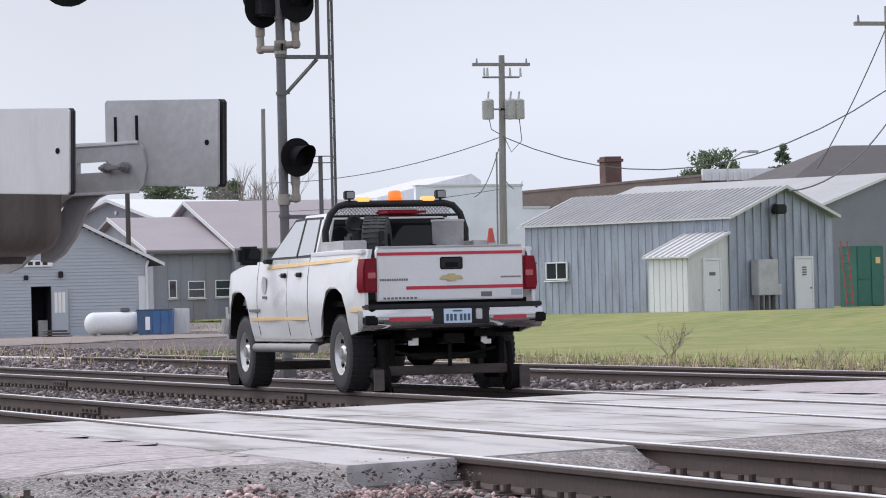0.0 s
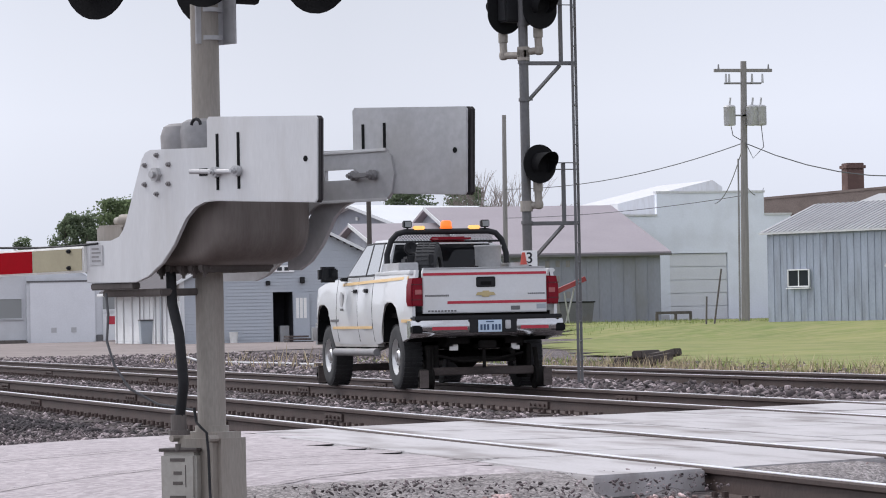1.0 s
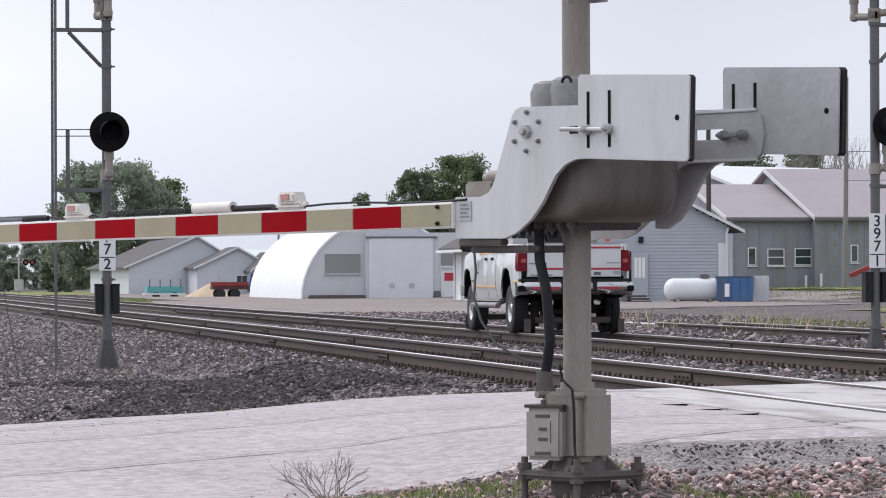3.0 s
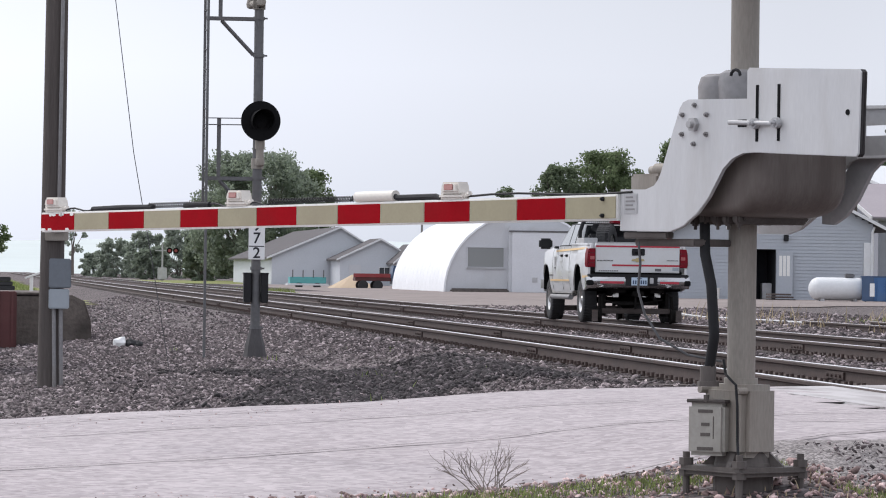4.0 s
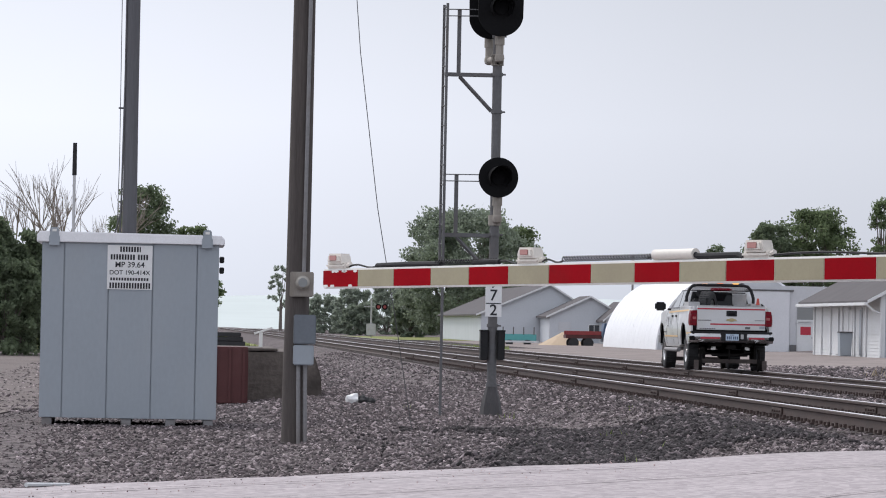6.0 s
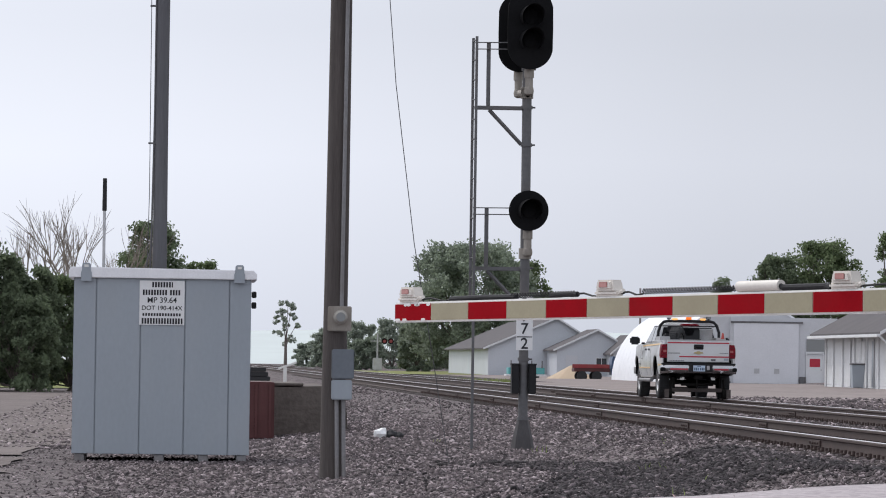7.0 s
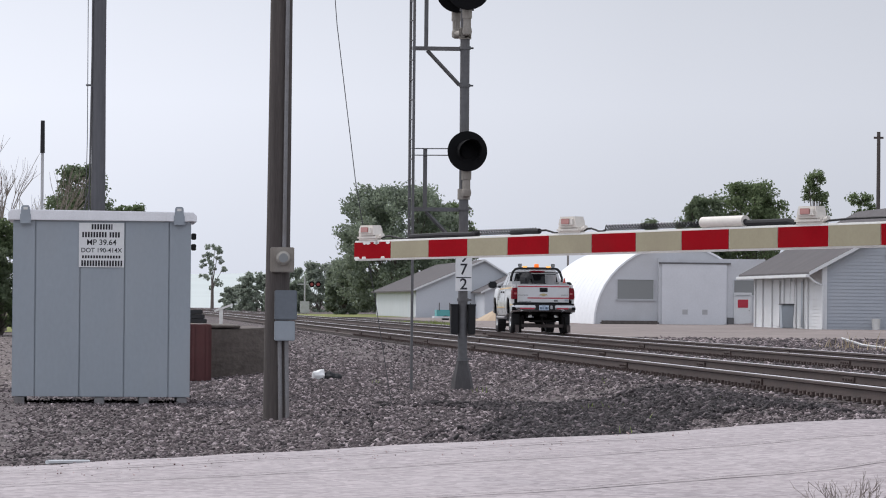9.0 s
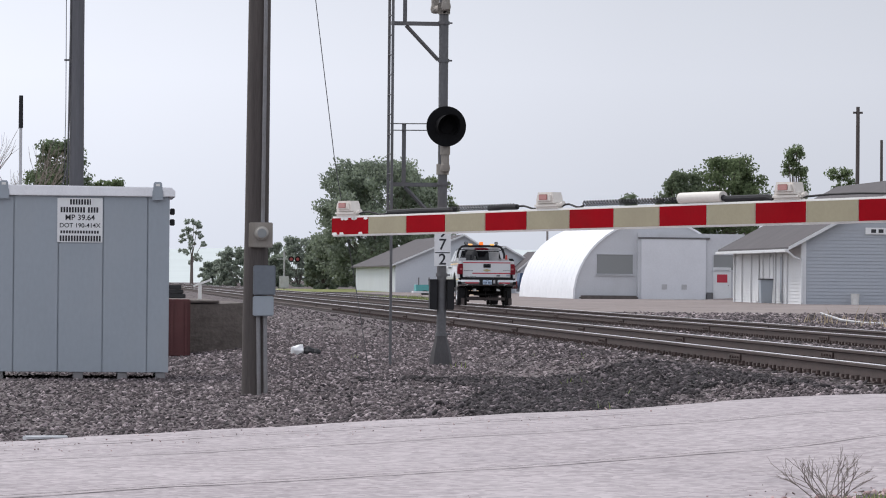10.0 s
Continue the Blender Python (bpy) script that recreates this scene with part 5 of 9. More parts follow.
signal_mast((16.38, 53.0, -0.36), 1, "397", "1", [(0.17, -0.18, 3.55, (0.295, 0.295), 18), (0.22, -0.18, 6.15, (0.31, 0.55), 18), (-0.22, 0.22, 6.10, (0.31, 0.55), 198)], 18)
signal_mast((4.98, 55.5, -0.50), -1, "397", "2", [(0.03, -0.20, 3.67, (0.305, 0.305), 6), (0.02, -0.20, 6.43, (0.35, 0.62), 6), (-0.10, 0.24, 6.40, (0.33, 0.60), 186)], 6)


# ---- equipment hut, meter pole and yard things ----
M["dark_pole"] = mat("dark_pole", (0.115, 0.115, 0.125), 0.85, vary=0.2, scale=2.5, fine=18, bump=0.3, stretch=(8, 8, 0.35))


def equipment_hut():
    h = thing("equipment_hut", "grey-blue panelled metal signal hut with pale roof on short feet", "equipment hut", at=(-0.47, 51.7, -0.47), rz=0)
    W_, D_ = 1.245, 1.85
    xs = [-1.245, -0.925, -0.305, 0.315, 0.935, 1.245]
    for a_, b_ in zip(xs, xs[1:]):
        bm = bmesh.new()
        box(bm, (a_ + 0.006, 0, -0.01), (b_ - 0.006, 0.03, 2.45), 0.006)
        part("panel", bm, "hut", h, "flat grey-blue wall panel")
    bm = bmesh.new()
    box(bm, (-W_ + 0.01, 0.022, -0.01), (W_ - 0.01, D_, 2.45), 0.01)
    part("body", bm, "hut", h)
    bm = bmesh.new()
    prism(bm, [(-W_ - 0.07, 2.45), (W_ + 0.07, 2.45), (W_ + 0.07, 2.53), (W_ + 0.02, 2.58), (-W_ - 0.02, 2.60), (-W_ - 0.07, 2.55)], -0.05, D_ + 0.05, "xz", 0.008)
    part("roof", bm, "hut_roof", h, "pale metal roof cap")
    for sx in (-1.07, 1.07):
        bm = bmesh.new()
        prism(bm, [(-0.075, 2.40), (0.075, 2.40), (0.075, 2.52), (0.06, 2.545), (0.06, 2.63), (0.04, 2.655), (-0.04, 2.655), (-0.06, 2.63), (-0.06, 2.545), (-0.075, 2.52)], -0.065, -0.052, "xz", 0.003, Matrix.Translation((sx, 0, 0)))
        lug = part("lifting_lug", bm, "hut", h, "grey lifting lug")
        # No opening: a white plate stands in for the sky's light through the lug.
        bm = bmesh.new()
        box(bm, (sx - 0.03, -0.068, 2.595), (sx + 0.03, -0.063, 2.63), 0.0)
        part("lug_hole", bm, "arm_white", lug)
    for sx in (-1.13, -0.02, 0.6, 1.13):
        part("foot", boxed((sx - 0.07, 0.02, -0.22), (sx + 0.07, D_ - 0.05, -0.01), 0.01), "galv_dark", h, "short steel foot")
    sg = part("sign", boxed((-0.325, -0.012, 1.80), (0.305, -0.004, 2.42), 0.002), "white", h, "white information sign with dark print")
    x_c = -0.01
    def word(x0, x1, z_, h_):
        bm = bmesh.new()
        x = x0
        while x < x1 - 0.01:
            w_ = min(0.026, x1 - x)
            box(bm, (x, -0.0145, z_ - h_ / 2), (x + w_, -0.0125, z_ + h_ / 2))
            x += w_ + 0.013
        part("print_bar", bm, "ink", sg)
    word(-0.15, 0.14, 2.365, 0.075)
    word(-0.28, 0.06, 2.255, 0.075)
    word(0.10, 0.255, 2.255, 0.075)
    word(-0.28, 0.27, 1.945, 0.04)
    word(-0.29, 0.28, 1.855, 0.08)
    letters("print", "MP 39.64", 0.11, sg, (x_c, -0.0135, 2.145), label="black milepost print")
    letters("print", "DOT 190-414X", 0.088, sg, (x_c, -0.0135, 2.035), label="black crossing number print")
    for z_ in (2.2, 2.05):
        part("vent", boxed((W_ + 0.002, 0.12, z_), (W_ + 0.07, 0.28, z_ + 0.09), 0.01), "black", h, "dark side vent")
    return h


def add_pole(name, label, at, top, r0, r1, material="wood_pole", lean=(0, 0)):
    p_ = thing(name, label, "utility pole", at=at)
    bm = bmesh.new()
    prev = None
    for k in range(9):
        s = k / 8
        c = (lean[0] * s + 0.015 * noise.noise((s * 3, at[0], 1)), lean[1] * s, -0.3 + (top + 0.3) * s)
        r = r0 + (r1 - r0) * s
        ring = [bm.verts.new((c[0] + r * math.cos(a_), c[1] + r * math.sin(a_), c[2])) for a_ in np.linspace(0, 2 * math.pi, 18, endpoint=False)]
        if prev:
            for q in range(18):
                bm.faces.new((prev[q], prev[(q + 1) % 18], ring[(q + 1) % 18], ring[q]))
        prev = ring
    bm.faces.new(prev)
    part("shaft", bm, material, p_, "weathered timber shaft", smooth=True)
    return p_


def meter_pole():
    p_ = add_pole("meter_pole", "weathered dark timber pole with an electricity meter and conduit", (1.62, 44.3, -0.5), 9.0, 0.152, 0.118, lean=(0.04, 0))
    bm = bmesh.new()
    box(bm, (-0.085, -0.20, 1.72), (0.20, -0.135, 2.02), 0.01)
    mb = part("meter_box", bm, "mast", p_, "brown-grey meter box")
    bm = bmesh.new()
    lathe(bm, [(0.080, 0), (0.086, 0.02), (0.086, 0.04), (0.072, 0.045), (0.070, 0.11), (0.05, 0.125), (0.01, 0.128)], Matrix.Translation((0.065, -0.20, 1.89)) @ Matrix.Rotation(radians(90), 4, "X"), 20)
    part("meter", bm, "cover_grey", mb, "round glass-fronted meter", smooth=True)
    part("meter_face", tubed((0.065, -0.326, 1.89), (0.065, -0.331, 1.89), 0.055, seg=16), "win_grey", mb, "grey meter glass")
    bm = bmesh.new()
    box(bm, (-0.03, -0.27, 1.15), (0.235, -0.14, 1.505), 0.012)
    part("switch_box", bm, "box_blue", p_, "grey-blue switch box")
    bm = bmesh.new()
    box(bm, (-0.03, -0.26, 0.90), (0.215, -0.14, 1.14), 0.012)
    part("lower_box", bm, "hut", p_, "light grey lower box")
    for dx in (0.055, 0.135):
        part("conduit", tubed((dx, -0.18, -0.2), (dx - 0.02, -0.18, 0.91), 0.026, seg=10), "galv_dark", p_, "galvanised conduit")
    part("riser", tubed((0.08, -0.16, 2.0), (0.115, -0.15, 8.0), 0.024, seg=10), "galv_dark", p_, "grey conduit riser")
    return p_


def hut_pole():
    p_ = add_pole("tall_pole", "tall grey pole behind the hut with cables down its side", (-0.535, 54.9, -0.45), 9.5, 0.112, 0.096, "dark_pole", (-0.01, 0))
    bm = bmesh.new()
    pipe(bm, [(-0.15, -0.05, 2.3), (-0.13, -0.05, 3.2), (-0.11, -0.05, 5.0), (-0.11, -0.05, 8.5)], 0.014, seg=6)
    pipe(bm, [(-0.19, -0.02, 2.3), (-0.17, -0.02, 3.8), (-0.19, -0.02, 8.5)], 0.006, seg=5)
    pipe(bm, [(-0.12, -0.05, 2.2), (-0.23, -0.05, 2.6), (-0.12, -0.05, 3.0)], 0.012, seg=5)
    part("riser_cable", bm, "wire", p_, "dark riser cables")
    for z_ in (5.05, 7.1):
        part("standoff", boxed((-0.20, -0.06, z_ - 0.55), (-0.09, 0.0, z_ - 0.525)), "wire", p_)
    return p_


def antenna():
    a_ = thing("antenna_mast", "thin pale antenna rod with a dark tip behind the hut", "antenna", at=(-1.36, 54.5, -0.47))
    part("rod", tubed((0, 0, -0.1), (0, 0, 3.50), 0.022, seg=10), "galv", a_, "pale rod")
    part("aerial", tubed((0, 0, 3.50), (0, 0, 3.98), 0.034, 0.03, seg=12), "black", a_, "dark aerial tip")


equipment_hut()
meter_pole()
hut_pole()
antenna()


def yard():
    b = thing("steel_bin", "dark red ribbed steel bin beside a concrete wall", "steel bin", at=(1.0, 66.0, -0.44))
    bm = bmesh.new()
    box(bm, (-0.9, 0, -0.12), (0.50, 1.6, 0.90), 0.015)
    part("body", bm, "rust_red", b)
    for k in range(6):
        part("rib", boxed((-0.85 + k * 0.25, -0.03, -0.10), (-0.80 + k * 0.25, 0.02, 0.88), 0.006), "rust_red", b)
    w = thing("retaining_wall", "low weathered concrete wall with crumbling edges", "concrete wall", at=(1.5, 68.0, -0.44))
    bm = bmesh.new()
    outline = [(-2.5, -0.16), (1.42, -0.16), (1.40, 0.35), (1.28, 0.72), (1.05, 0.83), (0.3, 0.80), (-2.5, 0.84)]
    prism(bm, outline, 0, 7.0, "xz", 0.03)
    part("wall_block", bm, "old_concrete", w, "brown-grey stained concrete block")
    part("coping", boxed((-2.5, -0.03, 0.82), (0.6, 6.5, 0.87), 0.02), "old_concrete", w, "worn coping slab")
    t = thing("tie_stack", "stack of dark timbers on the concrete wall", "timber stack", at=(0.75, 70.0, 0.46))
    for k in range(3):
        part("timber", boxed((-0.35 + 0.03 * k, -0.9, 0.002 + k * 0.085), (0.75 - 0.04 * k, 0.6, 0.08 + k * 0.085), 0.008), "rubber", t)
    p_ = thing("marker_post", "short pale post with a slanting board", "marker post", at=(1.86, 72.0, 0.38))
    part("post", boxed((-0.035, -0.04, 0.0), (0.035, 0.04, 0.34), 0.005), "arm_white", p_)
    bm = bmesh.new()
    box(bm, (-0.02, -0.05, 0.31), (0.36, 0.0, 0.35), 0.005, Matrix.Rotation(radians(-20), 4, "Y"))
    part("board", bm, "arm_white", p_)
    l = thing("litter_bag", "crumpled white and black litter bag on the gravel", "litter", at=(3.2, 62.0, -0.42))
    for k, (x, m_, r) in enumerate(((0, "white", 0.12), (0.17, "rubber", 0.10), (0.30, "rubber", 0.08))):
        bm = bmesh.new()
        bmesh.ops.create_icosphere(bm, subdivisions=2, radius=r)
        for v in bm.verts:
            v.co *= 1 + 0.45 * noise.noise(v.co * 14 + Vector((k, 0, 0)))
            v.co.z = v.co.z * 0.8 + r * 0.5
        bmesh.ops.translate(bm, vec=(x, 0, 0), verts=bm.verts)
        part("fold", bm, m_, l)


yard()
# ---- hi-rail pickup truck ----
M["truck_white"] = mat("truck_white", (0.64, 0.645, 0.655), 0.34, vary=0.05, scale=1.5, fine=30, bump=0.01, dirt=(0.52, 0.48, 0.43), dirt_amount=0.4, coat=0.5)
M["truck_dirty"] = mat("truck_dirty", (0.60, 0.58, 0.55), 0.5, vary=0.08, scale=3, fine=30, bump=0.03, dirt=(0.42, 0.38, 0.34), dirt_amount=0.5)
M["chrome"] = mat("chrome", (0.50, 0.50, 0.51), 0.28, metal=1.0, vary=0.06, scale=4, fine=30, bump=0.02, dirt=(0.35, 0.32, 0.30), dirt_amount=0.4)
M["tail_red"] = mat("tail_red", (0.19, 0.004, 0.014), 0.28, vary=0.15, scale=8, fine=40, bump=0.0, spec=0.2)
M["tail_dark"] = mat("tail_dark", (0.06, 0.002, 0.006), 0.3, vary=0.1, bump=0.0)
M["tail_pale"] = mat("tail_pale", (0.36, 0.10, 0.10), 0.3, vary=0.15, scale=8, fine=40, bump=0.0)
M["side_glass"] = glass_mat("side_glass", (0.03, 0.033, 0.036), 0.02)
M["side_glass"].node_tree.nodes["Principled BSDF"].inputs["IOR"].default_value = 3.2
M["tape_red"] = mat("tape_red", (0.44, 0.026, 0.05), 0.5, vary=0.1, scale=6, fine=40, bump=0.0)
M["tape_amber"] = mat("tape_amber", (0.76, 0.53, 0.26), 0.5, vary=0.1, scale=6, fine=40, bump=0.0)
M["bumper_chrome"] = mat("bumper_chrome", (0.48, 0.48, 0.49), 0.14, metal=1.0, vary=0.05, scale=4, fine=30, bump=0.01, dirt=(0.40, 0.37, 0.35), dirt_amount=0.3)
M["rim_steel"] = mat("rim_steel", (0.66, 0.66, 0.66), 0.35, metal=0.7, vary=0.08, scale=4, fine=30, bump=0.02, dirt=(0.42, 0.39, 0.36), dirt_amount=0.4)
M["gold"] = mat("gold", (0.50, 0.41, 0.22), 0.3, metal=0.7, vary=0.1, bump=0.0)
M["plate_blue"] = mat("plate_blue", (0.50, 0.60, 0.72), 0.5, vary=0.06, bump=0.0)
M["amber_lit"] = mat("amber_lit", (0.5, 0.12, 0.02), 0.4, bump=0.0, emit=((1.0, 0.20, 0.015), 0.85))
M["amber_warm"] = mat("amber_warm", (0.6, 0.35, 0.12), 0.4, bump=0.0, emit=((1.0, 0.52, 0.16), 1.0))
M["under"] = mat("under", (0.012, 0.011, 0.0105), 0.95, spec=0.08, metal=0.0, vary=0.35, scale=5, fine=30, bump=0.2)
M["truck_glass"] = glass_mat("truck_glass", (0.012, 0.013, 0.015), 0.03)
M["truck_glass"].node_tree.nodes["Principled BSDF"].inputs["Coat Weight"].default_value = 0.0
M["truck_glass"].node_tree.nodes["Principled BSDF"].inputs["Specular IOR Level"].default_value = 0.25
M["cone"] = mat("cone", (0.45, 0.07, 0.05), 0.6, bump=0.0)
WHEEL_Y = (0.98, 4.75)
WHEEL_R = 0.405


def arch(cy, a_, z0, n_=14):
    """Points of a squarish wheel opening, from front to rear, over a centre at height 0.42."""
    h = 0.69
    t0 = math.asin(((z0 - 0.42) / h) ** 1.4)
    pts = []
    for t_ in np.linspace(t0, math.pi - t0, n_):
        c = math.cos(t_)
        pts.append((cy + math.copysign(a_ * abs(c) ** (1 / 1.4), c), 0.42 + h * math.sin(t_) ** (1 / 1.4)))
    return pts


def truck_wheel(parent, side, y):
    w = new("wheel")
    w.parent = parent
    w["label"] = "dusty black tyre on a bright steel rim"
    s = side
    bm = bmesh.new()
    lathe(bm, [(0.23, -0.13), (0.33, -0.135), (0.375, -0.13), (0.40, -0.11), (0.405, -0.06), (0.405, 0.06), (0.40, 0.11), (0.375, 0.13), (0.33, 0.135), (0.23, 0.13)], Matrix.Rotation(radians(90), 4, "Y"), 40, ring=True)
    for k in range(40):
        a_ = 2 * math.pi * k / 40
        m_ = Matrix.Rotation(a_, 4, "X") @ Matrix.Translation((0, 0, 0.402))
        box(bm, (-0.12, -0.016, 0), (-0.045, 0.016, 0.012), 0, m_)
        box(bm, (0.045, -0.016, 0), (0.12, 0.016, 0.012), 0, m_)
        box(bm, (-0.03, -0.012, 0), (0.03, 0.012, 0.012), 0, m_)
    part("tyre", bm, "rubber", w, "black treaded tyre", smooth=True)
    bm = bmesh.new()
    m_ = Matrix.Rotation(radians(90 * s), 4, "Y")
    lathe(bm, [(0.235, -0.10), (0.245, 0.10), (0.235, 0.125), (0.215, 0.12), (0.20, 0.07), (0.115, 0.055), (0.10, 0.07), (0.085, 0.10), (0.075, 0.115), (0.01, 0.118)], m_, 32)
    rim = part("rim", bm, "rim_steel", w, "polished steel rim with round holes", smooth=True)
    bm = bmesh.new()
    for k in range(8):
        a_ = 2 * math.pi * k / 8
        tube(bm, m_ @ Vector((0.165 * math.cos(a_), 0.165 * math.sin(a_), 0.05)), m_ @ Vector((0.165 * math.cos(a_), 0.165 * math.sin(a_), 0.074)), 0.036, seg=10)
    part("rim_hole", bm, "matte_black", rim)
    bm = bmesh.new()
    for k in range(8):
        a_ = 2 * math.pi * (k + 0.5) / 8
        tube(bm, m_ @ Vector((0.105 * math.cos(a_), 0.105 * math.sin(a_), 0.07)), m_ @ Vector((0.105 * math.cos(a_), 0.105 * math.sin(a_), 0.10)), 0.013, seg=6)
    part("lug_nut", bm, "chrome", rim)
    part("hub_cap", tubed(m_ @ Vector((0, 0, 0.11)), m_ @ Vector((0, 0, 0.124)), 0.062, seg=16), "galv_dark", rim, "dull hub cap")
    return w


def panel_bulge(bm, side):
    """Curves a flat side panel: fullest at mid height, tucked in at the sill and the rail."""
    for v in bm.verts:
        z = v.co.z
        tuck = 0.06 * max(0.0, (z - 1.02) / 0.48) ** 2 + 0.06 * max(0.0, (0.92 - z) / 0.4) ** 2
        nose = 0.16 * max(0.0, (v.co.y - 4.95) / 0.6) ** 2
        tail = 0.05 * max(0.0, (0.30 - v.co.y) / 0.30) ** 2
        v.co.x -= side * (tuck + nose + tail)


def subdivide_long(bm, size=0.22):
    for _ in range(3):
        es = [e for e in bm.edges if e.calc_length() > size]
        if es:
            bmesh.ops.subdivide_edges(bm, edges=es, cuts=1, use_grid_fill=False)
    bmesh.ops.triangulate(bm, faces=bm.faces)


def side_shell(parent, s, name, outline, x0, x1, material, label="", bevel=0.0, up=None):
    bm = bmesh.new()
    prism(bm, outline, s * x0, s * x1, "yz", bevel)
    bmesh.ops.triangulate(bm, faces=bm.faces)
    subdivide_long(bm)
    panel_bulge(bm, s)
    return part(name, bm, material, parent, label, smooth=True)


def lengthen(t, start, by):
    """Moves all that stands before the bed's rear half forward, for the long bed."""
    fixed = ("bed_side", "fender", "arch_lip", "wheel_well", "rear_axle", "bucket", "tyre", "rim", "rim_hole", "lug_nut", "hub_cap")
    for ob in t.children_recursive:
        if ob.type == "MESH" and ob.name.split(".")[0] not in fixed:
            for v in ob.data.vertices:
                if v.co.y > start:
                    v.co.y += by


def pickup():
    t = thing("pickup_truck", "white hi-rail pickup truck with red stripes and lit beacons on rails", "pickup truck")
    rear_arch, front_arch = arch(WHEEL_Y[0], 0.53, 0.60), arch(WHEEL_Y[1], 0.52, 0.60)
    ya, yb = rear_arch[-1][0], rear_arch[0][0]
    for s in (-1, 1):
        bed = [(0.0, 0.66), (ya - 0.05, 0.61)] + rear_arch[::-1] + [(yb + 0.06, 0.58), (1.90, 0.56), (1.90, 1.49), (0.9, 1.50), (0.0, 1.49)]
        side_shell(t, s, "bed_side", bed, 0.95, 0.99, "truck_white", "white bed side with arched wheel opening")
        fa, fb = front_arch[-1][0], front_arch[0][0]
        fender = [(3.92, 0.58), (fa - 0.05, 0.59)] + front_arch[::-1] + [(fb + 0.05, 0.60), (5.52, 0.62), (5.58, 0.95), (5.50, 1.18), (5.25, 1.30), (4.7, 1.38), (3.92, 1.43)]
        side_shell(t, s, "fender", fender, 0.95, 0.99, "truck_white", "white front fender")
        side_shell(t, s, "front_door", [(2.42, 0.56), (3.61, 0.56), (3.61, 1.43), (2.42, 1.44)], 0.86, 0.992, "truck_white", "white front door")
        rd = side_shell(t, s, "rear_door", [(1.61, 0.56), (2.41, 0.56), (2.41, 1.44), (1.61, 1.44)], 0.86, 0.992, "truck_white", "white rear door")
        for y_ in (1.605, 2.415, 3.615):
            side_shell(t, s, "door_seam", [(y_ - 0.006, 0.60), (y_ + 0.006, 0.60), (y_ + 0.006, 1.435), (y_ - 0.006, 1.435)], 0.97, 0.9935, "matte_black", "dark door seam")
        side_shell(t, s, "rocker", [(1.55, 0.53), (3.95, 0.53), (3.95, 0.60), (1.55, 0.60)], 0.90, 0.985, "truck_dirty", "dusty sill")
        # amber stripes
        for name, a_, b_, z0, z1 in (("side_stripe", 1.62, 3.85, 0.765, 0.80), ("side_stripe", 0.02, 0.36, 0.84, 0.88), ("upper_stripe", 0.15, 3.3, 1.335, 1.372)):
            side_shell(t, s, name, [(a_, z0 + (0.045 if name == "upper_stripe" else 0.0)), (b_, z0), (b_, z1), (a_, z1 + (0.045 if name == "upper_stripe" else 0.0))], 0.985, 0.9955, "tape_amber", "amber reflective side stripe")
        # rolled arch edges and dark wells
        for cy, pts in ((WHEEL_Y[0], rear_arch), (WHEEL_Y[1], front_arch)):
            bm = bmesh.new()
            inner = [(cy + (y_ - cy) * 0.985, 0.42 + (z_ - 0.42) * 0.985) for y_, z_ in pts]
            prism(bm, pts + inner[::-1], s * 0.955, s * 0.985, "yz", 0.002)
            panel_bulge(bm, s)
            part("arch_lip", bm, "truck_dirty", t, "rolled arch edge")
            bm = bmesh.new()
            prism(bm, pts + [(pts[-1][0], 0.5), (pts[0][0], 0.5)], s * 0.42, s * 0.50, "yz")
            thin = [(cy + (y_ - cy) * 0.96, 0.42 + (z_ - 0.42) * 0.96) for y_, z_ in pts]
            prism(bm, pts + thin[::-1], s * 0.50, s * 0.945, "yz")
            part("wheel_well", bm, "matte_black", t, "dark wheel well")
        for y_ in (1.95, 2.55):
            bm = bmesh.new()
            box(bm, (s * 0.985 - 0.03, y_ - 0.11, 1.235), (s * 0.985 + 0.03, y_ + 0.09, 1.285), 0.02)
            part("door_handle", bm, "black", t, "black door handle", smooth=True)
        bm = bmesh.new()
        box(bm, (s * 0.93 if s > 0 else -1.02, 3.08, 1.40), (s * 0.93 if s < 0 else 1.02, 3.25, 1.45), 0.012)
        box(bm, (s * 1.20 - 0.13, 3.10, 1.39), (s * 1.20 + 0.13, 3.26, 1.60), 0.04)
        mi = part("mirror", bm, "black", t, "black tow mirror", smooth=True)
        part("mirror_glass", boxed((s * 1.20 - 0.10, 3.094, 1.42), (s * 1.20 + 0.10, 3.099, 1.575)), "truck_glass", mi)
        bm = bmesh.new()
        tube(bm, (s * 0.97, 1.45, 0.46), (s * 0.97, 3.75, 0.46), 0.05, seg=14)
        for y_ in (1.7, 2.6, 3.5):
            tube(bm, (s * 0.97, y_, 0.46), (s * 0.70, y_, 0.56), 0.025, seg=8)
        part("side_step", bm, "galv_dark", t, "dull chrome side step tube", smooth=True)
        # logo disc and print bars on the front door
        bm = bmesh.new()
        tube(bm, (s * 0.993, 3.30, 1.16), (s * 0.9965, 3.30, 1.16), 0.10, seg=20)
        lg = part("door_mark", bm, "galv", t, "round grey door mark")
        bm = bmesh.new()
        box(bm, (s * 0.9935 - 0.003, 3.22, 1.01), (s * 0.9935 + 0.003, 3.38, 1.04))
        box(bm, (s * 0.9935 - 0.003, 3.5, 0.865), (s * 0.9935 + 0.003, 3.95, 0.895))
        part("print_bars", bm, "sig_grey", t)
        # tail lamps
        bm = bmesh.new()
        xa, xb = (-1.0, -0.805) if s < 0 else (0.805, 1.0)
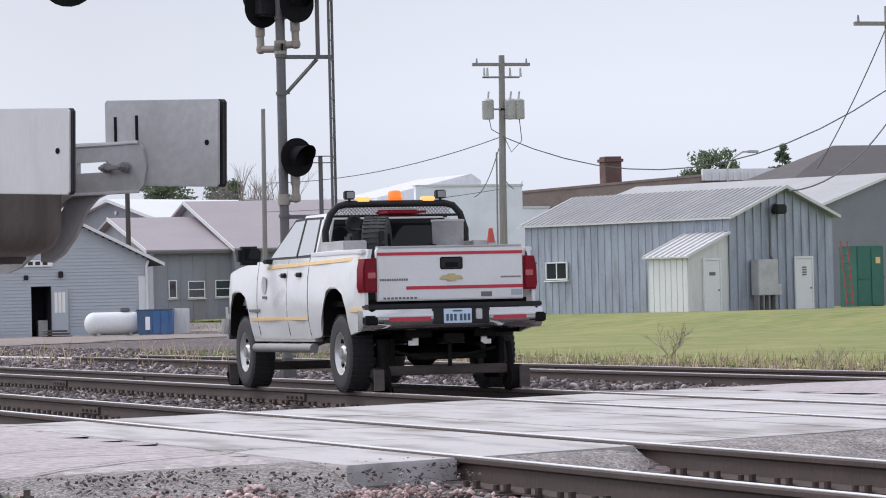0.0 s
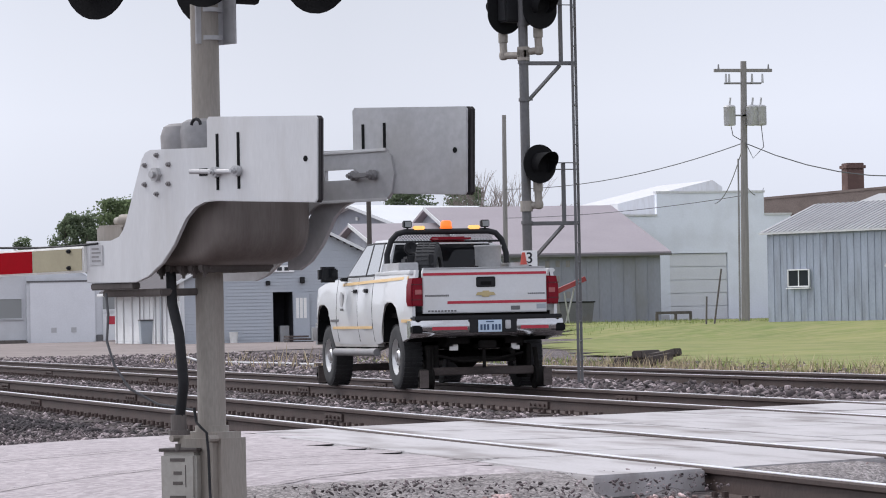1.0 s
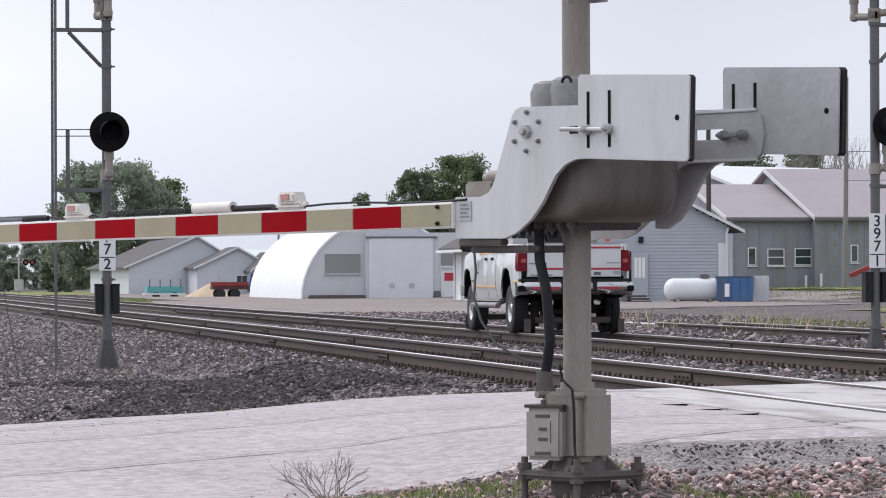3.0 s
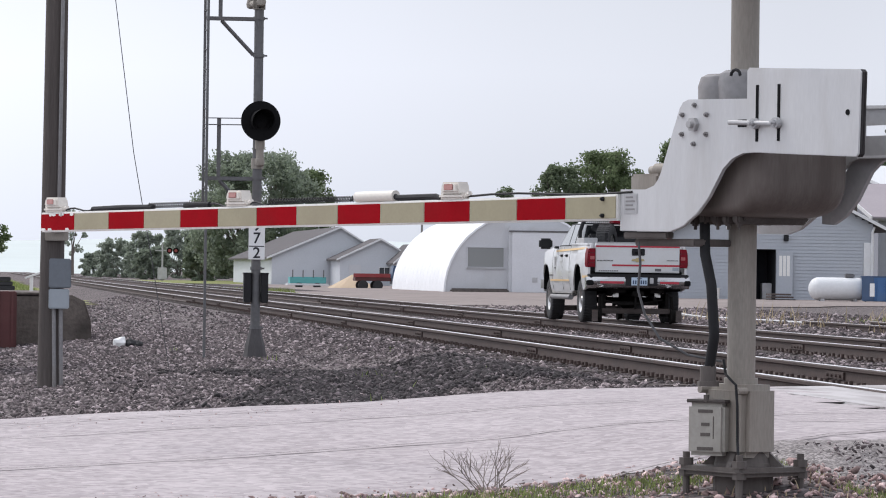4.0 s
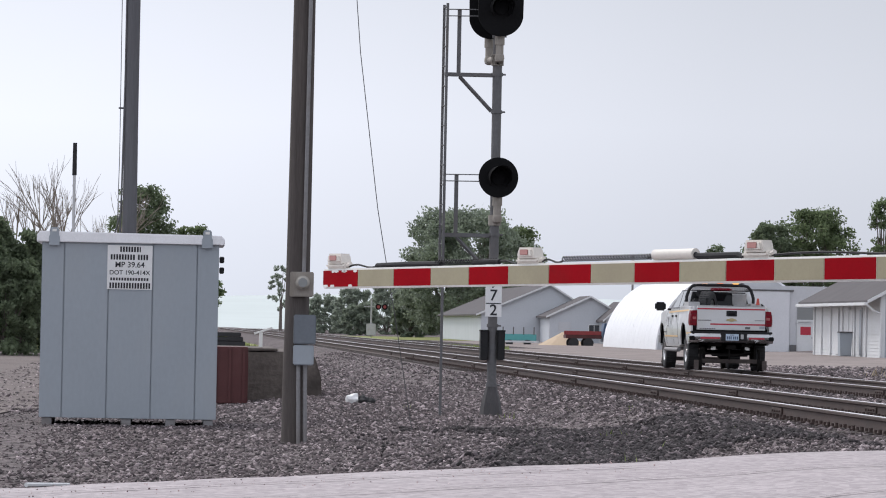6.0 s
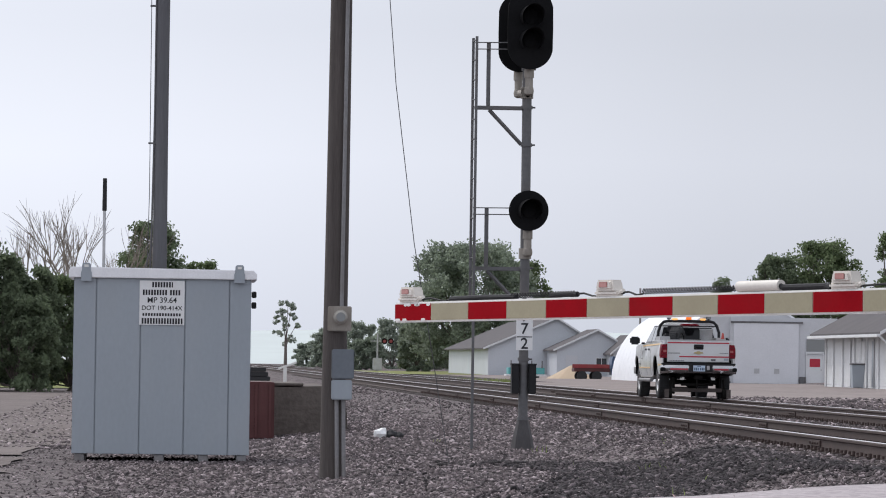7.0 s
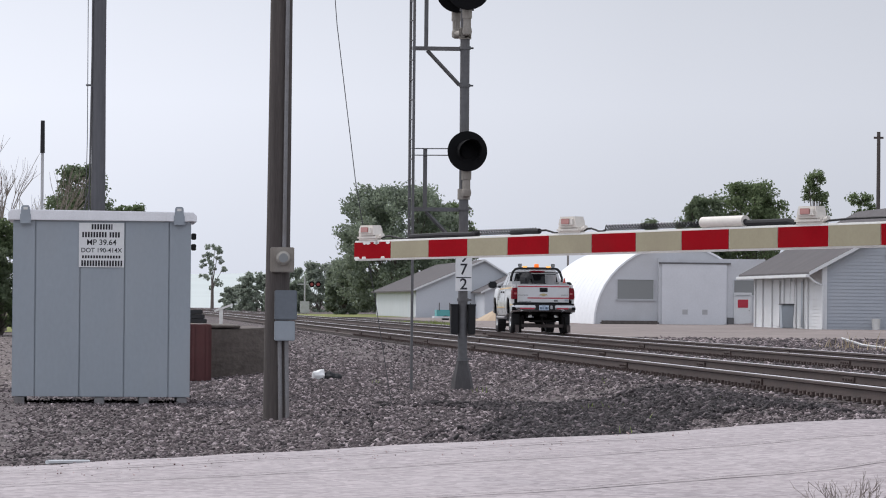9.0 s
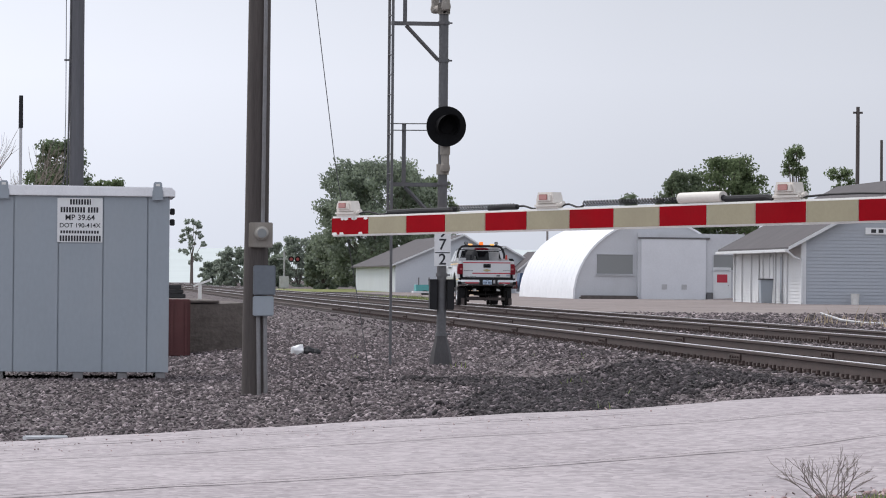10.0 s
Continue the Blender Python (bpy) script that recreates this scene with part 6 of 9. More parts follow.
        prism(bm, [(s * 0.805, 1.04), (s * 0.975, 1.04), (s * 0.99, 1.10), (s * 0.985, 1.28), (s * 0.962, 1.39), (s * 0.805, 1.395)], -0.03, 0.12, "xz", 0.02)
        for v in bm.verts:
            v.co.x -= s * (0.03 if v.co.y < 0 else 0.0) * (1 if abs(v.co.x) > 0.88 else 0)
        tl = part("tail_lamp", bm, "tail_red", t, "deep red tail lamp", smooth=True)
        bm = bmesh.new()
        box(bm, (s * 0.865 - 0.042, -0.036, 1.185), (s * 0.865 + 0.042, -0.029, 1.245), 0.003)
        part("reverse_lens", bm, "tail_pale", tl, "paler middle lens")
        for z_ in (1.12, 1.31):
            part("lamp_bar", boxed((s * 0.885 - 0.07, -0.034, z_ - 0.006), (s * 0.885 + 0.07, -0.028, z_ + 0.006), 0.002), "tail_dark", tl, "dark bar in the lamp")
        bm = bmesh.new()
        xr = s * 0.40
        box(bm, (xr - 0.055, 0.05, 0.48), (xr + 0.055, 0.075, 0.60), 0.004)
        part("tag", bm, "arm_white", t, "small pale tag under the bumper")
    # cab
    bm = bmesh.new()
    lo = [(-0.86, 1.62), (0.86, 1.62), (0.86, 3.66), (-0.86, 3.66)]
    hi_ = [(-0.70, 1.74), (0.70, 1.74), (0.68, 2.92), (-0.68, 2.92)]
    vs = [bm.verts.new((x, y, 1.43)) for x, y in lo] + [bm.verts.new((x, y, 1.925)) for x, y in hi_]
    for q in ((3, 2, 1, 0), (4, 5, 6, 7), (0, 1, 5, 4), (1, 2, 6, 5), (2, 3, 7, 6), (3, 0, 4, 7)):
        bm.faces.new([vs[i] for i in q])
    bmesh.ops.bevel(bm, geom=list(bm.edges), offset=0.07, segments=4, affect="EDGES", clamp_overlap=True)
    cab_ = part("cab", bm, "truck_white", t, "white cab with rounded roof", smooth=True)

    def on_cab(s, y0, z, extra=0.004):
        f_ = (z - 1.43) / 0.495
        return s * (0.86 - 0.16 * f_ + extra)
    for s in (-1, 1):
        for quad in ([(2.43, 1.445), (3.53, 1.445), (2.89, 1.885), (2.47, 1.89)], [(1.75, 1.45), (2.405, 1.445), (2.45, 1.89), (1.89, 1.885)]):
            bm = bmesh.new()
            a_ = [bm.verts.new((on_cab(s, y, z, 0.004), y, z)) for y, z in quad]
            b_ = [bm.verts.new((on_cab(s, y, z, -0.02), y, z)) for y, z in quad]
            bm.faces.new(a_)
            bm.faces.new(b_[::-1])
            for k in range(4):
                bm.faces.new((a_[k], b_[k], b_[(k + 1) % 4], a_[(k + 1) % 4]))
            part("window_seal", bm, "black", cab_, "black rubber window seal")
        for nm, quad in (("front_window", [(2.46, 1.47), (3.45, 1.47), (2.86, 1.855), (2.50, 1.865)]), ("rear_window", [(1.80, 1.48), (2.38, 1.47), (2.42, 1.865), (1.92, 1.86)])):
            bm = bmesh.new()
            a_ = [bm.verts.new((on_cab(s, y, z, 0.008), y, z)) for y, z in quad]
            b_ = [bm.verts.new((on_cab(s, y, z, -0.02), y, z)) for y, z in quad]
            bm.faces.new(a_)
            bm.faces.new(b_[::-1])
            for k in range(4):
                bm.faces.new((a_[k], b_[k], b_[(k + 1) % 4], a_[(k + 1) % 4]))
            part(nm, bm, "side_glass", cab_, "tinted side window reflecting sky")
    for nm, pts in (("back_glass", [(-0.72, 1.645, 1.50), (0.72, 1.645, 1.50), (0.63, 1.722, 1.85), (-0.63, 1.722, 1.85)]), ("windshield", [(-0.78, 3.61, 1.49), (0.78, 3.61, 1.49), (0.62, 3.02, 1.88), (-0.62, 3.02, 1.88)])):
        bm = bmesh.new()
        d = -0.018 if nm == "back_glass" else 0.02
        a_ = [bm.verts.new((x, y + d, z)) for x, y, z in pts]
        b_ = [bm.verts.new((x, y - d, z)) for x, y, z in pts]
        bm.faces.new(a_)
        bm.faces.new(b_[::-1])
        for k in range(4):
            bm.faces.new((a_[k], b_[k], b_[(k + 1) % 4], a_[(k + 1) % 4]))
        part(nm, bm, "truck_glass", cab_, "dark glass")
    bm = bmesh.new()
    box(bm, (-0.24, 1.40, 1.875), (0.24, 1.46, 1.94), 0.02)
    part("stop_lamp", bm, "tail_red", cab_, "red high stop lamp")
    bm = bmesh.new()
    prism(bm, [(3.6, 0.9), (5.15, 0.9), (5.2, 1.2), (4.9, 1.33), (4.2, 1.42), (3.6, 1.46)], -0.82, 0.82, "yz", 0.04)
    part("hood", bm, "truck_white", t, "white hood", smooth=True)
    part("lower_cab", boxed((-0.86, 1.61, 0.58), (0.86, 3.62, 1.43), 0.02), "truck_dirty", t)
    bm = bmesh.new()
    box(bm, (-0.95, 5.15, 0.55), (0.95, 5.38, 0.85), 0.06)
    part("front_bumper", bm, "chrome", t, smooth=True)
    part("grille", boxed((-0.72, 5.16, 0.86), (0.72, 5.24, 1.2), 0.03), "black", t)
    for s in (-1, 1):
        part("bed_rail", boxed((s * 0.90 - 0.05, 0.05, 1.44), (s * 0.90 + 0.035, 1.58, 1.488), 0.01), "truck_white", t, "white bed rail")
        part("inner_side", boxed((s * 0.85 - 0.01, 0.06, 1.15), (s * 0.85 + 0.01, 1.56, 1.44)), "truck_white", t)
    # bed
    part("bed_floor", boxed((-0.86, 0.06, 0.90), (0.86, 1.6, 0.96)), "under", t)
    part("bed_front", boxed((-0.86, 1.54, 0.9), (0.86, 1.605, 1.46), 0.01), "truck_white", t)
    bm = bmesh.new()
    outline = [(-0.80, 0.945), (0.80, 0.945), (0.80, 1.475), (0.785, 1.50), (-0.785, 1.50), (-0.80, 1.475)]
    prism(bm, outline, -0.02, 0.07, "xz", 0.012)
    tg = part("tailgate", bm, "truck_white", t, "white tailgate with red stripes", smooth=True)
    part("top_cap", boxed((-0.79, -0.025, 1.497), (0.79, 0.075, 1.515), 0.006), "galv", tg, "grey tailgate top cap")
    part("red_stripe", boxed((-0.798, -0.0245, 1.418), (0.798, -0.0205, 1.450)), "tape_red", tg, "red reflective stripe")
    part("red_stripe", boxed((-0.49, -0.0245, 1.062), (0.798, -0.0205, 1.096)), "tape_red", tg, "red reflective stripe")
    bm = bmesh.new()
    box(bm, (-0.115, -0.032, 1.265), (0.135, -0.012, 1.395), 0.02)
    hn = part("gate_handle", bm, "black", tg, "black tailgate handle", smooth=True)
    part("handle_recess", boxed((-0.06, -0.036, 1.29), (0.08, -0.031, 1.335), 0.004), "matte_black", hn)
    bm = bmesh.new()
    prism(bm, [(-0.125, 1.165), (-0.045, 1.165), (-0.035, 1.143), (0.045, 1.143), (0.055, 1.165), (0.135, 1.165), (0.11, 1.20), (0.055, 1.20), (0.045, 1.22), (-0.03, 1.22), (-0.04, 1.20), (-0.10, 1.20)], -0.034, -0.019, "xz", 0.004)
    part("badge", bm, "gold", tg, "gold maker's badge")
    bm = bmesh.new()
    for k in range(9):
        x = -0.74 + k * 0.042
        box(bm, (x, -0.0235, 0.965), (x + 0.028, -0.0205, 0.985))
    for k in range(12):
        x = -0.775 + k * 0.026
        box(bm, (x, -0.0235, 1.155), (x + 0.018, -0.0205, 1.178))
    for k in range(9):
        x = 0.555 + k * 0.025
        box(bm, (x, -0.0235, 1.168), (x + 0.018, -0.0205, 1.185))
    box(bm, (0.33, -0.0235, 0.975), (0.45, -0.0205, 1.025))
    part("print_bars", bm, "sig_grey", tg)
    part("flag_sticker", boxed((0.665, -0.0235, 0.985), (0.785, -0.0205, 1.045)), "hut", tg, "small grey-blue flag sticker")
    # rear bumper
    bm = bmesh.new()
    prof = [(0.10, 0.645), (-0.13, 0.645), (-0.175, 0.68), (-0.20, 0.73), (-0.207, 0.78), (-0.20, 0.83), (-0.18, 0.858), (0.10, 0.858)]
    xs_ = [-0.985, -0.94, -0.86, -0.5, 0.0, 0.5, 0.86, 0.94, 0.985]
    rows_ = [[bm.verts.new((x, y + (0.0 if abs(x) < 0.87 or y > 0 else (abs(x) - 0.86) * 0.9), z)) for y, z in prof] for x in xs_]
    for ra, rb in zip(rows_, rows_[1:]):
        for k in range(len(prof)):
            bm.faces.new((ra[k], ra[(k + 1) % 8], rb[(k + 1) % 8], rb[k]))
    bm.faces.new(rows_[0][::-1])
    bm.faces.new(rows_[-1])
    bmesh.ops.recalc_face_normals(bm, faces=bm.faces)
    bp_ = part("rear_bumper", bm, "bumper_chrome", t, "chrome rear step bumper", smooth=True)
    part("step_pad", boxed((-0.95, -0.175, 0.862), (0.95, 0.10, 0.915), 0.012), "black", bp_, "black step pad")
    part("middle_step", boxed((-0.27, -0.21, 0.70), (0.36, -0.16, 0.868), 0.012), "black", bp_, "black middle step")
    for s in (-1, 1):
        part("corner_step", boxed((s * 0.885 - 0.10, -0.20, 0.70), (s * 0.885 + 0.10, -0.05, 0.80), 0.015), "matte_black", bp_, "dark corner step")
        xa, xb = (-0.74, -0.29) if s < 0 else (0.40, 0.76)
        part("bumper_stripe", boxed((xa, -0.2105, 0.738), (xb, -0.2, 0.778)), "tape_red", bp_, "red bumper stripe")
    pl = part("licence_plate", boxed((-0.15, -0.216, 0.705), (0.155, -0.209, 0.855), 0.002), "plate_blue", bp_, "pale blue licence plate with dark bars")
    bm = bmesh.new()
    for k in range(6):
        x = -0.125 + k * 0.043 + (0.02 if k > 2 else 0)
        box(bm, (x, -0.2195, 0.73), (x + 0.027, -0.2165, 0.80))
    box(bm, (-0.05, -0.2195, 0.825), (0.05, -0.2165, 0.84))
    part("plate_bars", bm, "navy", pl)
    part("plug_socket", boxed((0.20, -0.225, 0.74), (0.27, -0.20, 0.85), 0.008), "galv", bp_, "grey trailer socket")
    # headache rack
    rk = new("headache_rack")
    rk.parent = t
    rk["label"] = "black steel cab rack with mesh and beacons"
    bm = bmesh.new()
    path = [(-0.80, 1.50, 1.48), (-0.80, 1.50, 1.72), (-0.74, 1.50, 1.90), (-0.66, 1.50, 1.985), (-0.56, 1.50, 2.01), (0.56, 1.50, 2.01), (0.66, 1.50, 1.985), (0.74, 1.50, 1.90), (0.80, 1.50, 1.72), (0.80, 1.50, 1.48)]
    pipe(bm, path, 0.038, 12)
    pipe(bm, [(-0.72, 1.50, 1.88), (0.72, 1.50, 1.88)], 0.014, 8)
    part("rack_frame", bm, "black", rk, "black tube frame", smooth=True)
    bm = bmesh.new()
    for k in range(34):
        x = -0.68 + k * 0.04
        for d in (-1, 1):
            x2 = x + d * 0.10
            if abs(x2) < 0.70:
                tube(bm, (x, 1.50, 1.885), (x2, 1.50, 1.985), 0.006, seg=4)
    part("mesh", bm, "galv", rk, "pale expanded mesh strip")
    for x, z in ((-0.52, 2.10), (0.52, 2.10)):
        bm = bmesh.new()
        tube(bm, (x, 1.50, 2.03), (x, 1.50, 2.07), 0.015, seg=6)
        box(bm, (x - 0.055, 1.46, 2.06), (x + 0.055, 1.56, 2.155), 0.012)
        wl_ = part("work_lamp", bm, "black", rk, "black square work lamp")
        part("lamp_glass", boxed((x - 0.042, 1.452, 2.073), (x + 0.042, 1.458, 2.142)), "win_grey", wl_)
    bm = bmesh.new()
    box(bm, (-0.075, 1.46, 2.045), (0.075, 1.56, 2.075), 0.008)
    lathe(bm, [(0.075, 2.07), (0.072, 2.13), (0.055, 2.15), (0.01, 2.153)], Matrix.Translation((0, 1.51, 0)), 18)
    part("beacon", bm, "amber_lit", rk, "glowing orange roof beacon", smooth=True)
    for x in (-0.37, 0.37):
        bm = bmesh.new()
        box(bm, (x - 0.075, 1.45, 2.035), (x + 0.075, 1.53, 2.085), 0.012)
        part("side_beacon", bm, "amber_warm", rk, "glowing amber side beacon")
    bm = bmesh.new()
    lathe(bm, [(0.02, 0), (0.085, 0.005), (0.09, 0.05), (0.075, 0.06), (0.05, 0.05), (0.01, 0.045)], Matrix.Translation((-0.50, 1.46, 1.80)) @ Matrix.Rotation(radians(90), 4, "X"), 20)
    part("round_lamp", bm, "black", rk, "round black lamp", smooth=True)
    # hi-rail gear
    for yb_, tag in ((0.10, "rear"), (5.45, "front")):
        hr = new("rail_gear")
        hr.parent = t
        hr["label"] = "grimy steel rail-guide axle with small flanged wheels"
        part("beam", boxed((-0.66, yb_ + 0.02, 0.17), (0.66, yb_ + 0.12, 0.27), 0.012), "tie", hr, "dirty steel cross beam")
        for s in (-1, 1):
            part("swing_arm", boxed((s * 0.60 - 0.03, yb_ + 0.04, 0.12), (s * 0.60 + 0.03, yb_ + (0.5 if tag == "rear" else -0.5) + 0.04, 0.55) if tag == "rear" else (s * 0.60 + 0.03, yb_ + 0.14, 0.62), 0.01), "under", hr)
            bm = bmesh.new()
            m_ = Matrix.Translation((s * 0.74, yb_ + 0.06, 0.13)) @ Matrix.Rotation(radians(90 * s), 4, "Y")
            lathe(bm, [(0.04, -0.09), (0.15, -0.08), (0.15, -0.06), (0.128, -0.055), (0.125, 0.07), (0.05, 0.08), (0.03, 0.10)], m_, 24)
            part("guide_wheel", bm, "under", hr, "small flanged rail wheel", smooth=True)
            part("scraper", boxed((s * 0.80 - 0.055, yb_ - 0.11, 0.02), (s * 0.80 + 0.055, yb_ - 0.085, 0.24), 0.004), "tie", hr, "flat steel rail scraper")
            bm = bmesh.new()
            tube(bm, (s * 0.70, yb_ + 0.02, 0.24), (s * 0.68, yb_ + 0.06, 0.50), 0.03, seg=10)
            part("lock_pin", bm, "under", hr)
    # hoses, springs and brackets under the tail
    bm = bmesh.new()
    for s in (-1, 1):
        box(bm, (s * 0.55 - 0.035, 0.35, 0.36), (s * 0.55 + 0.035, 1.7, 0.43), 0.008)
        tube(bm, (s * 0.50, 0.9, 0.36), (s * 0.42, 0.7, 0.62), 0.03, seg=8)
    pipe(bm, [(-0.6, 0.05, 0.42), (-0.3, 0.02, 0.34), (0.1, 0.02, 0.36), (0.5, 0.05, 0.44)], 0.016, 6)
    pipe(bm, [(0.30, 0.3, 0.50), (0.34, 0.05, 0.47), (0.34, -0.03, 0.45)], 0.032, 10)
    box(bm, (-0.42, 0.10, 0.33), (0.42, 0.18, 0.40), 0.01)
    part("tail_gear", bm, "under", t, "grimy springs, hoses and brackets")
    # underside
    bm = bmesh.new()
    for s in (-1, 1):
        box(bm, (s * 0.45 - 0.05, 0.05, 0.52), (s * 0.45 + 0.05, 5.1, 0.66), 0.01)
    box(bm, (-0.5, 0.0, 0.56), (0.5, 0.12, 0.66), 0.01)
    part("chassis", bm, "under", t, "dark chassis rails")
    bm = bmesh.new()
    tube(bm, (-0.80, WHEEL_Y[0], 0.42), (0.80, WHEEL_Y[0], 0.42), 0.06, seg=12)
    lathe(bm, [(0.05, -0.2), (0.16, -0.1), (0.18, 0), (0.16, 0.1), (0.05, 0.2)], Matrix.Translation((0, WHEEL_Y[0], 0.42)), 16)
    part("rear_axle", bm, "under", t, "dark rear axle", smooth=True)
    bm = bmesh.new()
    box(bm, (-0.10, -0.08, 0.50), (0.12, 0.3, 0.60), 0.012)
    box(bm, (-0.22, 0.0, 0.56), (0.26, 0.08, 0.64), 0.01)
    tube(bm, (-0.03, -0.02, 0.26), (-0.03, -0.02, 0.52), 0.022, seg=8)
    part("hitch", bm, "under", t, "steel tow hitch with ball mount")
    # Added near-black sheet, no truck part: stands in for shade under the body.
    part("underbody_shade_pan", boxed((-0.5, 0.5, 0.5), (0.5, 4.9, 0.56), 0.02), "under", t)
    # load in the bed
    sp = truck_wheel(t, -1, 0)
    sp.name, sp["label"] = "spare_wheel", "knobbly spare tyre standing in the bed"
    sp.matrix_basis = pose(-0.36, 1.35, 1.45, 0, 0, -24)
    bm = bmesh.new()
    lathe(bm, [(0.14, 0.96), (0.155, 1.2), (0.172, 1.78), (0.18, 1.79), (0.18, 1.81), (0.162, 1.81), (0.15, 1.0)], Matrix.Translation((0.36, 1.10, 0)), 22)
    part("bucket", bm, "galv", t, "galvanised steel bucket", smooth=True)
    bm = bmesh.new()
    box(bm, (-0.86, 0.95, 1.40), (-0.60, 1.5, 1.60), 0.012)
    part("tool_box", bm, "galv", t, "pale metal side toolbox")
    bm = bmesh.new()
    box(bm, (0.60, 0.95, 1.40), (0.86, 1.5, 1.58), 0.012)
    part("tool_box", bm, "galv", t, "pale metal side toolbox")
    bm = bmesh.new()
    lathe(bm, [(0.045, 1.55), (0.038, 1.60), (0.022, 1.70), (0.015, 1.705)], Matrix.Translation((0.76, 0.85, 0)), 12)
    part("traffic_cone", bm, "cone", t, "orange-red traffic cone top", smooth=True)
    bm = bmesh.new()
    for k in range(5):
        tube(bm, (-0.35 + 0.1 * k, 0.7, 1.44 + 0.02 * k), (0.25 + 0.06 * k, 1.45, 1.52 + 0.02 * (k % 3)), 0.022, seg=8)
    part("bars", bm, "under", t, "dark steel bars and tools")
    bm = bmesh.new()
    box(bm, (-0.72, 1.15, 1.3), (-0.56, 1.4, 1.68), 0.03)
    box(bm, (-0.46, 0.95, 1.3), (-0.40, 1.0, 1.70), 0.008)
    part("machine", bm, "black", t, "dark machine housing")
    wheels = [(truck_wheel(t, s, y), s * 0.785, y) for s in (-1, 1) for y in WHEEL_Y]
    lengthen(t, 1.4, 0.30)
    return t, wheels


truck, truck_wheels = pickup()
# ---- buildings ----
def framed_window(parent, x, z, w, h, y=0.0, pane="win_dark", bars=(1, 0), frame_m="white", name="window"):
    """A window on a wall that faces -y: frame, sill and panes."""
    wd = new(name)
    wd.parent = parent
    wd.location = (x, y, z)
    f_ = 0.045
    bm = bmesh.new()
    box(bm, (-w / 2 - f_, -0.05, -h / 2 - f_), (-w / 2, 0.03, h / 2 + f_), 0.006)
    box(bm, (w / 2, -0.05, -h / 2 - f_), (w / 2 + f_, 0.03, h / 2 + f_), 0.006)
    box(bm, (-w / 2, -0.05, h / 2), (w / 2, 0.03, h / 2 + f_), 0.006)
    box(bm, (-w / 2, -0.05, -h / 2 - f_), (w / 2, 0.03, -h / 2), 0.006)
    for k in range(bars[0]):
        xx = -w / 2 + w * (k + 1) / (bars[0] + 1)
        box(bm, (xx - 0.02, -0.03, -h / 2), (xx + 0.02, 0.02, h / 2))
    for k in range(bars[1]):
        zz = -h / 2 + h * (k + 1) / (bars[1] + 1)
        box(bm, (-w / 2, -0.03, zz - 0.02), (w / 2, 0.02, zz + 0.02))
    part("window_frame", bm, frame_m, wd)
    part("pane", boxed((-w / 2, -0.012, -h / 2), (w / 2, 0.0, h / 2)), pane, wd, "dark window pane" if pane == "win_dark" else "grey covered pane")
    part("sill", boxed((-w / 2 - 0.1, -0.09, -h / 2 - 0.11), (w / 2 + 0.1, 0.0, -h / 2 - 0.07)), frame_m, wd)
    return wd


def plain_door(parent, x, z0, w, h, y=0.0, material="white_wall", name="door", label="pale metal door", knob=True):
    d = new(name)
    d.parent = parent
    d.location = (x, y, z0)
    d["label"] = label
    part("leaf", boxed((-w / 2, -0.05, 0), (w / 2, -0.005, h), 0.008), material, d)
    bm = bmesh.new()
    for sx in (-1, 1):
        box(bm, (sx * (w / 2 + 0.04) - 0.04, -0.07, 0), (sx * (w / 2 + 0.04) + 0.04, 0.0, h + 0.08), 0.005)
    box(bm, (-w / 2, -0.07, h), (w / 2, 0.0, h + 0.08), 0.005)
    part("door_frame", bm, material, d)
    if knob:
        part("knob", tubed((w / 2 - 0.09, -0.11, h * 0.47), (w / 2 - 0.09, -0.05, h * 0.47), 0.03, seg=8), "galv_dark", d)
    return d


def clapboards(parent, lo, hi, z0, z1, y, material, pitch=0.15, holes=(), name="siding", flip=False, label=""):
    """Lapped boards on a wall facing -y. lo(z), hi(z) give the ends; holes are (x0, x1, z0, z1)."""
    w_ = new(name)
    w_.parent = parent
    w_["label"] = label or "lapped siding"
    z = z0
    while z < z1:
        zt = min(z + pitch, z1)
        zm = (z + zt) / 2
        runs = [(lo(zm), hi(zm))]
        for hx0, hx1, hz0, hz1 in holes:
            if hz0 < zm < hz1:
                nxt = []
                for a_, b_ in runs:
                    if hx0 > a_:
                        nxt.append((a_, min(b_, hx0)))
                    if hx1 < b_:
                        nxt.append((max(a_, hx1), b_))
                runs = nxt
        for a_, b_ in runs:
            if b_ - a_ > 0.02:
                bm = bmesh.new()
                prism(bm, [(y - 0.028, z), (y + 0.02, z), (y + 0.02, zt), (y - 0.004, zt)], a_, b_, "yz")
                part("board", bm, material, w_)
        z = zt
    return w_


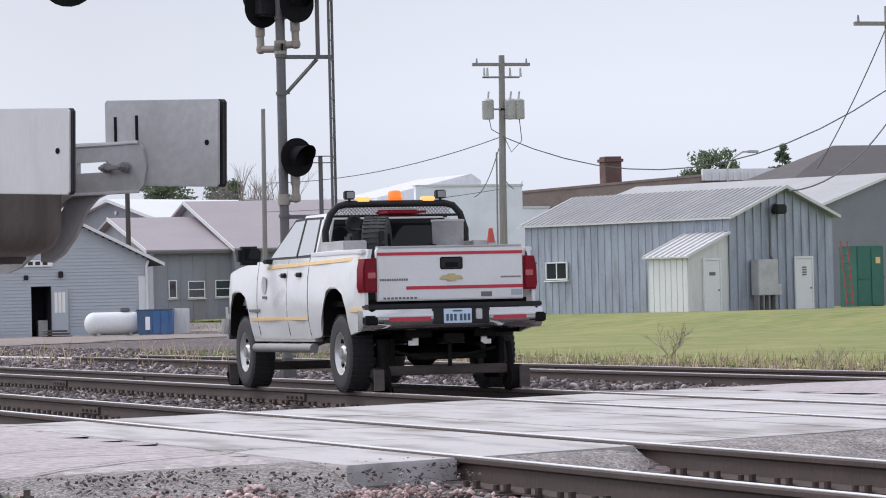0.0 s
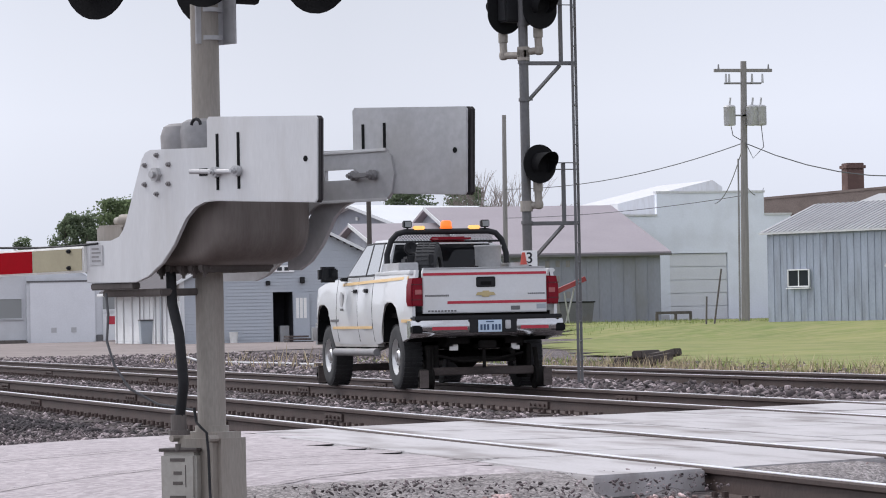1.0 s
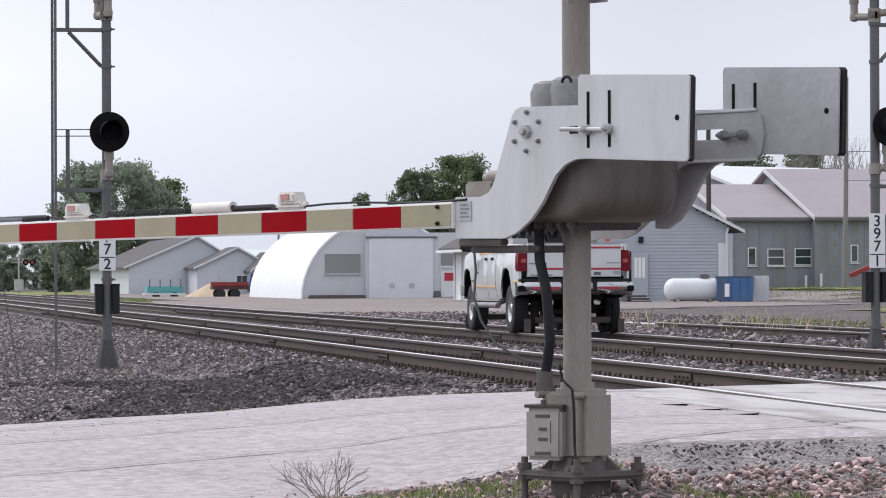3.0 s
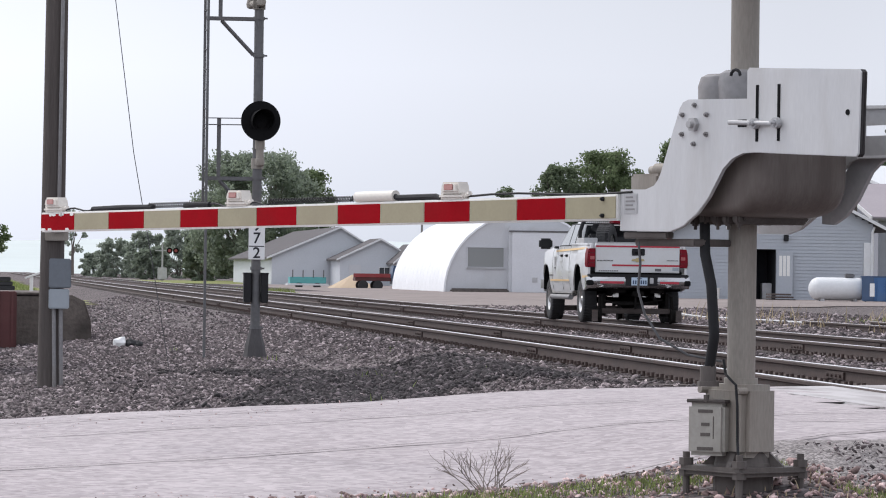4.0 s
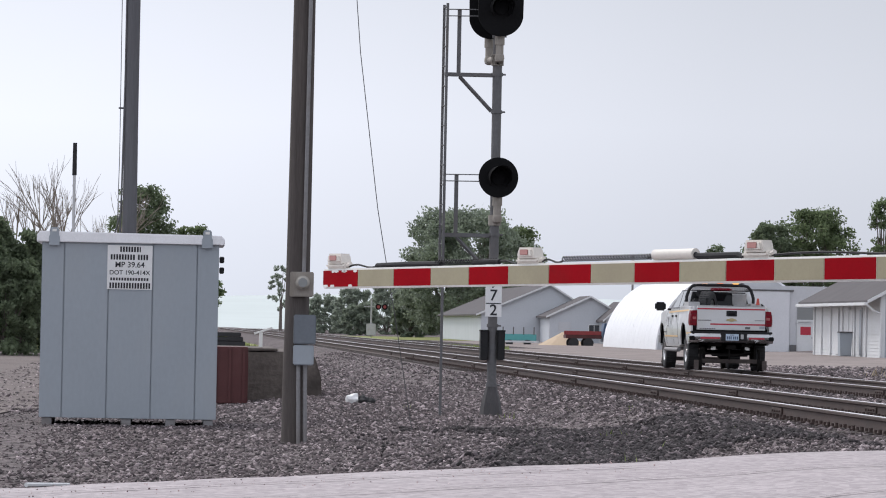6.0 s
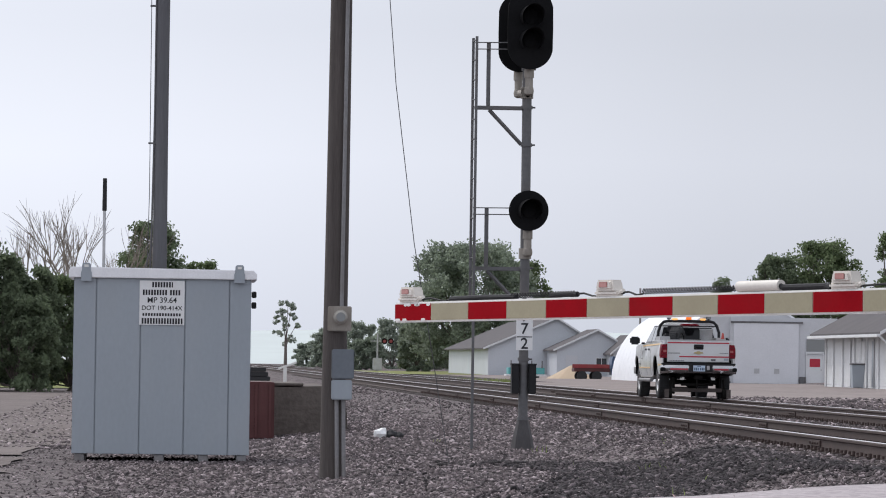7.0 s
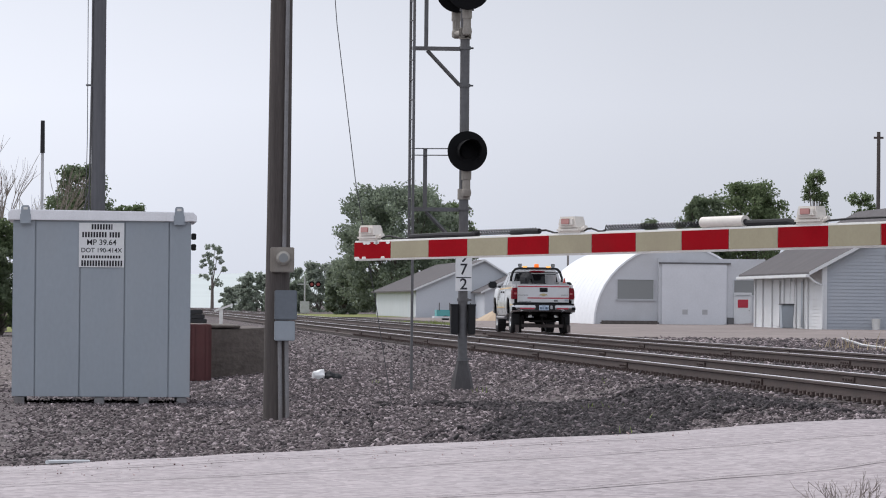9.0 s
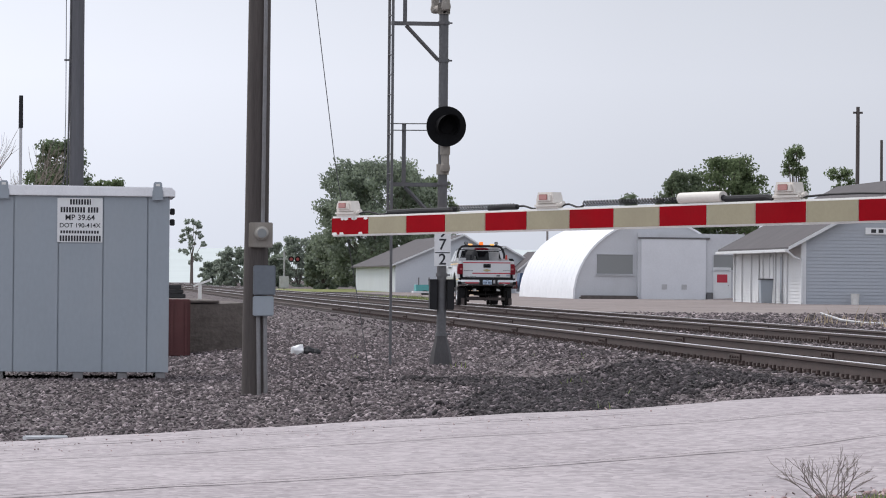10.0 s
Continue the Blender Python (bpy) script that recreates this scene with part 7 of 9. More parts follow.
def gable_roof(parent, w, l, eave, ridge_x, ridge, over, material, thick=0.14, front=0.4, left_eave=None, name="roof", label="", ribs=0.0, rib_m=None):
    """Two sloping sheets over a plan of w by l, with overhangs."""
    le = eave if left_eave is None else left_eave
    for side in (0, 1):
        x_e, z_e = (0.0, le) if side == 0 else (w, eave)
        dx = x_e - ridge_x
        s = (z_e - ridge) / abs(dx)
        xo = x_e + (over if side else -over)
        zo = z_e + s * over
        bm = bmesh.new()
        prism(bm, [(ridge_x, ridge), (xo, zo), (xo, zo + thick), (ridge_x, ridge + thick)], -front, l + front, "xz")
        r = part(name, bm, material, parent, label)
        if ribs:
            y = -front + 0.05
            while y < l + front:
                bm = bmesh.new()
                prism(bm, [(ridge_x, ridge + thick), (xo, zo + thick), (xo, zo + thick + 0.045), (ridge_x, ridge + thick + 0.045)], y, y + 0.05, "xz")
                part("seam", bm, rib_m or material, r)
                y += ribs
        bm = bmesh.new()
        prism(bm, [(ridge_x, ridge - 0.02), (xo, zo - 0.02), (xo, zo + thick + 0.01), (ridge_x, ridge + thick + 0.01)], -front - 0.03, -front - 0.002, "xz")
        part("barge_board", bm, "white_wall", r, "pale barge board")


def depot():
    w, l = 9.4, 17.0
    b = thing("depot", "grey lap-sided depot with white trim and an open dark doorway", "depot building", "buildings beside the tracks", at=(31.0, 158.0, -0.12))
    ridge_x, ridge, le, re_ = 5.1, 5.55, 2.80, 3.42

    def lo(z):
        return 0.0 if z < le else (z - le) / (ridge - le) * ridge_x

    def hi(z):
        return w if z < re_ else w - (z - re_) / (ridge - re_) * (w - ridge_x)
    door = (4.12, 5.02, 0.0, 2.22)
    clapboards(b, lo, hi, 0.0, ridge - 0.05, 0.0, "siding", 0.15, [door], "wall_front", label="grey lapped siding")
    bm = bmesh.new()
    box(bm, (0, 0.05, 0), (4.1, 0.2, le), 0)
    box(bm, (5.04, 0.05, 0), (w, 0.2, re_), 0)
    box(bm, (0.0, l - 0.2, 0), (w, l, le), 0)
    box(bm, (w - 0.2, 0.2, 0), (w, l - 0.2, re_), 0)
    part("walls", bm, "siding", b)
    # white side towards the tracks
    m_ = Matrix.Rotation(radians(-90), 4, "Z")
    ws = new("wall_side")
    ws.parent = b
    ws["label"] = "white lapped side wall"
    z = 0.0
    while z < le:
        bm = bmesh.new()
        prism(bm, [(-0.03, z), (0.1, z), (0.1, z + 0.15), (-0.004, z + 0.15)], 0.15, l, "xz")
        part("board", bm, "white_wall", ws)
        z += 0.15
    for y_ in (0.08, 3.4, 6.2, 7.6, 9.2, 12.2, 14.6, 16.6):
        part("batten", boxed((-0.09, y_ - 0.12, 0), (-0.02, y_ + 0.12, le), 0.01), "white_wall", b, "white vertical board")
    for y_, w_ in ((7.0, 0.9), (10.6, 0.9), (4.7, 0.5)):
        d = part("side_opening", boxed((-0.06, y_ - w_ / 2, 0.1), (-0.028, y_ + w_ / 2, 2.15), 0.004), "siding" if w_ < 0.8 else "white_wall", b, "pale side door")
        part("jamb", boxed((-0.075, y_ - w_ / 2 - 0.03, 0.05), (-0.03, y_ - w_ / 2, 2.25)), "galv", b, "dark door edge")
    gable_roof(b, w, l, re_, ridge_x, ridge, 0.72, "dark_roof", 0.12, 0.35, left_eave=le, label="brown shingle roof")
    part("gutter", boxed((-0.86, -0.38, 2.30), (-0.70, l + 0.35, 2.44), 0.02), "white_wall", b, "white eave gutter")
    bm = bmesh.new()
    pipe(bm, [(-0.74, -0.3, 2.34), (-0.45, -0.2, 2.1), (-0.06, -0.1, 1.95), (-0.06, -0.1, 0.1)], 0.05, 8)
    part("downpipe", bm, "white_wall", b, "white downpipe")
    bm = bmesh.new()
    pipe(bm, [(w + 0.05, -0.06, 3.3), (w - 0.05, -0.09, 3.05), (w - 0.05, -0.09, 0.1)], 0.06, 8)
    part("downpipe", bm, "white_wall", b, "white downpipe")
    part("corner_board", boxed((w - 0.42, -0.06, 0), (w - 0.02, -0.03, 2.6)), "white_wall", b, "white corner board")
    part("corner_board", boxed((-0.05, -0.06, 0), (0.13, -0.03, le)), "white_wall", b, "white corner board")
    # open door; a near-black lining stands in for the unlit room
    bm = bmesh.new()
    box(bm, (4.12, 1.8, 0), (5.02, 1.9, 2.22))
    box(bm, (4.02, 0.05, 0), (4.12, 1.9, 2.22))
    box(bm, (5.02, 0.05, 0), (5.12, 1.9, 2.22))
    box(bm, (4.02, 0.05, 2.22), (5.12, 1.9, 2.3))
    part("doorway", bm, "dark_inside", b, "dark open doorway")
    part("stored_box", boxed((4.55, 0.6, 0), (4.98, 1.0, 0.75), 0.02), "galv", b, "pale box just inside")
    d = new("open_door")
    d.parent = b
    d.matrix_basis = pose(5.03, -0.06, 0.02, 0, 0, -8)
    part("leaf", boxed((0, -0.05, 0), (0.72, -0.005, 2.15), 0.008), "siding", d)
    for k in range(3):
        part("glazing", boxed((0.12 + k * 0.17, -0.056, 1.05), (0.25 + k * 0.17, -0.052, 1.95)), "arm_white", d)
    sg = part("name_board", boxed((2.75, -0.09, 3.12), (5.1, -0.045, 3.42), 0.01), "white", b, "white name board with dark bars")
    bm = bmesh.new()
    for k in range(6):
        box(bm, (3.0 + k * 0.33, -0.096, 3.19), (3.22 + k * 0.33, -0.092, 3.35))
    part("print_bars", bm, "ink", sg)
    part("wall_lamp", boxed((5.35, -0.2, 2.62), (5.55, -0.03, 2.9), 0.02), "black", b, "black wall lamp")
    part("wall_lamp", boxed((3.8, -0.12, 2.55), (4.0, -0.03, 2.75), 0.02), "black", b, "black wall lamp")
    part("gable_vent", boxed((5.0, -0.06, 4.05), (5.14, -0.03, 4.75)), "black", b, "dark gable slot")
    bn = thing("rubbish_bin", "grey-green wheeled bin by the depot's side wall", "rubbish bin", at=(30.3, 163.0, -0.12))
    bm = bmesh.new()
    prism(bm, [(-0.24, 0.05), (0.24, 0.05), (0.29, 1.08), (-0.29, 1.08)], -0.3, 0.3, "xz", 0.03)
    part("bin_body", bm, "hut", bn)
    part("lid", boxed((-0.32, -0.34, 1.08), (0.32, 0.34, 1.15), 0.03), "sig_grey", bn)
    bk = thing("bucket", "white plastic bucket by the depot wall", "bucket", at=(33.2, 157.4, -0.12))
    bm = bmesh.new()
    lathe(bm, [(0.16, 0), (0.2, 0.5), (0.21, 0.52), (0.19, 0.52), (0.15, 0.03)], None, 16)
    part("pail", bm, "arm_white", bk, smooth=True)


depot()


def tank_and_bins():
    t = thing("propane_tank", "white horizontal propane tank on small feet", "gas tank", at=(36.9, 150.0, -0.16), rz=0)
    bm = bmesh.new()
    prof = [(0.02, -1.25)] + [(0.48 * math.sin(a_), -0.85 - 0.40 * math.cos(a_)) for a_ in np.linspace(0.2, math.pi / 2, 8)] + [(0.48 * math.sin(a_), 0.85 - 0.40 * math.cos(a_)) for a_ in np.linspace(math.pi / 2, math.pi - 0.2, 8)] + [(0.02, 1.25)]
    lathe(bm, prof, Matrix.Translation((0, 0, 0.60)) @ Matrix.Rotation(radians(90), 4, "Y"), 28)
    part("vessel", bm, "white_wall", t, smooth=True)
    part("dome", boxed((0.3, -0.14, 1.05), (0.7, 0.14, 1.25), 0.05), "sig_grey", t, "grey valve dome")
    for x in (-0.7, 0.7):
        part("foot", boxed((x - 0.08, -0.25, 0), (x + 0.08, 0.25, 0.2), 0.01), "galv", t)
    d = thing("dumpster", "blue steel dumpster with dark side beside the tank", "dumpster", "bins", at=(38.5, 149.5, -0.16), rz=-20)
    bm = bmesh.new()
    prism(bm, [(-0.55, 0.1), (0.8, 0.1), (0.85, 1.08), (-0.65, 1.15)], -0.5, 0.6, "xz", 0.015)
    part("dumpster_body", bm, "blue", d)
    part("side_panel", boxed((-0.62, -0.53, 0.12), (-0.12, -0.505, 1.1), 0.004), "navy", d, "darker panel")
    part("paper_label", boxed((-0.28, -0.54, 0.3), (-0.08, -0.531, 0.85)), "white", d, "torn white notice")
    for k in range(3):
        part("rib", boxed((-0.05 + k * 0.35, -0.56, 0.15), (0.0 + k * 0.35, -0.5, 1.05), 0.006), "blue", d)
    part("lid", boxed((-0.68, -0.53, 1.1), (0.87, 0.63, 1.16), 0.02), "navy", d)
    for x in (-0.5, 0.7):
        part("caster", tubed((x, -0.4, 0.06), (x + 0.06, -0.4, 0.06), 0.07, seg=10), "black", d)
    c = thing("metal_cabinet", "pale grey metal cabinet standing on the gravel", "cabinet", at=(39.9, 150.2, -0.2), rz=-15)
    part("cabinet_body", boxed((-0.35, -0.3, 0.03), (0.35, 0.3, 1.22), 0.03), "alu", c)
    part("cabinet_door", boxed((-0.32, -0.315, 0.1), (0.32, -0.302, 1.15), 0.004), "alu", c)
    p_ = thing("pallets", "dark low pallets beside the tank", "pallet stack", at=(35.2, 153.5, -0.14))
    for k in range(3):
        part("pallet_board", boxed((-0.5, -0.5, 0.02 + k * 0.12), (0.6 - 0.1 * k, 0.5, 0.1 + k * 0.12), 0.01), "tie", p_)


tank_and_bins()


def metal_shed():
    """Galvanised shed: long side towards the tracks, gable end towards the road."""
    L, W_ = 10.55, 5.7
    b = thing("metal_shed", "galvanised ribbed-metal shed with a lean-to and two doors", "metal shed", "buildings beside the tracks", at=(52.76, 121.0, 0.22), rz=24.5)
    eave, ridge = 3.62, 4.66
    # local: gable face along +x from the corner (y = 0), long side along +y at x = 0
    bm = bmesh.new()
    box(bm, (0.06, 0.06, 0), (W_ - 0.06, L - 0.06, eave - 0.05))
    prism(bm, [(0.06, eave - 0.05), (W_ - 0.06, eave - 0.05), (W_ / 2, ridge - 0.05)], 0.06, L - 0.06, "xz")
    part("frame_core", bm, "galv_dark", b)
    n_p = 30
    for k in range(n_p):
        y0, y1 = L * k / n_p, L * (k + 1) / n_p
        bm = bmesh.new()
        box(bm, (0.02, y0 + 0.012, 0), (0.06, y1 - 0.012, eave), 0.008)
        box(bm, (0.0, y0 - 0.025, 0), (0.03, y0 + 0.025, eave), 0.008)
        part("wall_sheet", bm, "shed", b)
    n_p = 13
    for k in range(n_p):
        x0, x1 = W_ * k / n_p, W_ * (k + 1) / n_p
        def top(x):
            return eave + (ridge - eave) * (1 - abs(x - W_ / 2) / (W_ / 2))
        bm = bmesh.new()
        prism(bm, [(x0 + 0.012, 0), (x1 - 0.012, 0), (x1 - 0.012, top(x1)), ((x0 + x1) / 2, top((x0 + x1) / 2)), (x0 + 0.012, top(x0))], 0.02, 0.06, "xz")
        box(bm, (x0 - 0.03, -0.03, 0), (x0 + 0.03, 0.03, top(x0)), 0.008)
        part("wall_sheet", bm, "shed", b)
    for side in (0, 1):
        n_r = 42
        for k in range(n_r):
            y0, y1 = -0.25 + (L + 0.5) * k / n_r, -0.25 + (L + 0.5) * (k + 1) / n_r
            bm = bmesh.new()
            xe = -0.12 if side == 0 else W_ + 0.12
            ze = eave - 0.05
            prism(bm, [(W_ / 2, ridge), (xe, ze), (xe, ze + 0.05), (W_ / 2, ridge + 0.05)], y0 + 0.01, y1 - 0.01, "xz")
            prism(bm, [(W_ / 2, ridge + 0.04), (xe, ze + 0.04), (xe, ze + 0.085), (W_ / 2, ridge + 0.085)], y0 - 0.025, y0 + 0.025, "xz")
            part("roof_sheet", bm, "shed_roof", b)
    bm = bmesh.new()
    for xe in (-0.12, W_ + 0.12):
        prism(bm, [(W_ / 2, ridge - 0.01), (xe, eave - 0.07), (xe, eave + 0.04), (W_ / 2, ridge + 0.11)], -0.30, -0.26, "xz")
    part("barge_trim", bm, "alu", b, "pale gable trim")
    part("eave_trim", boxed((-0.15, -0.25, eave - 0.09), (-0.11, L + 0.25, eave - 0.02)), "alu", b, "pale eave trim")
    wn_ = new("window")
    wn_.parent = b
    wn_.matrix_basis = pose(-0.01, L - 1.75, 1.85, 0, 0, -90)
    framed_window(wn_, 0, 0, 1.05, 0.58, -0.03, "win_dark", (1, 0), "white", "sash")
    plain_door(b, 3.95, 0.02, 0.86, 2.05, -0.02, "white_wall", "door", "pale grey metal door with a notice")
    bm = bmesh.new()
    for k in range(4):
        box(bm, (3.83, -0.085, 1.45 + k * 0.09), (4.07, -0.08, 1.50 + k * 0.09))
    part("notice_bars", bm, "sig_grey", b)
    # electrical cabinet and mast
    bm = bmesh.new()
    box(bm, (1.05, -0.42, 0.75), (2.15, -0.05, 2.05), 0.02)
    eb = part("meter_cabinet", bm, "galv", b, "grey electrical cabinet on legs")
    for x in (1.12, 1.4, 1.7, 2.05):
        part("leg", boxed((x - 0.04, -0.35, -0.02), (x + 0.04, -0.15, 0.76), 0.004), "galv_dark", eb)
    part("side_box", boxed((2.2, -0.3, 0.75), (2.45, -0.05, 1.15), 0.01), "galv", b, "small grey box")
    bm = bmesh.new()
    pipe(bm, [(2.25, -0.12, 0.1), (2.25, -0.12, 1.9), (2.05, -0.12, 2.2), (2.1, -0.12, 3.9), (2.3, -0.2, 4.1), (2.5, -0.3, 3.8)], 0.045, 8)
    part("service_mast", bm, "sig_grey", b, "grey service conduit")
    part("service_head", boxed((2.15, -0.4, 3.7), (2.75, -0.08, 4.05), 0.05), "black", b, "dark service drop fittings")
    # lean-to
    lt = new("lean_to")
    lt.parent = b
    lt["label"] = "white lean-to porch with a sloping metal roof"
    x0, x1, y0, y1 = -2.15, -0.02, 0.05, 2.05
    for k in range(7):
        yy0, yy1 = y0 + (y1 - y0) * k / 7, y0 + (y1 - y0) * (k + 1) / 7
        part("sheet", boxed((x0, yy0 + 0.008, 0), (x0 + 0.05, yy1 - 0.008, 2.15), 0.01), "white_wall", lt)
    bm = bmesh.new()
    prism(bm, [(x0, 0), (x1, 0), (x1, 2.95), (x0, 2.2)], y0, y0 + 0.06, "xz")
    prism(bm, [(x0, 0), (x1, 0), (x1, 2.95), (x0, 2.2)], y1 - 0.06, y1, "xz")
    part("porch_wall", bm, "alu", lt, "pale metal porch wall")
    bm = bmesh.new()
    prism(bm, [(x0 - 0.15, 2.14), (x1, 3.0), (x1, 3.06), (x0 - 0.15, 2.2)], y0 - 0.15, y1 + 0.15, "xz")
    for k in range(8):
        yy = y0 - 0.12 + k * 0.31
        prism(bm, [(x0 - 0.15, 2.19), (x1, 3.05), (x1, 3.1), (x0 - 0.15, 2.25)], yy, yy + 0.06, "xz")
    part("porch_roof", bm, "porch_roof", lt, "ribbed porch roof")
    plain_door(lt, -0.95, 0.02, 0.78, 2.02, y0 - 0.005, "white_wall", "porch_door", "pale porch door with a notice")
    part("notice", boxed((-1.12, y0 - 0.065, 1.5), (-0.8, y0 - 0.06, 1.62)), "sig_grey", lt)
    g = thing("green_cabinet", "green steel cabinet with a yellow sign behind the shed", "steel cabinet", at=(62.9, 131.5, 0.38), rz=20)
    part("cabinet_body", boxed((-0.75, -0.5, 0.02), (0.75, 0.5, 2.45), 0.03), "dump_green", g)
    part("cabinet_door", boxed((0.02, -0.53, 0.1), (0.7, -0.505, 2.35), 0.01), "dump_green", g)
    part("mid_rail", boxed((-0.76, -0.54, 1.15), (0.76, -0.5, 1.22), 0.006), "dump_green", g)
    part("yellow_sign", boxed((0.25, -0.545, 1.75), (0.5, -0.532, 2.0)), "tape_amber", g)
    l = thing("ladder", "red ladder leaning on the green cabinet", "ladder", at=(61.7, 130.2, 0.38), rz=20)
    for x in (-0.18, 0.18):
        bm = bmesh.new()
        tube(bm, (x, -0.1, 0.0), (x + 0.55, 0.75, 2.65), 0.03, seg=6)
        part("rail", bm, "red_metal", l)
    for k in range(8):
        s = (k + 0.7) / 8.5
        part("rung", tubed((-0.18 + 0.55 * s, -0.1 + 0.85 * s, 2.65 * s), (0.18 + 0.55 * s, -0.1 + 0.85 * s, 2.65 * s), 0.018, seg=6), "red_metal", l)


metal_shed()


def store():
    b = thing("store_building", "pale blue-white stepped-front garage building", "garage building", "buildings beside the tracks", at=(61.2, 190.0, 0.45), rz=4)
    bm = bmesh.new()
    gd = (3.2, 6.65, 3.65)
    prism(bm, [(0, 0), (gd[0], 0), (gd[0], gd[2]), (gd[1], gd[2]), (gd[1], 0), (10.5, 0), (10.5, 5.7), (8.9, 5.7), (8.9, 7.05), (2.5, 6.9), (2.5, 5.7), (0, 5.7)], 0, 0.3, "xz")
    part("wall_front", bm, "store", b, "pale blue-white stepped front wall")
    bm = bmesh.new()
    box(bm, (0.02, 0.3, 0), (10.48, 14, 5.5))
    part("wall_back", bm, "store", b)
    part("wing", boxed((-1.45, 0.6, 0), (-0.01, 9, 4.0), 0.02), "white_wall", b, "lower white wing")
    bm = bmesh.new()
    for (xa, xb, z_) in ((-0.05, 2.5, 5.7), (2.45, 8.95, 6.95), (8.9, 10.55, 5.7)):
        box(bm, (xa, -0.05, z_), (xb, 0.35, z_ + 0.12))
    part("parapet_cap", bm, "alu", b, "pale parapet cap")
    d = new("garage_door")
    d.parent = b
    d["label"] = "white sectional garage door"
    for k in range(5):
        part("panel", boxed((gd[0] + 0.02, 0.1, k * 0.725 + 0.01), (gd[1] - 0.02, 0.16, k * 0.725 + 0.717), 0.012), "door_grey", d)
    part("plinth", boxed((-0.02, -0.04, -0.1), (3.1, 0.0, 0.28)), "galv", b, "grey plinth")
    bm = bmesh.new()
    prism(bm, [(2.6, 5.4), (9.0, 5.4), (9.0, 7.5), (8.4, 7.9), (2.6, 6.6)], 6, 14, "xz")
    part("rear_roof", bm, "alu", b, "pale rear roof")
    f_ = thing("steel_barrier", "low dark steel barrier frame on the grass", "barrier", at=(57.8, 170.0, 0.36), rz=5)
    bm = bmesh.new()
    box(bm, (-0.95, -0.06, 0.42), (0.95, 0.06, 0.56), 0.01)
    for x in (-0.9, 0.1, 0.9):
        box(bm, (x - 0.06, -0.06, -0.05), (x + 0.06, 0.06, 0.45), 0.01)
    part("bar", bm, "cast", f_)


store()


def green_building():
    b = thing("grey_green_building", "long grey-green metal building with mauve roof", "warehouse", "buildings beside the tracks", at=(46.2, 180.0, 0.3))
    bm = bmesh.new()
    box(bm, (0, 0, -0.1), (4.4, 9, 3.75))
    box(bm, (4.1, -0.8, -0.1), (14.0, 9, 3.75))
    part("wall", bm, "green_wall", b, "grey-green sheet walls")
    for k in range(21):
        x = 0.1 + k * 0.66
        yy = 0.0 if x < 4.1 else -0.8
        part("rib", boxed((x, yy - 0.03, 0), (x + 0.05, yy, 3.7)), "green_wall", b)
    for x0, x1, y0, zr, yr in ((-0.4, 4.45, -0.35, 5.6, 8), (4.0, 14.5, -1.15, 6.45, 9)):
        bm = bmesh.new()
        prism(bm, [(y0, 3.72), (yr, zr), (2 * yr - y0, 3.72), (2 * yr - y0, 3.60), (yr, zr - 0.14), (y0, 3.56)], x0, x1, "yz")
        r = part("roof", bm, "mauve_roof", b, "mauve-brown metal roof")
        bm = bmesh.new()
        prism(bm, [(0.0, 3.6), (yr, zr - 0.14), (2 * yr, 3.6)], x0 + 0.4, x0 + 0.5, "yz")
        part("gable", bm, "green_wall", b)
        bm = bmesh.new()
        prism(bm, [(y0 - 0.02, 3.55), (yr, zr - 0.16), (yr, zr + 0.03), (y0 - 0.02, 3.75)], x0 - 0.06, x0, "yz")
        part("rake_trim", bm, "alu", r, "pale rake trim")
        part("gutter", boxed((x0, y0 - 0.06, 3.52), (x1, y0, 3.64)), "sig_grey", r, "grey gutter")
    for x, w_, y_, z_ in ((1.0, 0.34, 0, 1.72), (2.25, 0.8, 0, 1.68), (3.68, 0.8, 0, 1.7)):
        framed_window(b, x, z_, w_, 0.82 if w_ < 0.5 else 0.78, y_ - 0.02, "win_dark", (0, 0 if w_ < .5 else 1))
    framed_window(b, 6.15, 1.85, 0.3, 0.8, -0.82, "win_dark", (0, 0))
    part("vent_pipe", tubed((3.7, -0.5, 0), (3.7, -0.5, 0.75), 0.07, seg=8), "white_wall", b, "white vent pipe")
    part("vent_pipe", tubed((4.3, -1.2, 0), (4.3, -1.2, 0.85), 0.07, seg=8), "white_wall", b, "white vent pipe")
    for k in range(9):
        for j in range(4):
            x, z = 4.5 + k * 0.55, 0.6 + j * 0.8
            if random.Random(k * 9 + j).random() < 0.75:
                part("patch", boxed((x, -0.815, z), (x + 0.22, -0.805, z + 0.34)), "grey_pole", b)
    c = thing("grain_conveyor", "red farm conveyor leaning up on struts", "conveyor", at=(48.4, 165.0, 0.3))
    bm = bmesh.new()
    box(bm, (0, -0.12, 0), (4.0, 0.12, 0.22), 0.01, Matrix.Translation((-0.3, 0, 0.62)) @ Matrix.Rotation(radians(-22.5), 4, "Y"))
    part("trough", bm, "red_metal", c, "red conveyor trough")
    for x, z in ((0.5, 0.9), (2.3, 1.6), (2.8, 1.8)):
        part("strut", tubed((x, 0, z), (x - 0.4 if x > 2.5 else x + 0.35, 0.3, -0.05), 0.04, seg=6), "galv", c)
    g = thing("waste_bin", "dark green steel waste bin in the grass", "waste bin", at=(53.0, 171.0, 0.3))
    bm = bmesh.new()
    prism(bm, [(-0.75, 0.05), (0.75, 0.05), (0.9, 1.15), (-0.9, 1.15)], -0.5, 0.5, "xz", 0.02)
    part("bin_body", bm, "sig_grey", g)
    part("lid", boxed((-0.95, -0.55, 1.13), (0.95, 0.55, 1.2), 0.02), "black", g)
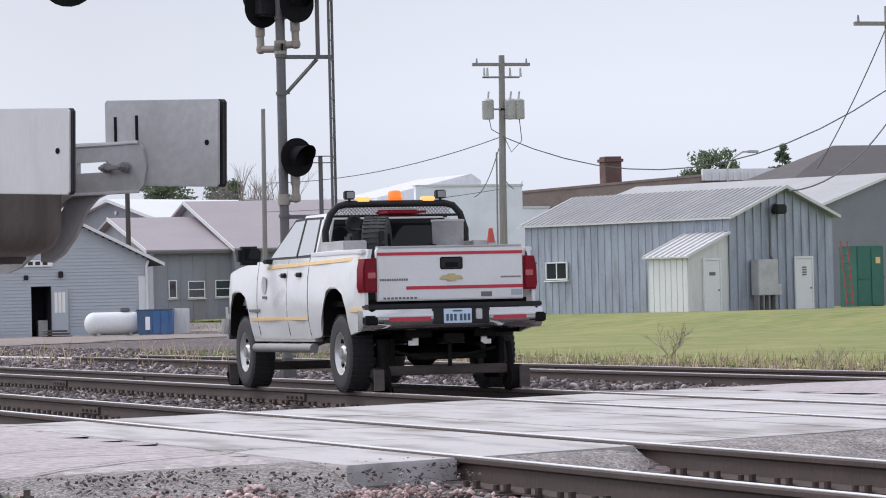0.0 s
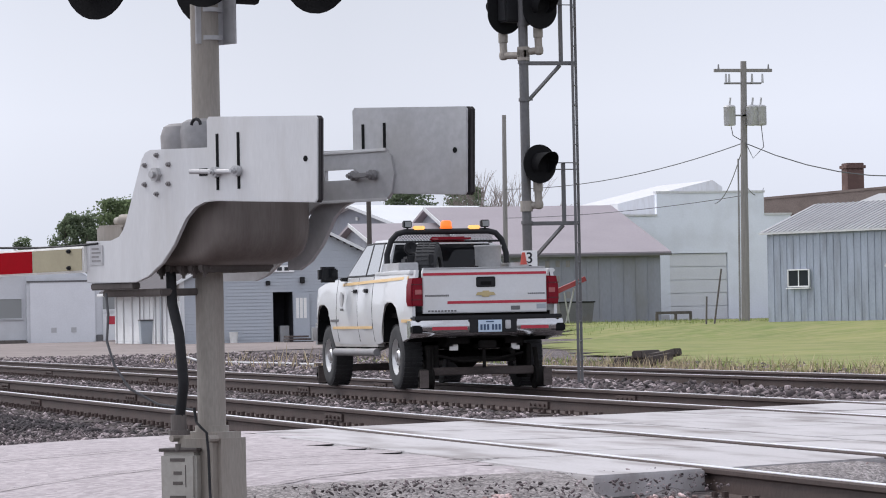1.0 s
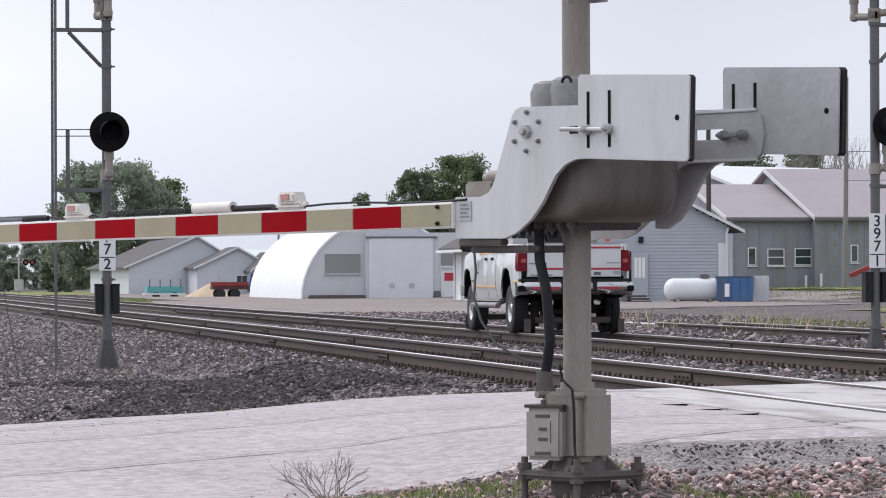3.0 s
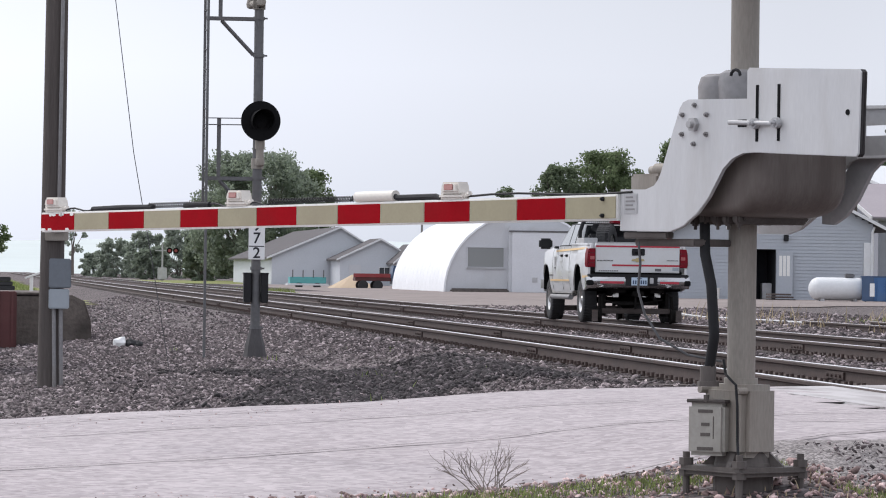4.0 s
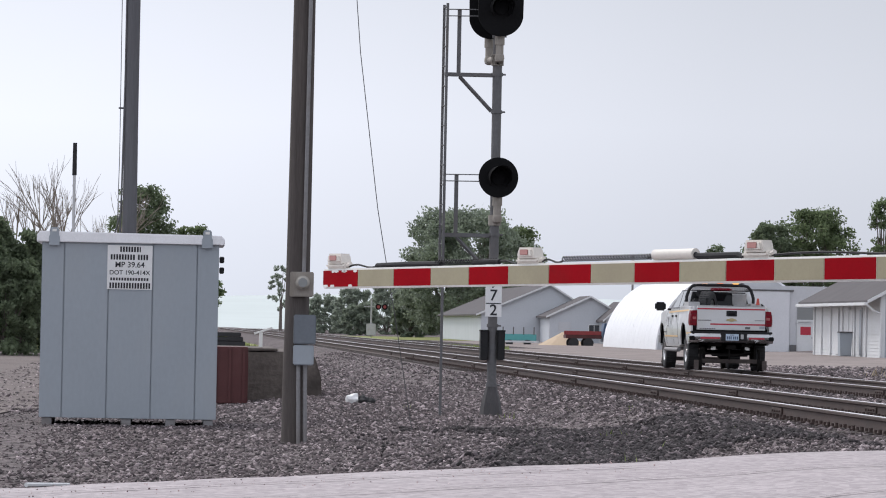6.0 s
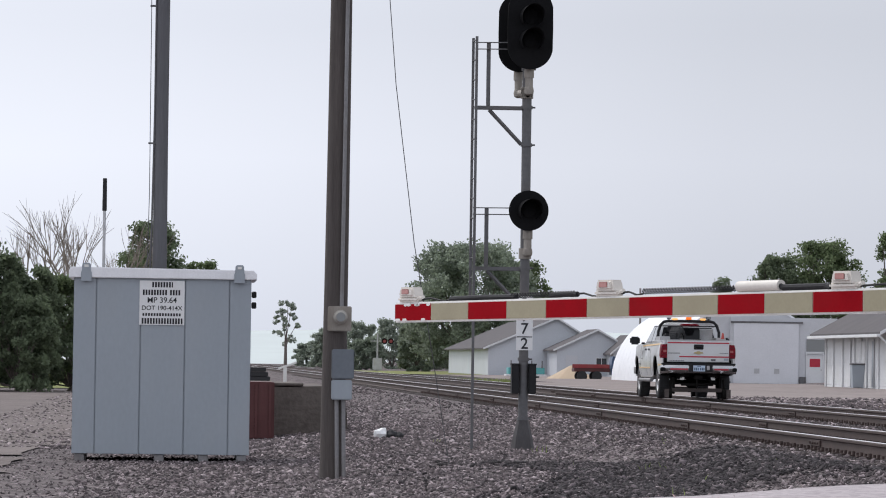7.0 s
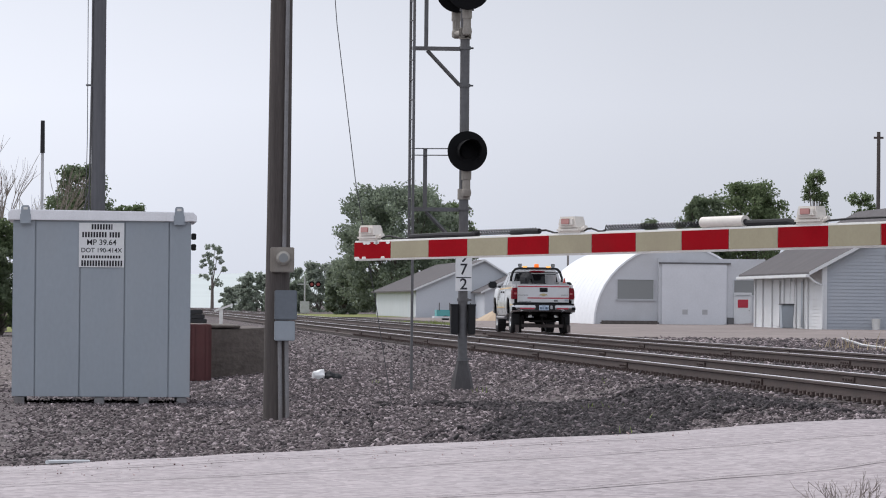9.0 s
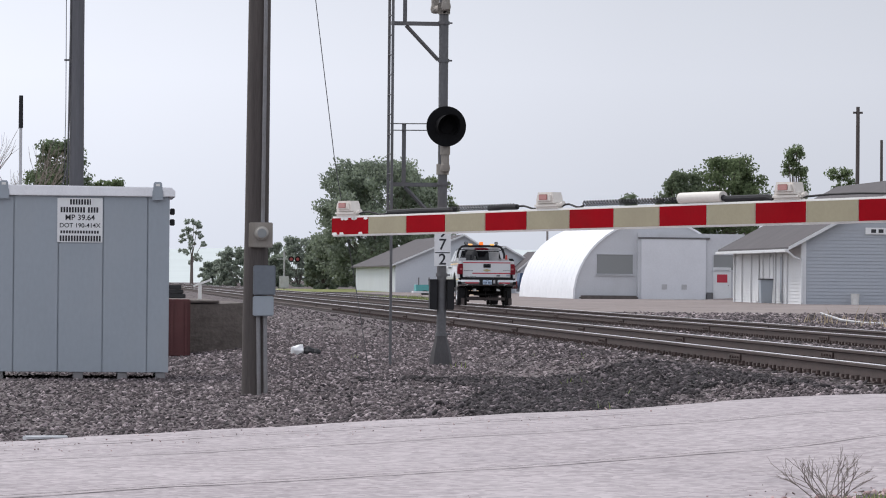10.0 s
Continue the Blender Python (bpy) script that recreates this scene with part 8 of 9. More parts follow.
    bg = thing("pole_barn", "big grey gabled barn with wide white roof", "barn", "buildings beside the tracks", at=(45.6, 206.5, 0.3), rz=-60.9)
    bm = bmesh.new()
    prism(bm, [(0, -0.1), (14, -0.1), (14, 4.75), (7, 6.85), (0, 4.75)], 0, 9.5, "xz")
    part("barn_body", bm, "green_wall", bg, "grey-green gable wall")
    gable_roof(bg, 14, 9.5, 4.75, 7, 6.85, 0.4, "pale_roof", 0.15, 0.4, label="wide white metal roof")
    for x, z in ((7.3, 6.1), (8.6, 5.2)):
        part("gable_lamp", boxed((x, -0.1, z), (x + 0.2, -0.02, z + 0.2), 0.02), "alu", bg)


green_building()


def brick_block():
    b = thing("brick_building", "long old brown-brick building with chimney and pale cornice", "brick building", "buildings beside the tracks", at=(76.0, 215.0, 0.4))
    bm = bmesh.new()
    prism(bm, [(0, 0), (32, 0), (32, 8.5), (16, 8.3), (0, 7.1)], 0, 12, "xz")
    part("brick_wall", bm, "brick", b, "brown brick wall")
    bm = bmesh.new()
    prism(bm, [(-0.1, 6.25), (32, 7.6), (32, 8.55), (16, 8.4), (-0.1, 7.2)], -0.12, -0.01, "xz")
    part("parapet", bm, "tan_brick", b, "tan brick parapet")
    bm = bmesh.new()
    prism(bm, [(-0.2, 7.15), (16, 8.35), (32, 8.55), (32, 8.7), (16, 8.5), (-0.2, 7.3)], -0.2, 0.3, "xz")
    part("coping", bm, "tan_brick", b, "weathered coping")
    ch = part("chimney", boxed((8.7, 0.4, 7.5), (9.8, 1.5, 9.65), 0.03), "brick", b, "dark brick chimney")
    part("chimney_cap", boxed((8.6, 0.3, 9.3), (9.9, 1.6, 9.5), 0.02), "brick", ch)
    co = part("cornice", boxed((15.0, -0.5, 8.0), (22.5, -0.15, 8.75), 0.03), "white_wall", b, "white bracketed cornice")
    for k in range(15):
        part("bracket", boxed((15.1 + k * 0.5, -0.62, 8.0), (15.3 + k * 0.5, -0.5, 8.55), 0.01), "white_wall", co)
    part("white_panel", boxed((0.2, -0.2, 0.0), (2.4, -0.03, 5.5), 0.02), "store", b, "pale white wall panel")
    r = thing("grey_hall", "grey metal hall with pale gable roof behind the shed", "metal hall", "buildings beside the tracks", at=(67.22, 145.0, 0.4), rz=24.5)
    bm = bmesh.new()
    prism(bm, [(0, 0), (10, 0), (10, 4.4), (5, 5.8), (0, 4.4)], 0, 15.5, "xz")
    part("hall_body", bm, "hall_wall", r, "grey sheet walls")
    gable_roof(r, 10, 15.5, 4.4, 5, 5.8, 0.2, "shed_roof", 0.1, 0.2, label="pale metal roof")
    d = thing("dark_roofed_house", "house with a steep dark shingle roof", "house", "buildings beside the tracks", at=(80.2, 178.0, 0.4), rz=0)
    bm = bmesh.new()
    box(bm, (0.3, 0.3, 0), (13.7, 9.7, 6.25))
    part("house_body", bm, "siding", d)
    bm = bmesh.new()
    vs = [bm.verts.new(q) for q in ((-0.1, -0.1, 6.1), (14.1, -0.1, 6.1), (14.1, 10.1, 6.1), (-0.1, 10.1, 6.1), (-0.1, -0.1, 6.25), (14.1, -0.1, 6.25), (14.1, 10.1, 6.25), (-0.1, 10.1, 6.25), (5.4, 5.0, 8.75), (8.8, 5.0, 8.75))]
    for q in ((3, 2, 1, 0), (0, 1, 5, 4), (1, 2, 6, 5), (2, 3, 7, 6), (3, 0, 4, 7), (4, 5, 9, 8), (5, 6, 9), (6, 7, 8, 9), (7, 4, 8)):
        bm.faces.new([vs[i] for i in q])
    part("roof", bm, "dark_roof", d, "dark hipped shingle roof")
    for z in (2, 4.6):
        for x in (2.5, 7, 11.5):
            framed_window(d, x, z, 1.0, 1.4, -0.02)


brick_block()


def quonset():
    R, L = 5.4, 29.0
    b = thing("quonset_hut", "white arched quonset hut with flat grey front wall", "quonset hut", "buildings beside the tracks", at=(31.25, 235.0, -0.33))
    bm = bmesh.new()
    angs = np.linspace(0, math.pi, 25)
    outer = [(R - R * math.cos(a_), R * 0.97 * math.sin(a_)) for a_ in angs]
    inner = [(R - (R - 0.12) * math.cos(a_), (R - 0.12) * 0.97 * math.sin(a_)) for a_ in angs]
    prism(bm, outer + inner[::-1], 0, L, "xz")
    part("vault", bm, "vault_white", b, "white curved metal vault", smooth=True)
    for k in range(1, 15):
        y = L * k / 15
        bm = bmesh.new()
        o2 = [(R - (R + 0.008) * math.cos(a_), (R + 0.008) * 0.97 * math.sin(a_)) for a_ in angs]
        prism(bm, o2 + outer[::-1], y, y + 0.12, "xz")
        part("vault_rib", bm, "vault_white", b)
    bm = bmesh.new()
    prism(bm, [(R - (R - 0.1) * math.cos(a_), (R - 0.1) * 0.97 * math.sin(a_)) for a_ in angs], 0.1, 0.25, "xz")
    part("end_wall", bm, "quonset_wall", b, "grey end wall")
    part("front_block", boxed((4.2, -0.35, -0.05), (11.2, 0.1, 4.3), 0.02), "quonset_wall", b, "flat grey front wall")
    d = new("sliding_door")
    d.parent = b
    d["label"] = "big pale sliding door"
    part("leaf", boxed((4.4, -0.47, 0.02), (8.65, -0.36, 3.95), 0.02), "door_grey", d)
    part("door_rail", boxed((4.2, -0.52, 3.95), (8.9, -0.36, 4.05), 0.01), "sig_grey", d)
    for x in (5.75, 7.05):
        part("door_vent", boxed((x, -0.49, 0.68), (x + 0.34, -0.471, 1.0)), "galv", d, "grey square vent")
    framed_window(b, 2.75, 2.28, 2.35, 1.25, 0.07, "win_grey", (0, 0), "quonset_wall")
    framed_window(b, 9.95, 2.45, 1.6, 0.95, -0.37, "win_grey", (0, 0), "quonset_wall")
    dd = plain_door(b, 9.72, 0.0, 1.0, 2.05, -0.37, "white_wall", "side_door", "white door with a red notice")
    part("red_notice", boxed((-0.34, -0.065, 1.15), (0.34, -0.055, 1.68)), "tape_red", dd, "plain red notice")
    part("wall_box", boxed((8.7, -0.6, 0), (9.1, -0.37, 0.5), 0.02), "sig_grey", b, "grey box at the wall foot")
    part("rubble", boxed((0.4, -0.7, -0.05), (4.2, -0.1, 0.25), 0.1), "cast", b, "brown debris along the wall foot")


quonset()


def far_houses():
    specs = [((27.9, 330.0, -0.55), 10.5, 48, 2.75, 6.2, 5.4, 0.5), ((33.2, 321.0, -0.55), 6.6, 8.5, 2.6, 3.6, 4.3, 0.35), ((37.6, 316.0, -0.55), 3.2, 8.0, 2.4, 1.6, 3.8, 0.3)]
    for at, w, l, ev, rx, rg, ov in specs:
        b = thing("white_house", "long white house with grey gable roof" if l > 20 else "small white outbuilding with dark gable roof", "house", "far white houses", at=at)
        bm = bmesh.new()
        prism(bm, [(0, -0.1), (w, -0.1), (w, ev), (rx, rg), (0, ev)], 0, l, "xz")
        part("house_body", bm, "pale_wall", b)
        gable_roof(b, w, l, ev, rx, rg, ov, "dark_roof", 0.14, 0.35, label="grey roof")
        if l < 20:
            plain_door(b, w * 0.2, 0, 0.9, 2.0, -0.01, "quonset_wall")
            framed_window(b, w * 0.6, 1.4, 0.9, 0.9)
    t = thing("teal_trailer", "low teal flat trailer with stakes", "trailer", at=(26.7, 282.0, -0.5))
    part("deck", boxed((-1.4, -0.9, 0.45), (1.4, 0.9, 0.95), 0.03), "teal", t)
    part("skirt", boxed((-1.6, -0.95, 0.3), (1.6, 0.9, 0.44), 0.02), "white_wall", t)
    for x in (-1.2, -0.4, 0.4, 1.2):
        part("stake", boxed((x - 0.04, -0.9, 0.9), (x + 0.04, -0.82, 1.5)), "sig_grey", t)
    for x in (-0.7, 0.7):
        part("wheel", tubed((x, -0.9, 0.25), (x, -0.6, 0.25), 0.28, seg=14), "rubber", t)
    s = thing("sand_pile", "tan sand pile beside the lot", "sand pile", at=(29.6, 276.0, -0.5))
    bm = bmesh.new()
    bmesh.ops.create_cone(bm, segments=20, radius1=2.2, radius2=0.15, depth=1.25, cap_ends=True)
    bmesh.ops.translate(bm, vec=(0, 0, 0.55), verts=bm.verts)
    for v in bm.verts:
        v.co += Vector((noise.noise(v.co * 1.1), noise.noise(v.co * 1.3 + Vector((5, 0, 0))), 0)) * 0.35
    part("sand", bm, "sand", s)
    c = thing("farm_truck", "parked dark red flatbed farm truck", "truck", at=(31.6, 272.0, -0.5))
    part("bed", boxed((-2.3, -0.9, 0.72), (0.4, 0.9, 1.0), 0.04), "rust_red", c)
    part("side_board", boxed((-2.25, -0.92, 1.0), (0.35, -0.86, 1.28), 0.01), "red_metal", c)
    part("side_board", boxed((-2.25, 0.86, 1.0), (0.35, 0.92, 1.28), 0.01), "red_metal", c)
    part("load", boxed((-1.9, -0.8, 0.98), (0.1, 0.8, 1.2), 0.1), "rust_red", c)
    bm = bmesh.new()
    prism(bm, [(0.5, 0.5), (2.1, 0.5), (2.1, 1.15), (1.5, 1.25), (1.25, 1.85), (0.6, 1.9), (0.5, 1.3)], -0.85, 0.85, "xz", 0.05)
    part("cab", bm, "navy", c)
    for x in (-1.7, -0.6, 1.5):
        for y in (-0.85, 0.85):
            part("wheel", tubed((x, y - 0.1, 0.4), (x, y + 0.1, 0.4), 0.38, seg=16), "rubber", c)


far_houses()


# ---- poles and wires ----
def wire(name, pts, sag, r, label):
    bm = bmesh.new()
    for a_, b_ in zip(pts, pts[1:]):
        a_, b_ = Vector(a_), Vector(b_)
        run = [a_.lerp(b_, k / 12) - Vector((0, 0, sag * 4 * (k / 12) * (1 - k / 12))) for k in range(13)]
        pipe(bm, run, r, 4)
    return tagged(part(name, bm, "wire"), label, "wire", "overhead wires")


def power_pole():
    p_ = add_pole("power_pole", "grey timber power pole with crossarm and transformers", (54.4, 150.0, 0.3), 11.45, 0.19, 0.13, "grey_pole", (0.15, 0))
    part("crossarm", boxed((-1.2, -0.08, 10.98), (1.45, 0.08, 11.12), 0.01), "grey_pole", p_, "timber crossarm")
    part("lower_arm", boxed((-0.75, -0.06, 10.45), (0.95, 0.06, 10.53), 0.01), "galv_dark", p_)
    for x in (-0.7, -0.55, 0.5, 0.98):
        part("insulator", tubed((x, -0.1, 10.5), (x, -0.1, 10.9), 0.06, 0.04, seg=8), "galv", p_, "grey insulator")
    for x in (-1.0, 0.25, 1.3):
        part("pin", tubed((x, 0, 11.1), (x, 0, 11.32), 0.05, 0.03, seg=8), "galv_dark", p_)
    for x in (-0.62, 0.42, 0.80):
        bm = bmesh.new()
        lathe(bm, [(0.02, 8.62), (0.24, 8.64), (0.26, 8.7), (0.26, 9.42), (0.27, 9.45), (0.2, 9.52), (0.02, 9.55)], Matrix.Translation((x, -0.25, 0)), 16)
        tube(bm, (x, -0.25, 9.5), (x + 0.05, -0.25, 9.85), 0.045, seg=8)
        part("transformer", bm, "galv", p_, "grey pole transformer", smooth=True)
        part("hanger", boxed((min(x, 0), -0.15, 9.05), (max(x, 0), -0.05, 9.12)), "galv_dark", p_)
    part("riser", tubed((-0.28, -0.05, 0), (-0.2, -0.05, 7.2), 0.04, seg=6), "galv_dark", p_)
    bm = bmesh.new()
    pipe(bm, [(-0.6, -0.3, 8.7), (-0.5, -0.3, 8.2), (-0.1, -0.2, 8.0)], 0.02, 5)
    pipe(bm, [(0.8, -0.3, 8.7), (0.9, -0.3, 7.7), (0.4, -0.3, 7.2), (0.1, -0.2, 7.9)], 0.02, 5)
    part("drop_loops", bm, "wire", p_)
    top = Vector((54.5, 150, 8.2))
    wire("service_wire", [tuple(top), (49.3, 170.0, 7.0)], 0.5, 0.022, "thin dark sagging service wire")
    wire("service_wire", [tuple(top), (67.3, 138.0, 9.42)], 2.3, 0.028, "thin dark sagging service wire")
    wire("service_wire", [tuple(top), (67, 190.0, 6.8)], 0.6, 0.022, "thin dark sagging service wire")
    wire("service_wire", [(68.4, 138.0, 9.6), (55.15, 121.0, 4.72)], 1.0, 0.03, "thin dark sagging service wire")
    wire("service_wire", [(54.4, 150, 5.9), (49.3, 170.0, 5.6)], 0.2, 0.018, "thin dark sagging service wire")
    q = add_pole("power_pole", "grey timber pole with crossarm beyond the shed", (48.8, 110.0, 0.3), 10.2, 0.17, 0.13, "grey_pole")
    q.location = (54.0, 110.0, 0.3)
    part("crossarm", boxed((-1.25, -0.07, 9.55), (1.25, 0.07, 9.68), 0.01), "grey_pole", q, "timber crossarm")
    for x in (-1.1, 1.1):
        part("pin", tubed((x, 0, 9.68), (x, 0, 9.9), 0.05, 0.03, seg=8), "galv_dark", q)
    add_pole("slim_pole", "slim grey timber pole beside the warehouse", (49.25, 170.0, 0.3), 10.3, 0.13, 0.10, "grey_pole", (0.1, 0))
    add_pole("slim_pole", "short weathered pole beside the depot", (43.0, 172.0, 0.2), 8.2, 0.13, 0.11, "wood_pole")
    f_ = add_pole("far_pole", "far dark timber pole with short crossarm", (55.3, 260.0, -0.2), 13.8, 0.17, 0.13, "wood_pole")
    part("crossarm", boxed((-0.35, -0.06, 13.3), (0.35, 0.06, 13.45)), "wood_pole", f_)
    add_pole("far_pole", "far dark timber pole", (57.5, 262.0, -0.2), 11.5, 0.13, 0.1, "wood_pole")
    g = add_pole("far_pole", "far grey pole behind the quonset hut", (36.6, 290.0, -0.3), 7.2, 0.10, 0.08, "grey_pole")
    part("crossarm", boxed((-0.5, -0.05, 6.6), (0.5, 0.05, 6.68)), "grey_pole", g)
    wire("guy_wire", [(3.19, 46.35, -0.46), (2.93, 46.0, 0.95), (2.66, 45.7, 2.35), (2.39, 45.4, 4.29), (2.0, 44.95, 8.5)], 0.004, 0.007, "thin steel guy wire rising from the gravel")
    wire("service_wire", [(53.9, 110.0, 9.75), (57.2, 123.0, 5.6)], 0.2, 0.02, "thin dark wire down to the shed")
    wire("service_wire", [(54.4, 150, 6.6), (88.0, 240.0, 9.4)], 0.6, 0.022, "thin dark sagging service wire")
    s = thing("street_lamp", "thin street lamp with curved arm behind the shed", "street lamp", at=(86.5, 200.0, 0.4))
    bm = bmesh.new()
    pipe(bm, [(0, 0, -0.1), (0, 0, 8.2), (0.3, 0, 8.8), (1.0, 0, 9.2), (1.5, 0, 9.2)], 0.06, 6)
    part("arm_post", bm, "galv", s)
    part("lamp_head", boxed((1.3, -0.12, 9.12), (2.0, 0.12, 9.28), 0.04), "galv", s)
    f2 = thing("far_crossing_signal", "far crossing flasher with red lamps", "crossing signal", at=(21.7, 400.0, -0.5))
    part("mast", tubed((0, 0, 0), (0, 0, 4.3), 0.1, seg=8), "galv", f2)
    part("crossarm", boxed((-0.8, -0.05, 3.4), (1.6, 0.05, 3.5)), "galv", f2)
    for x in (0.75, 1.45):
        part("light_disc", tubed((x, -0.1, 3.45), (x, -0.06, 3.45), 0.33, seg=16), "matte_black", f2)
        part("red_lamp", tubed((x, -0.14, 3.45), (x, -0.11, 3.45), 0.18, seg=12), "red_metal", f2)
    part("control_box", boxed((-0.5, -0.3, 0.3), (0.5, 0.3, 1.6), 0.03), "galv", f2)


power_pole()
# ---- plants ----
def leaf_cloud(centres, radii, per, size, seed):
    """Many small leaf quads clustered round the centres."""
    r = np.random.RandomState(seed)
    c = np.repeat(np.array(centres), per, axis=0)
    rad = np.repeat(np.array(radii), per)
    d = r.normal(size=(len(c), 3))
    d /= np.linalg.norm(d, axis=1)[:, None]
    p = c + d * (rad * r.uniform(0.35, 1.05, len(c)) )[:, None] * np.array([1.0, 1.0, 0.8])
    a_ = r.normal(size=(len(c), 3))
    a_ /= np.linalg.norm(a_, axis=1)[:, None]
    b_ = np.cross(a_, r.normal(size=(len(c), 3)))
    b_ /= np.linalg.norm(b_, axis=1)[:, None] + 1e-9
    s = size * r.uniform(0.6, 1.4, len(c))[:, None]
    v = np.stack([p - a_ * s, p + b_ * s * 0.6, p + a_ * s, p - b_ * s * 0.6], 1).reshape(-1, 3)
    f_ = np.arange(len(v)).reshape(-1, 4)
    return v, f_


def crown_mesh(name, v, f_, material, parent):
    me = bpy.data.meshes.new(name)
    me.from_pydata(v.tolist(), [], f_.tolist())
    me.materials.append(M[material])
    ob = new(name, me)
    ob.parent = parent
    return ob


def tree(at, h, w, seed, material="leaf", label="leafy green tree with an uneven crown", clumps=46, per=60, leaf=0.22, trunk=0.35, slim=1.0):
    t = thing("tree", label, "tree", "trees", at=at)
    clumps, per, leaf = int(clumps * 4.2), int(per * 1.15), leaf * 0.52
    rnd = random.Random(seed)
    bm = bmesh.new()
    base_h = h * trunk
    tube(bm, (0, 0, -0.2), (rnd.uniform(-0.2, 0.2), 0, base_h), 0.028 * h, 0.018 * h, seg=8)
    cs, rs = [], []
    for k in range(clumps):
        z = base_h * 0.75 + (h - base_h * 0.75) * rnd.random() ** 0.85
        s = (z - base_h * 0.75) / (h - base_h * 0.75)
        prof = math.sin(math.pi * min(0.95, 0.25 + 0.68 * s)) ** 0.5
        a_ = rnd.uniform(0, 2 * math.pi)
        rr = w / 2 * prof * math.sqrt(rnd.uniform(0.15, 1.0)) * (0.9 + 0.3 * noise.noise((math.cos(a_) * 1.5 + seed, math.sin(a_) * 1.5, s * 2)))
        c = (rr * math.cos(a_), rr * math.sin(a_), z)
        cs.append(c)
        rs.append(rnd.uniform(0.035, 0.085) * (w + h) * 0.6 * slim)
        if k % 8 == 0:
            tube(bm, (0, 0, base_h * rnd.uniform(0.7, 1.0)), (c[0] * 0.9, c[1] * 0.9, c[2]), 0.009 * h, 0.003 * h, seg=5)
    part("trunk", bm, "bark", t)
    v, f_ = leaf_cloud(cs, rs, per, leaf, seed)
    crown_mesh("crown", v, f_, material, t)
    return t


def bare_tree(at, h, seed, spread_=0.5, label="bare leafless tree with fine twigs"):
    t = thing("bare_tree", label, "tree", "trees", at=at)
    rnd = random.Random(seed)
    bm = bmesh.new()
    trunk_bm = bmesh.new()

    def grow(p, d, ln, r, depth, target):
        q = p + d * ln
        tube(target, p, q, r, r * 0.65, seg=4 if depth > 1 else 6, caps=False)
        if depth >= 5:
            return
        for _ in range(3 if depth < 4 else 2):
            nd = (d + Vector((rnd.uniform(-1, 1), rnd.uniform(-1, 1), rnd.uniform(-0.2, 0.7))) * spread_).normalized()
            grow(p.lerp(q, rnd.uniform(0.6, 1.0)), nd, ln * rnd.uniform(0.62, 0.82), r * 0.58, depth + 1, bm)
    grow(Vector((0, 0, -0.1)), Vector((0, 0, 1)), h * 0.3, h * 0.014, 0, trunk_bm)
    part("trunk", trunk_bm, "bark", t)
    part("twig_crown", bm, "twig", t)
    return t


def conifer(at, h, w, seed):
    """A ragged spruce: drooping boughs in open tiers on a straight trunk."""
    t = thing("conifer", "ragged dark spruce top behind the brick building", "tree", "trees", at=at)
    rnd = random.Random(seed)
    bm = bmesh.new()
    tube(bm, (0, 0, -0.2), (0, 0, h), 0.2, 0.02, seg=8)
    cs, rs = [], []
    for k in range(46):
        z = h * (0.55 + 0.45 * rnd.random())
        reach = w / 2 * (1.05 - (z / h - 0.55) / 0.47) * rnd.uniform(0.5, 1.15)
        a_ = rnd.uniform(0, 6.283)
        tip = Vector((reach * math.cos(a_), reach * math.sin(a_), z - 0.15 * reach))
        tube(bm, (0, 0, z), tip, 0.03, 0.012, seg=4)
        for j in range(1, 5):
            cs.append(tuple(Vector((0, 0, z)).lerp(tip, j / 4)))
            rs.append(0.24)
    part("trunk", bm, "bark", t)
    v, f_ = leaf_cloud(cs, rs, 14, 0.13, seed)
    crown_mesh("crown", v, f_, "leaf_dark", t)
    return t


# Far crowns take the paler leaf materials, whose colour holds the haze.
tree((32.0, 400, -0.5), 13.9, 17.0, 3, "leaf_light_haze", "broad dark green tree behind white houses", 100, 90, 0.34, 0.1)
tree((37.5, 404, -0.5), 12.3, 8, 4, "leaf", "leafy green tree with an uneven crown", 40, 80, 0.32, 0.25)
tree((26.6, 408, -0.5), 6.0, 5, 14, "leaf_light_haze", "leafy green tree with an uneven crown", 34, 70, 0.32, 0.05)
tree((54.4, 330, -0.2), 10.9, 5.6, 5, "leaf_dark", "dark green tree with an uneven crown", 50, 70, 0.27, 0.3)
tree((58.9, 332, -0.2), 12.2, 8.4, 6, "leaf", "dark green tree with an uneven crown", 56, 70, 0.27, 0.3)
tree((49.8, 334, -0.2), 8.9, 2.2, 7, "leaf_dark", "small dark green tree top", 16, 50, 0.25, 0.4)
tree((64.6, 330, -0.2), 13.4, 3.2, 8, "leaf", "slim green tree with an open crown", 24, 45, 0.24, 0.35, 0.8)
tree((68.8, 331, -0.2), 11.6, 4.0, 9, "leaf", "slim green tree with an open crown", 22, 50, 0.24, 0.35, 0.8)
tree((77.5, 300, 0.2), 11.6, 7, 10, "leaf_dark", "dark tree behind the barn roof", 34, 60, 0.26, 0.3)
tree((83.5, 302, 0.2), 11.6, 6, 11, "leaf_dark", "dark tree behind the barn roof", 30, 60, 0.26, 0.3)
bare_tree((85.8, 300, 0.2), 15.2, 12, 0.5)
bare_tree((73.5, 262, 0.2), 14.0, 13, 0.5)
bare_tree((75.6, 264, 0.2), 13.6, 33, 0.5)
tree((111.6, 262, 0.2), 12.0, 6.0, 15, "leaf_dark", "dark tree behind the brick building", 34, 60, 0.25, 0.45)
conifer((112.3, 250, 0.2), 12.2, 4.6, 16)
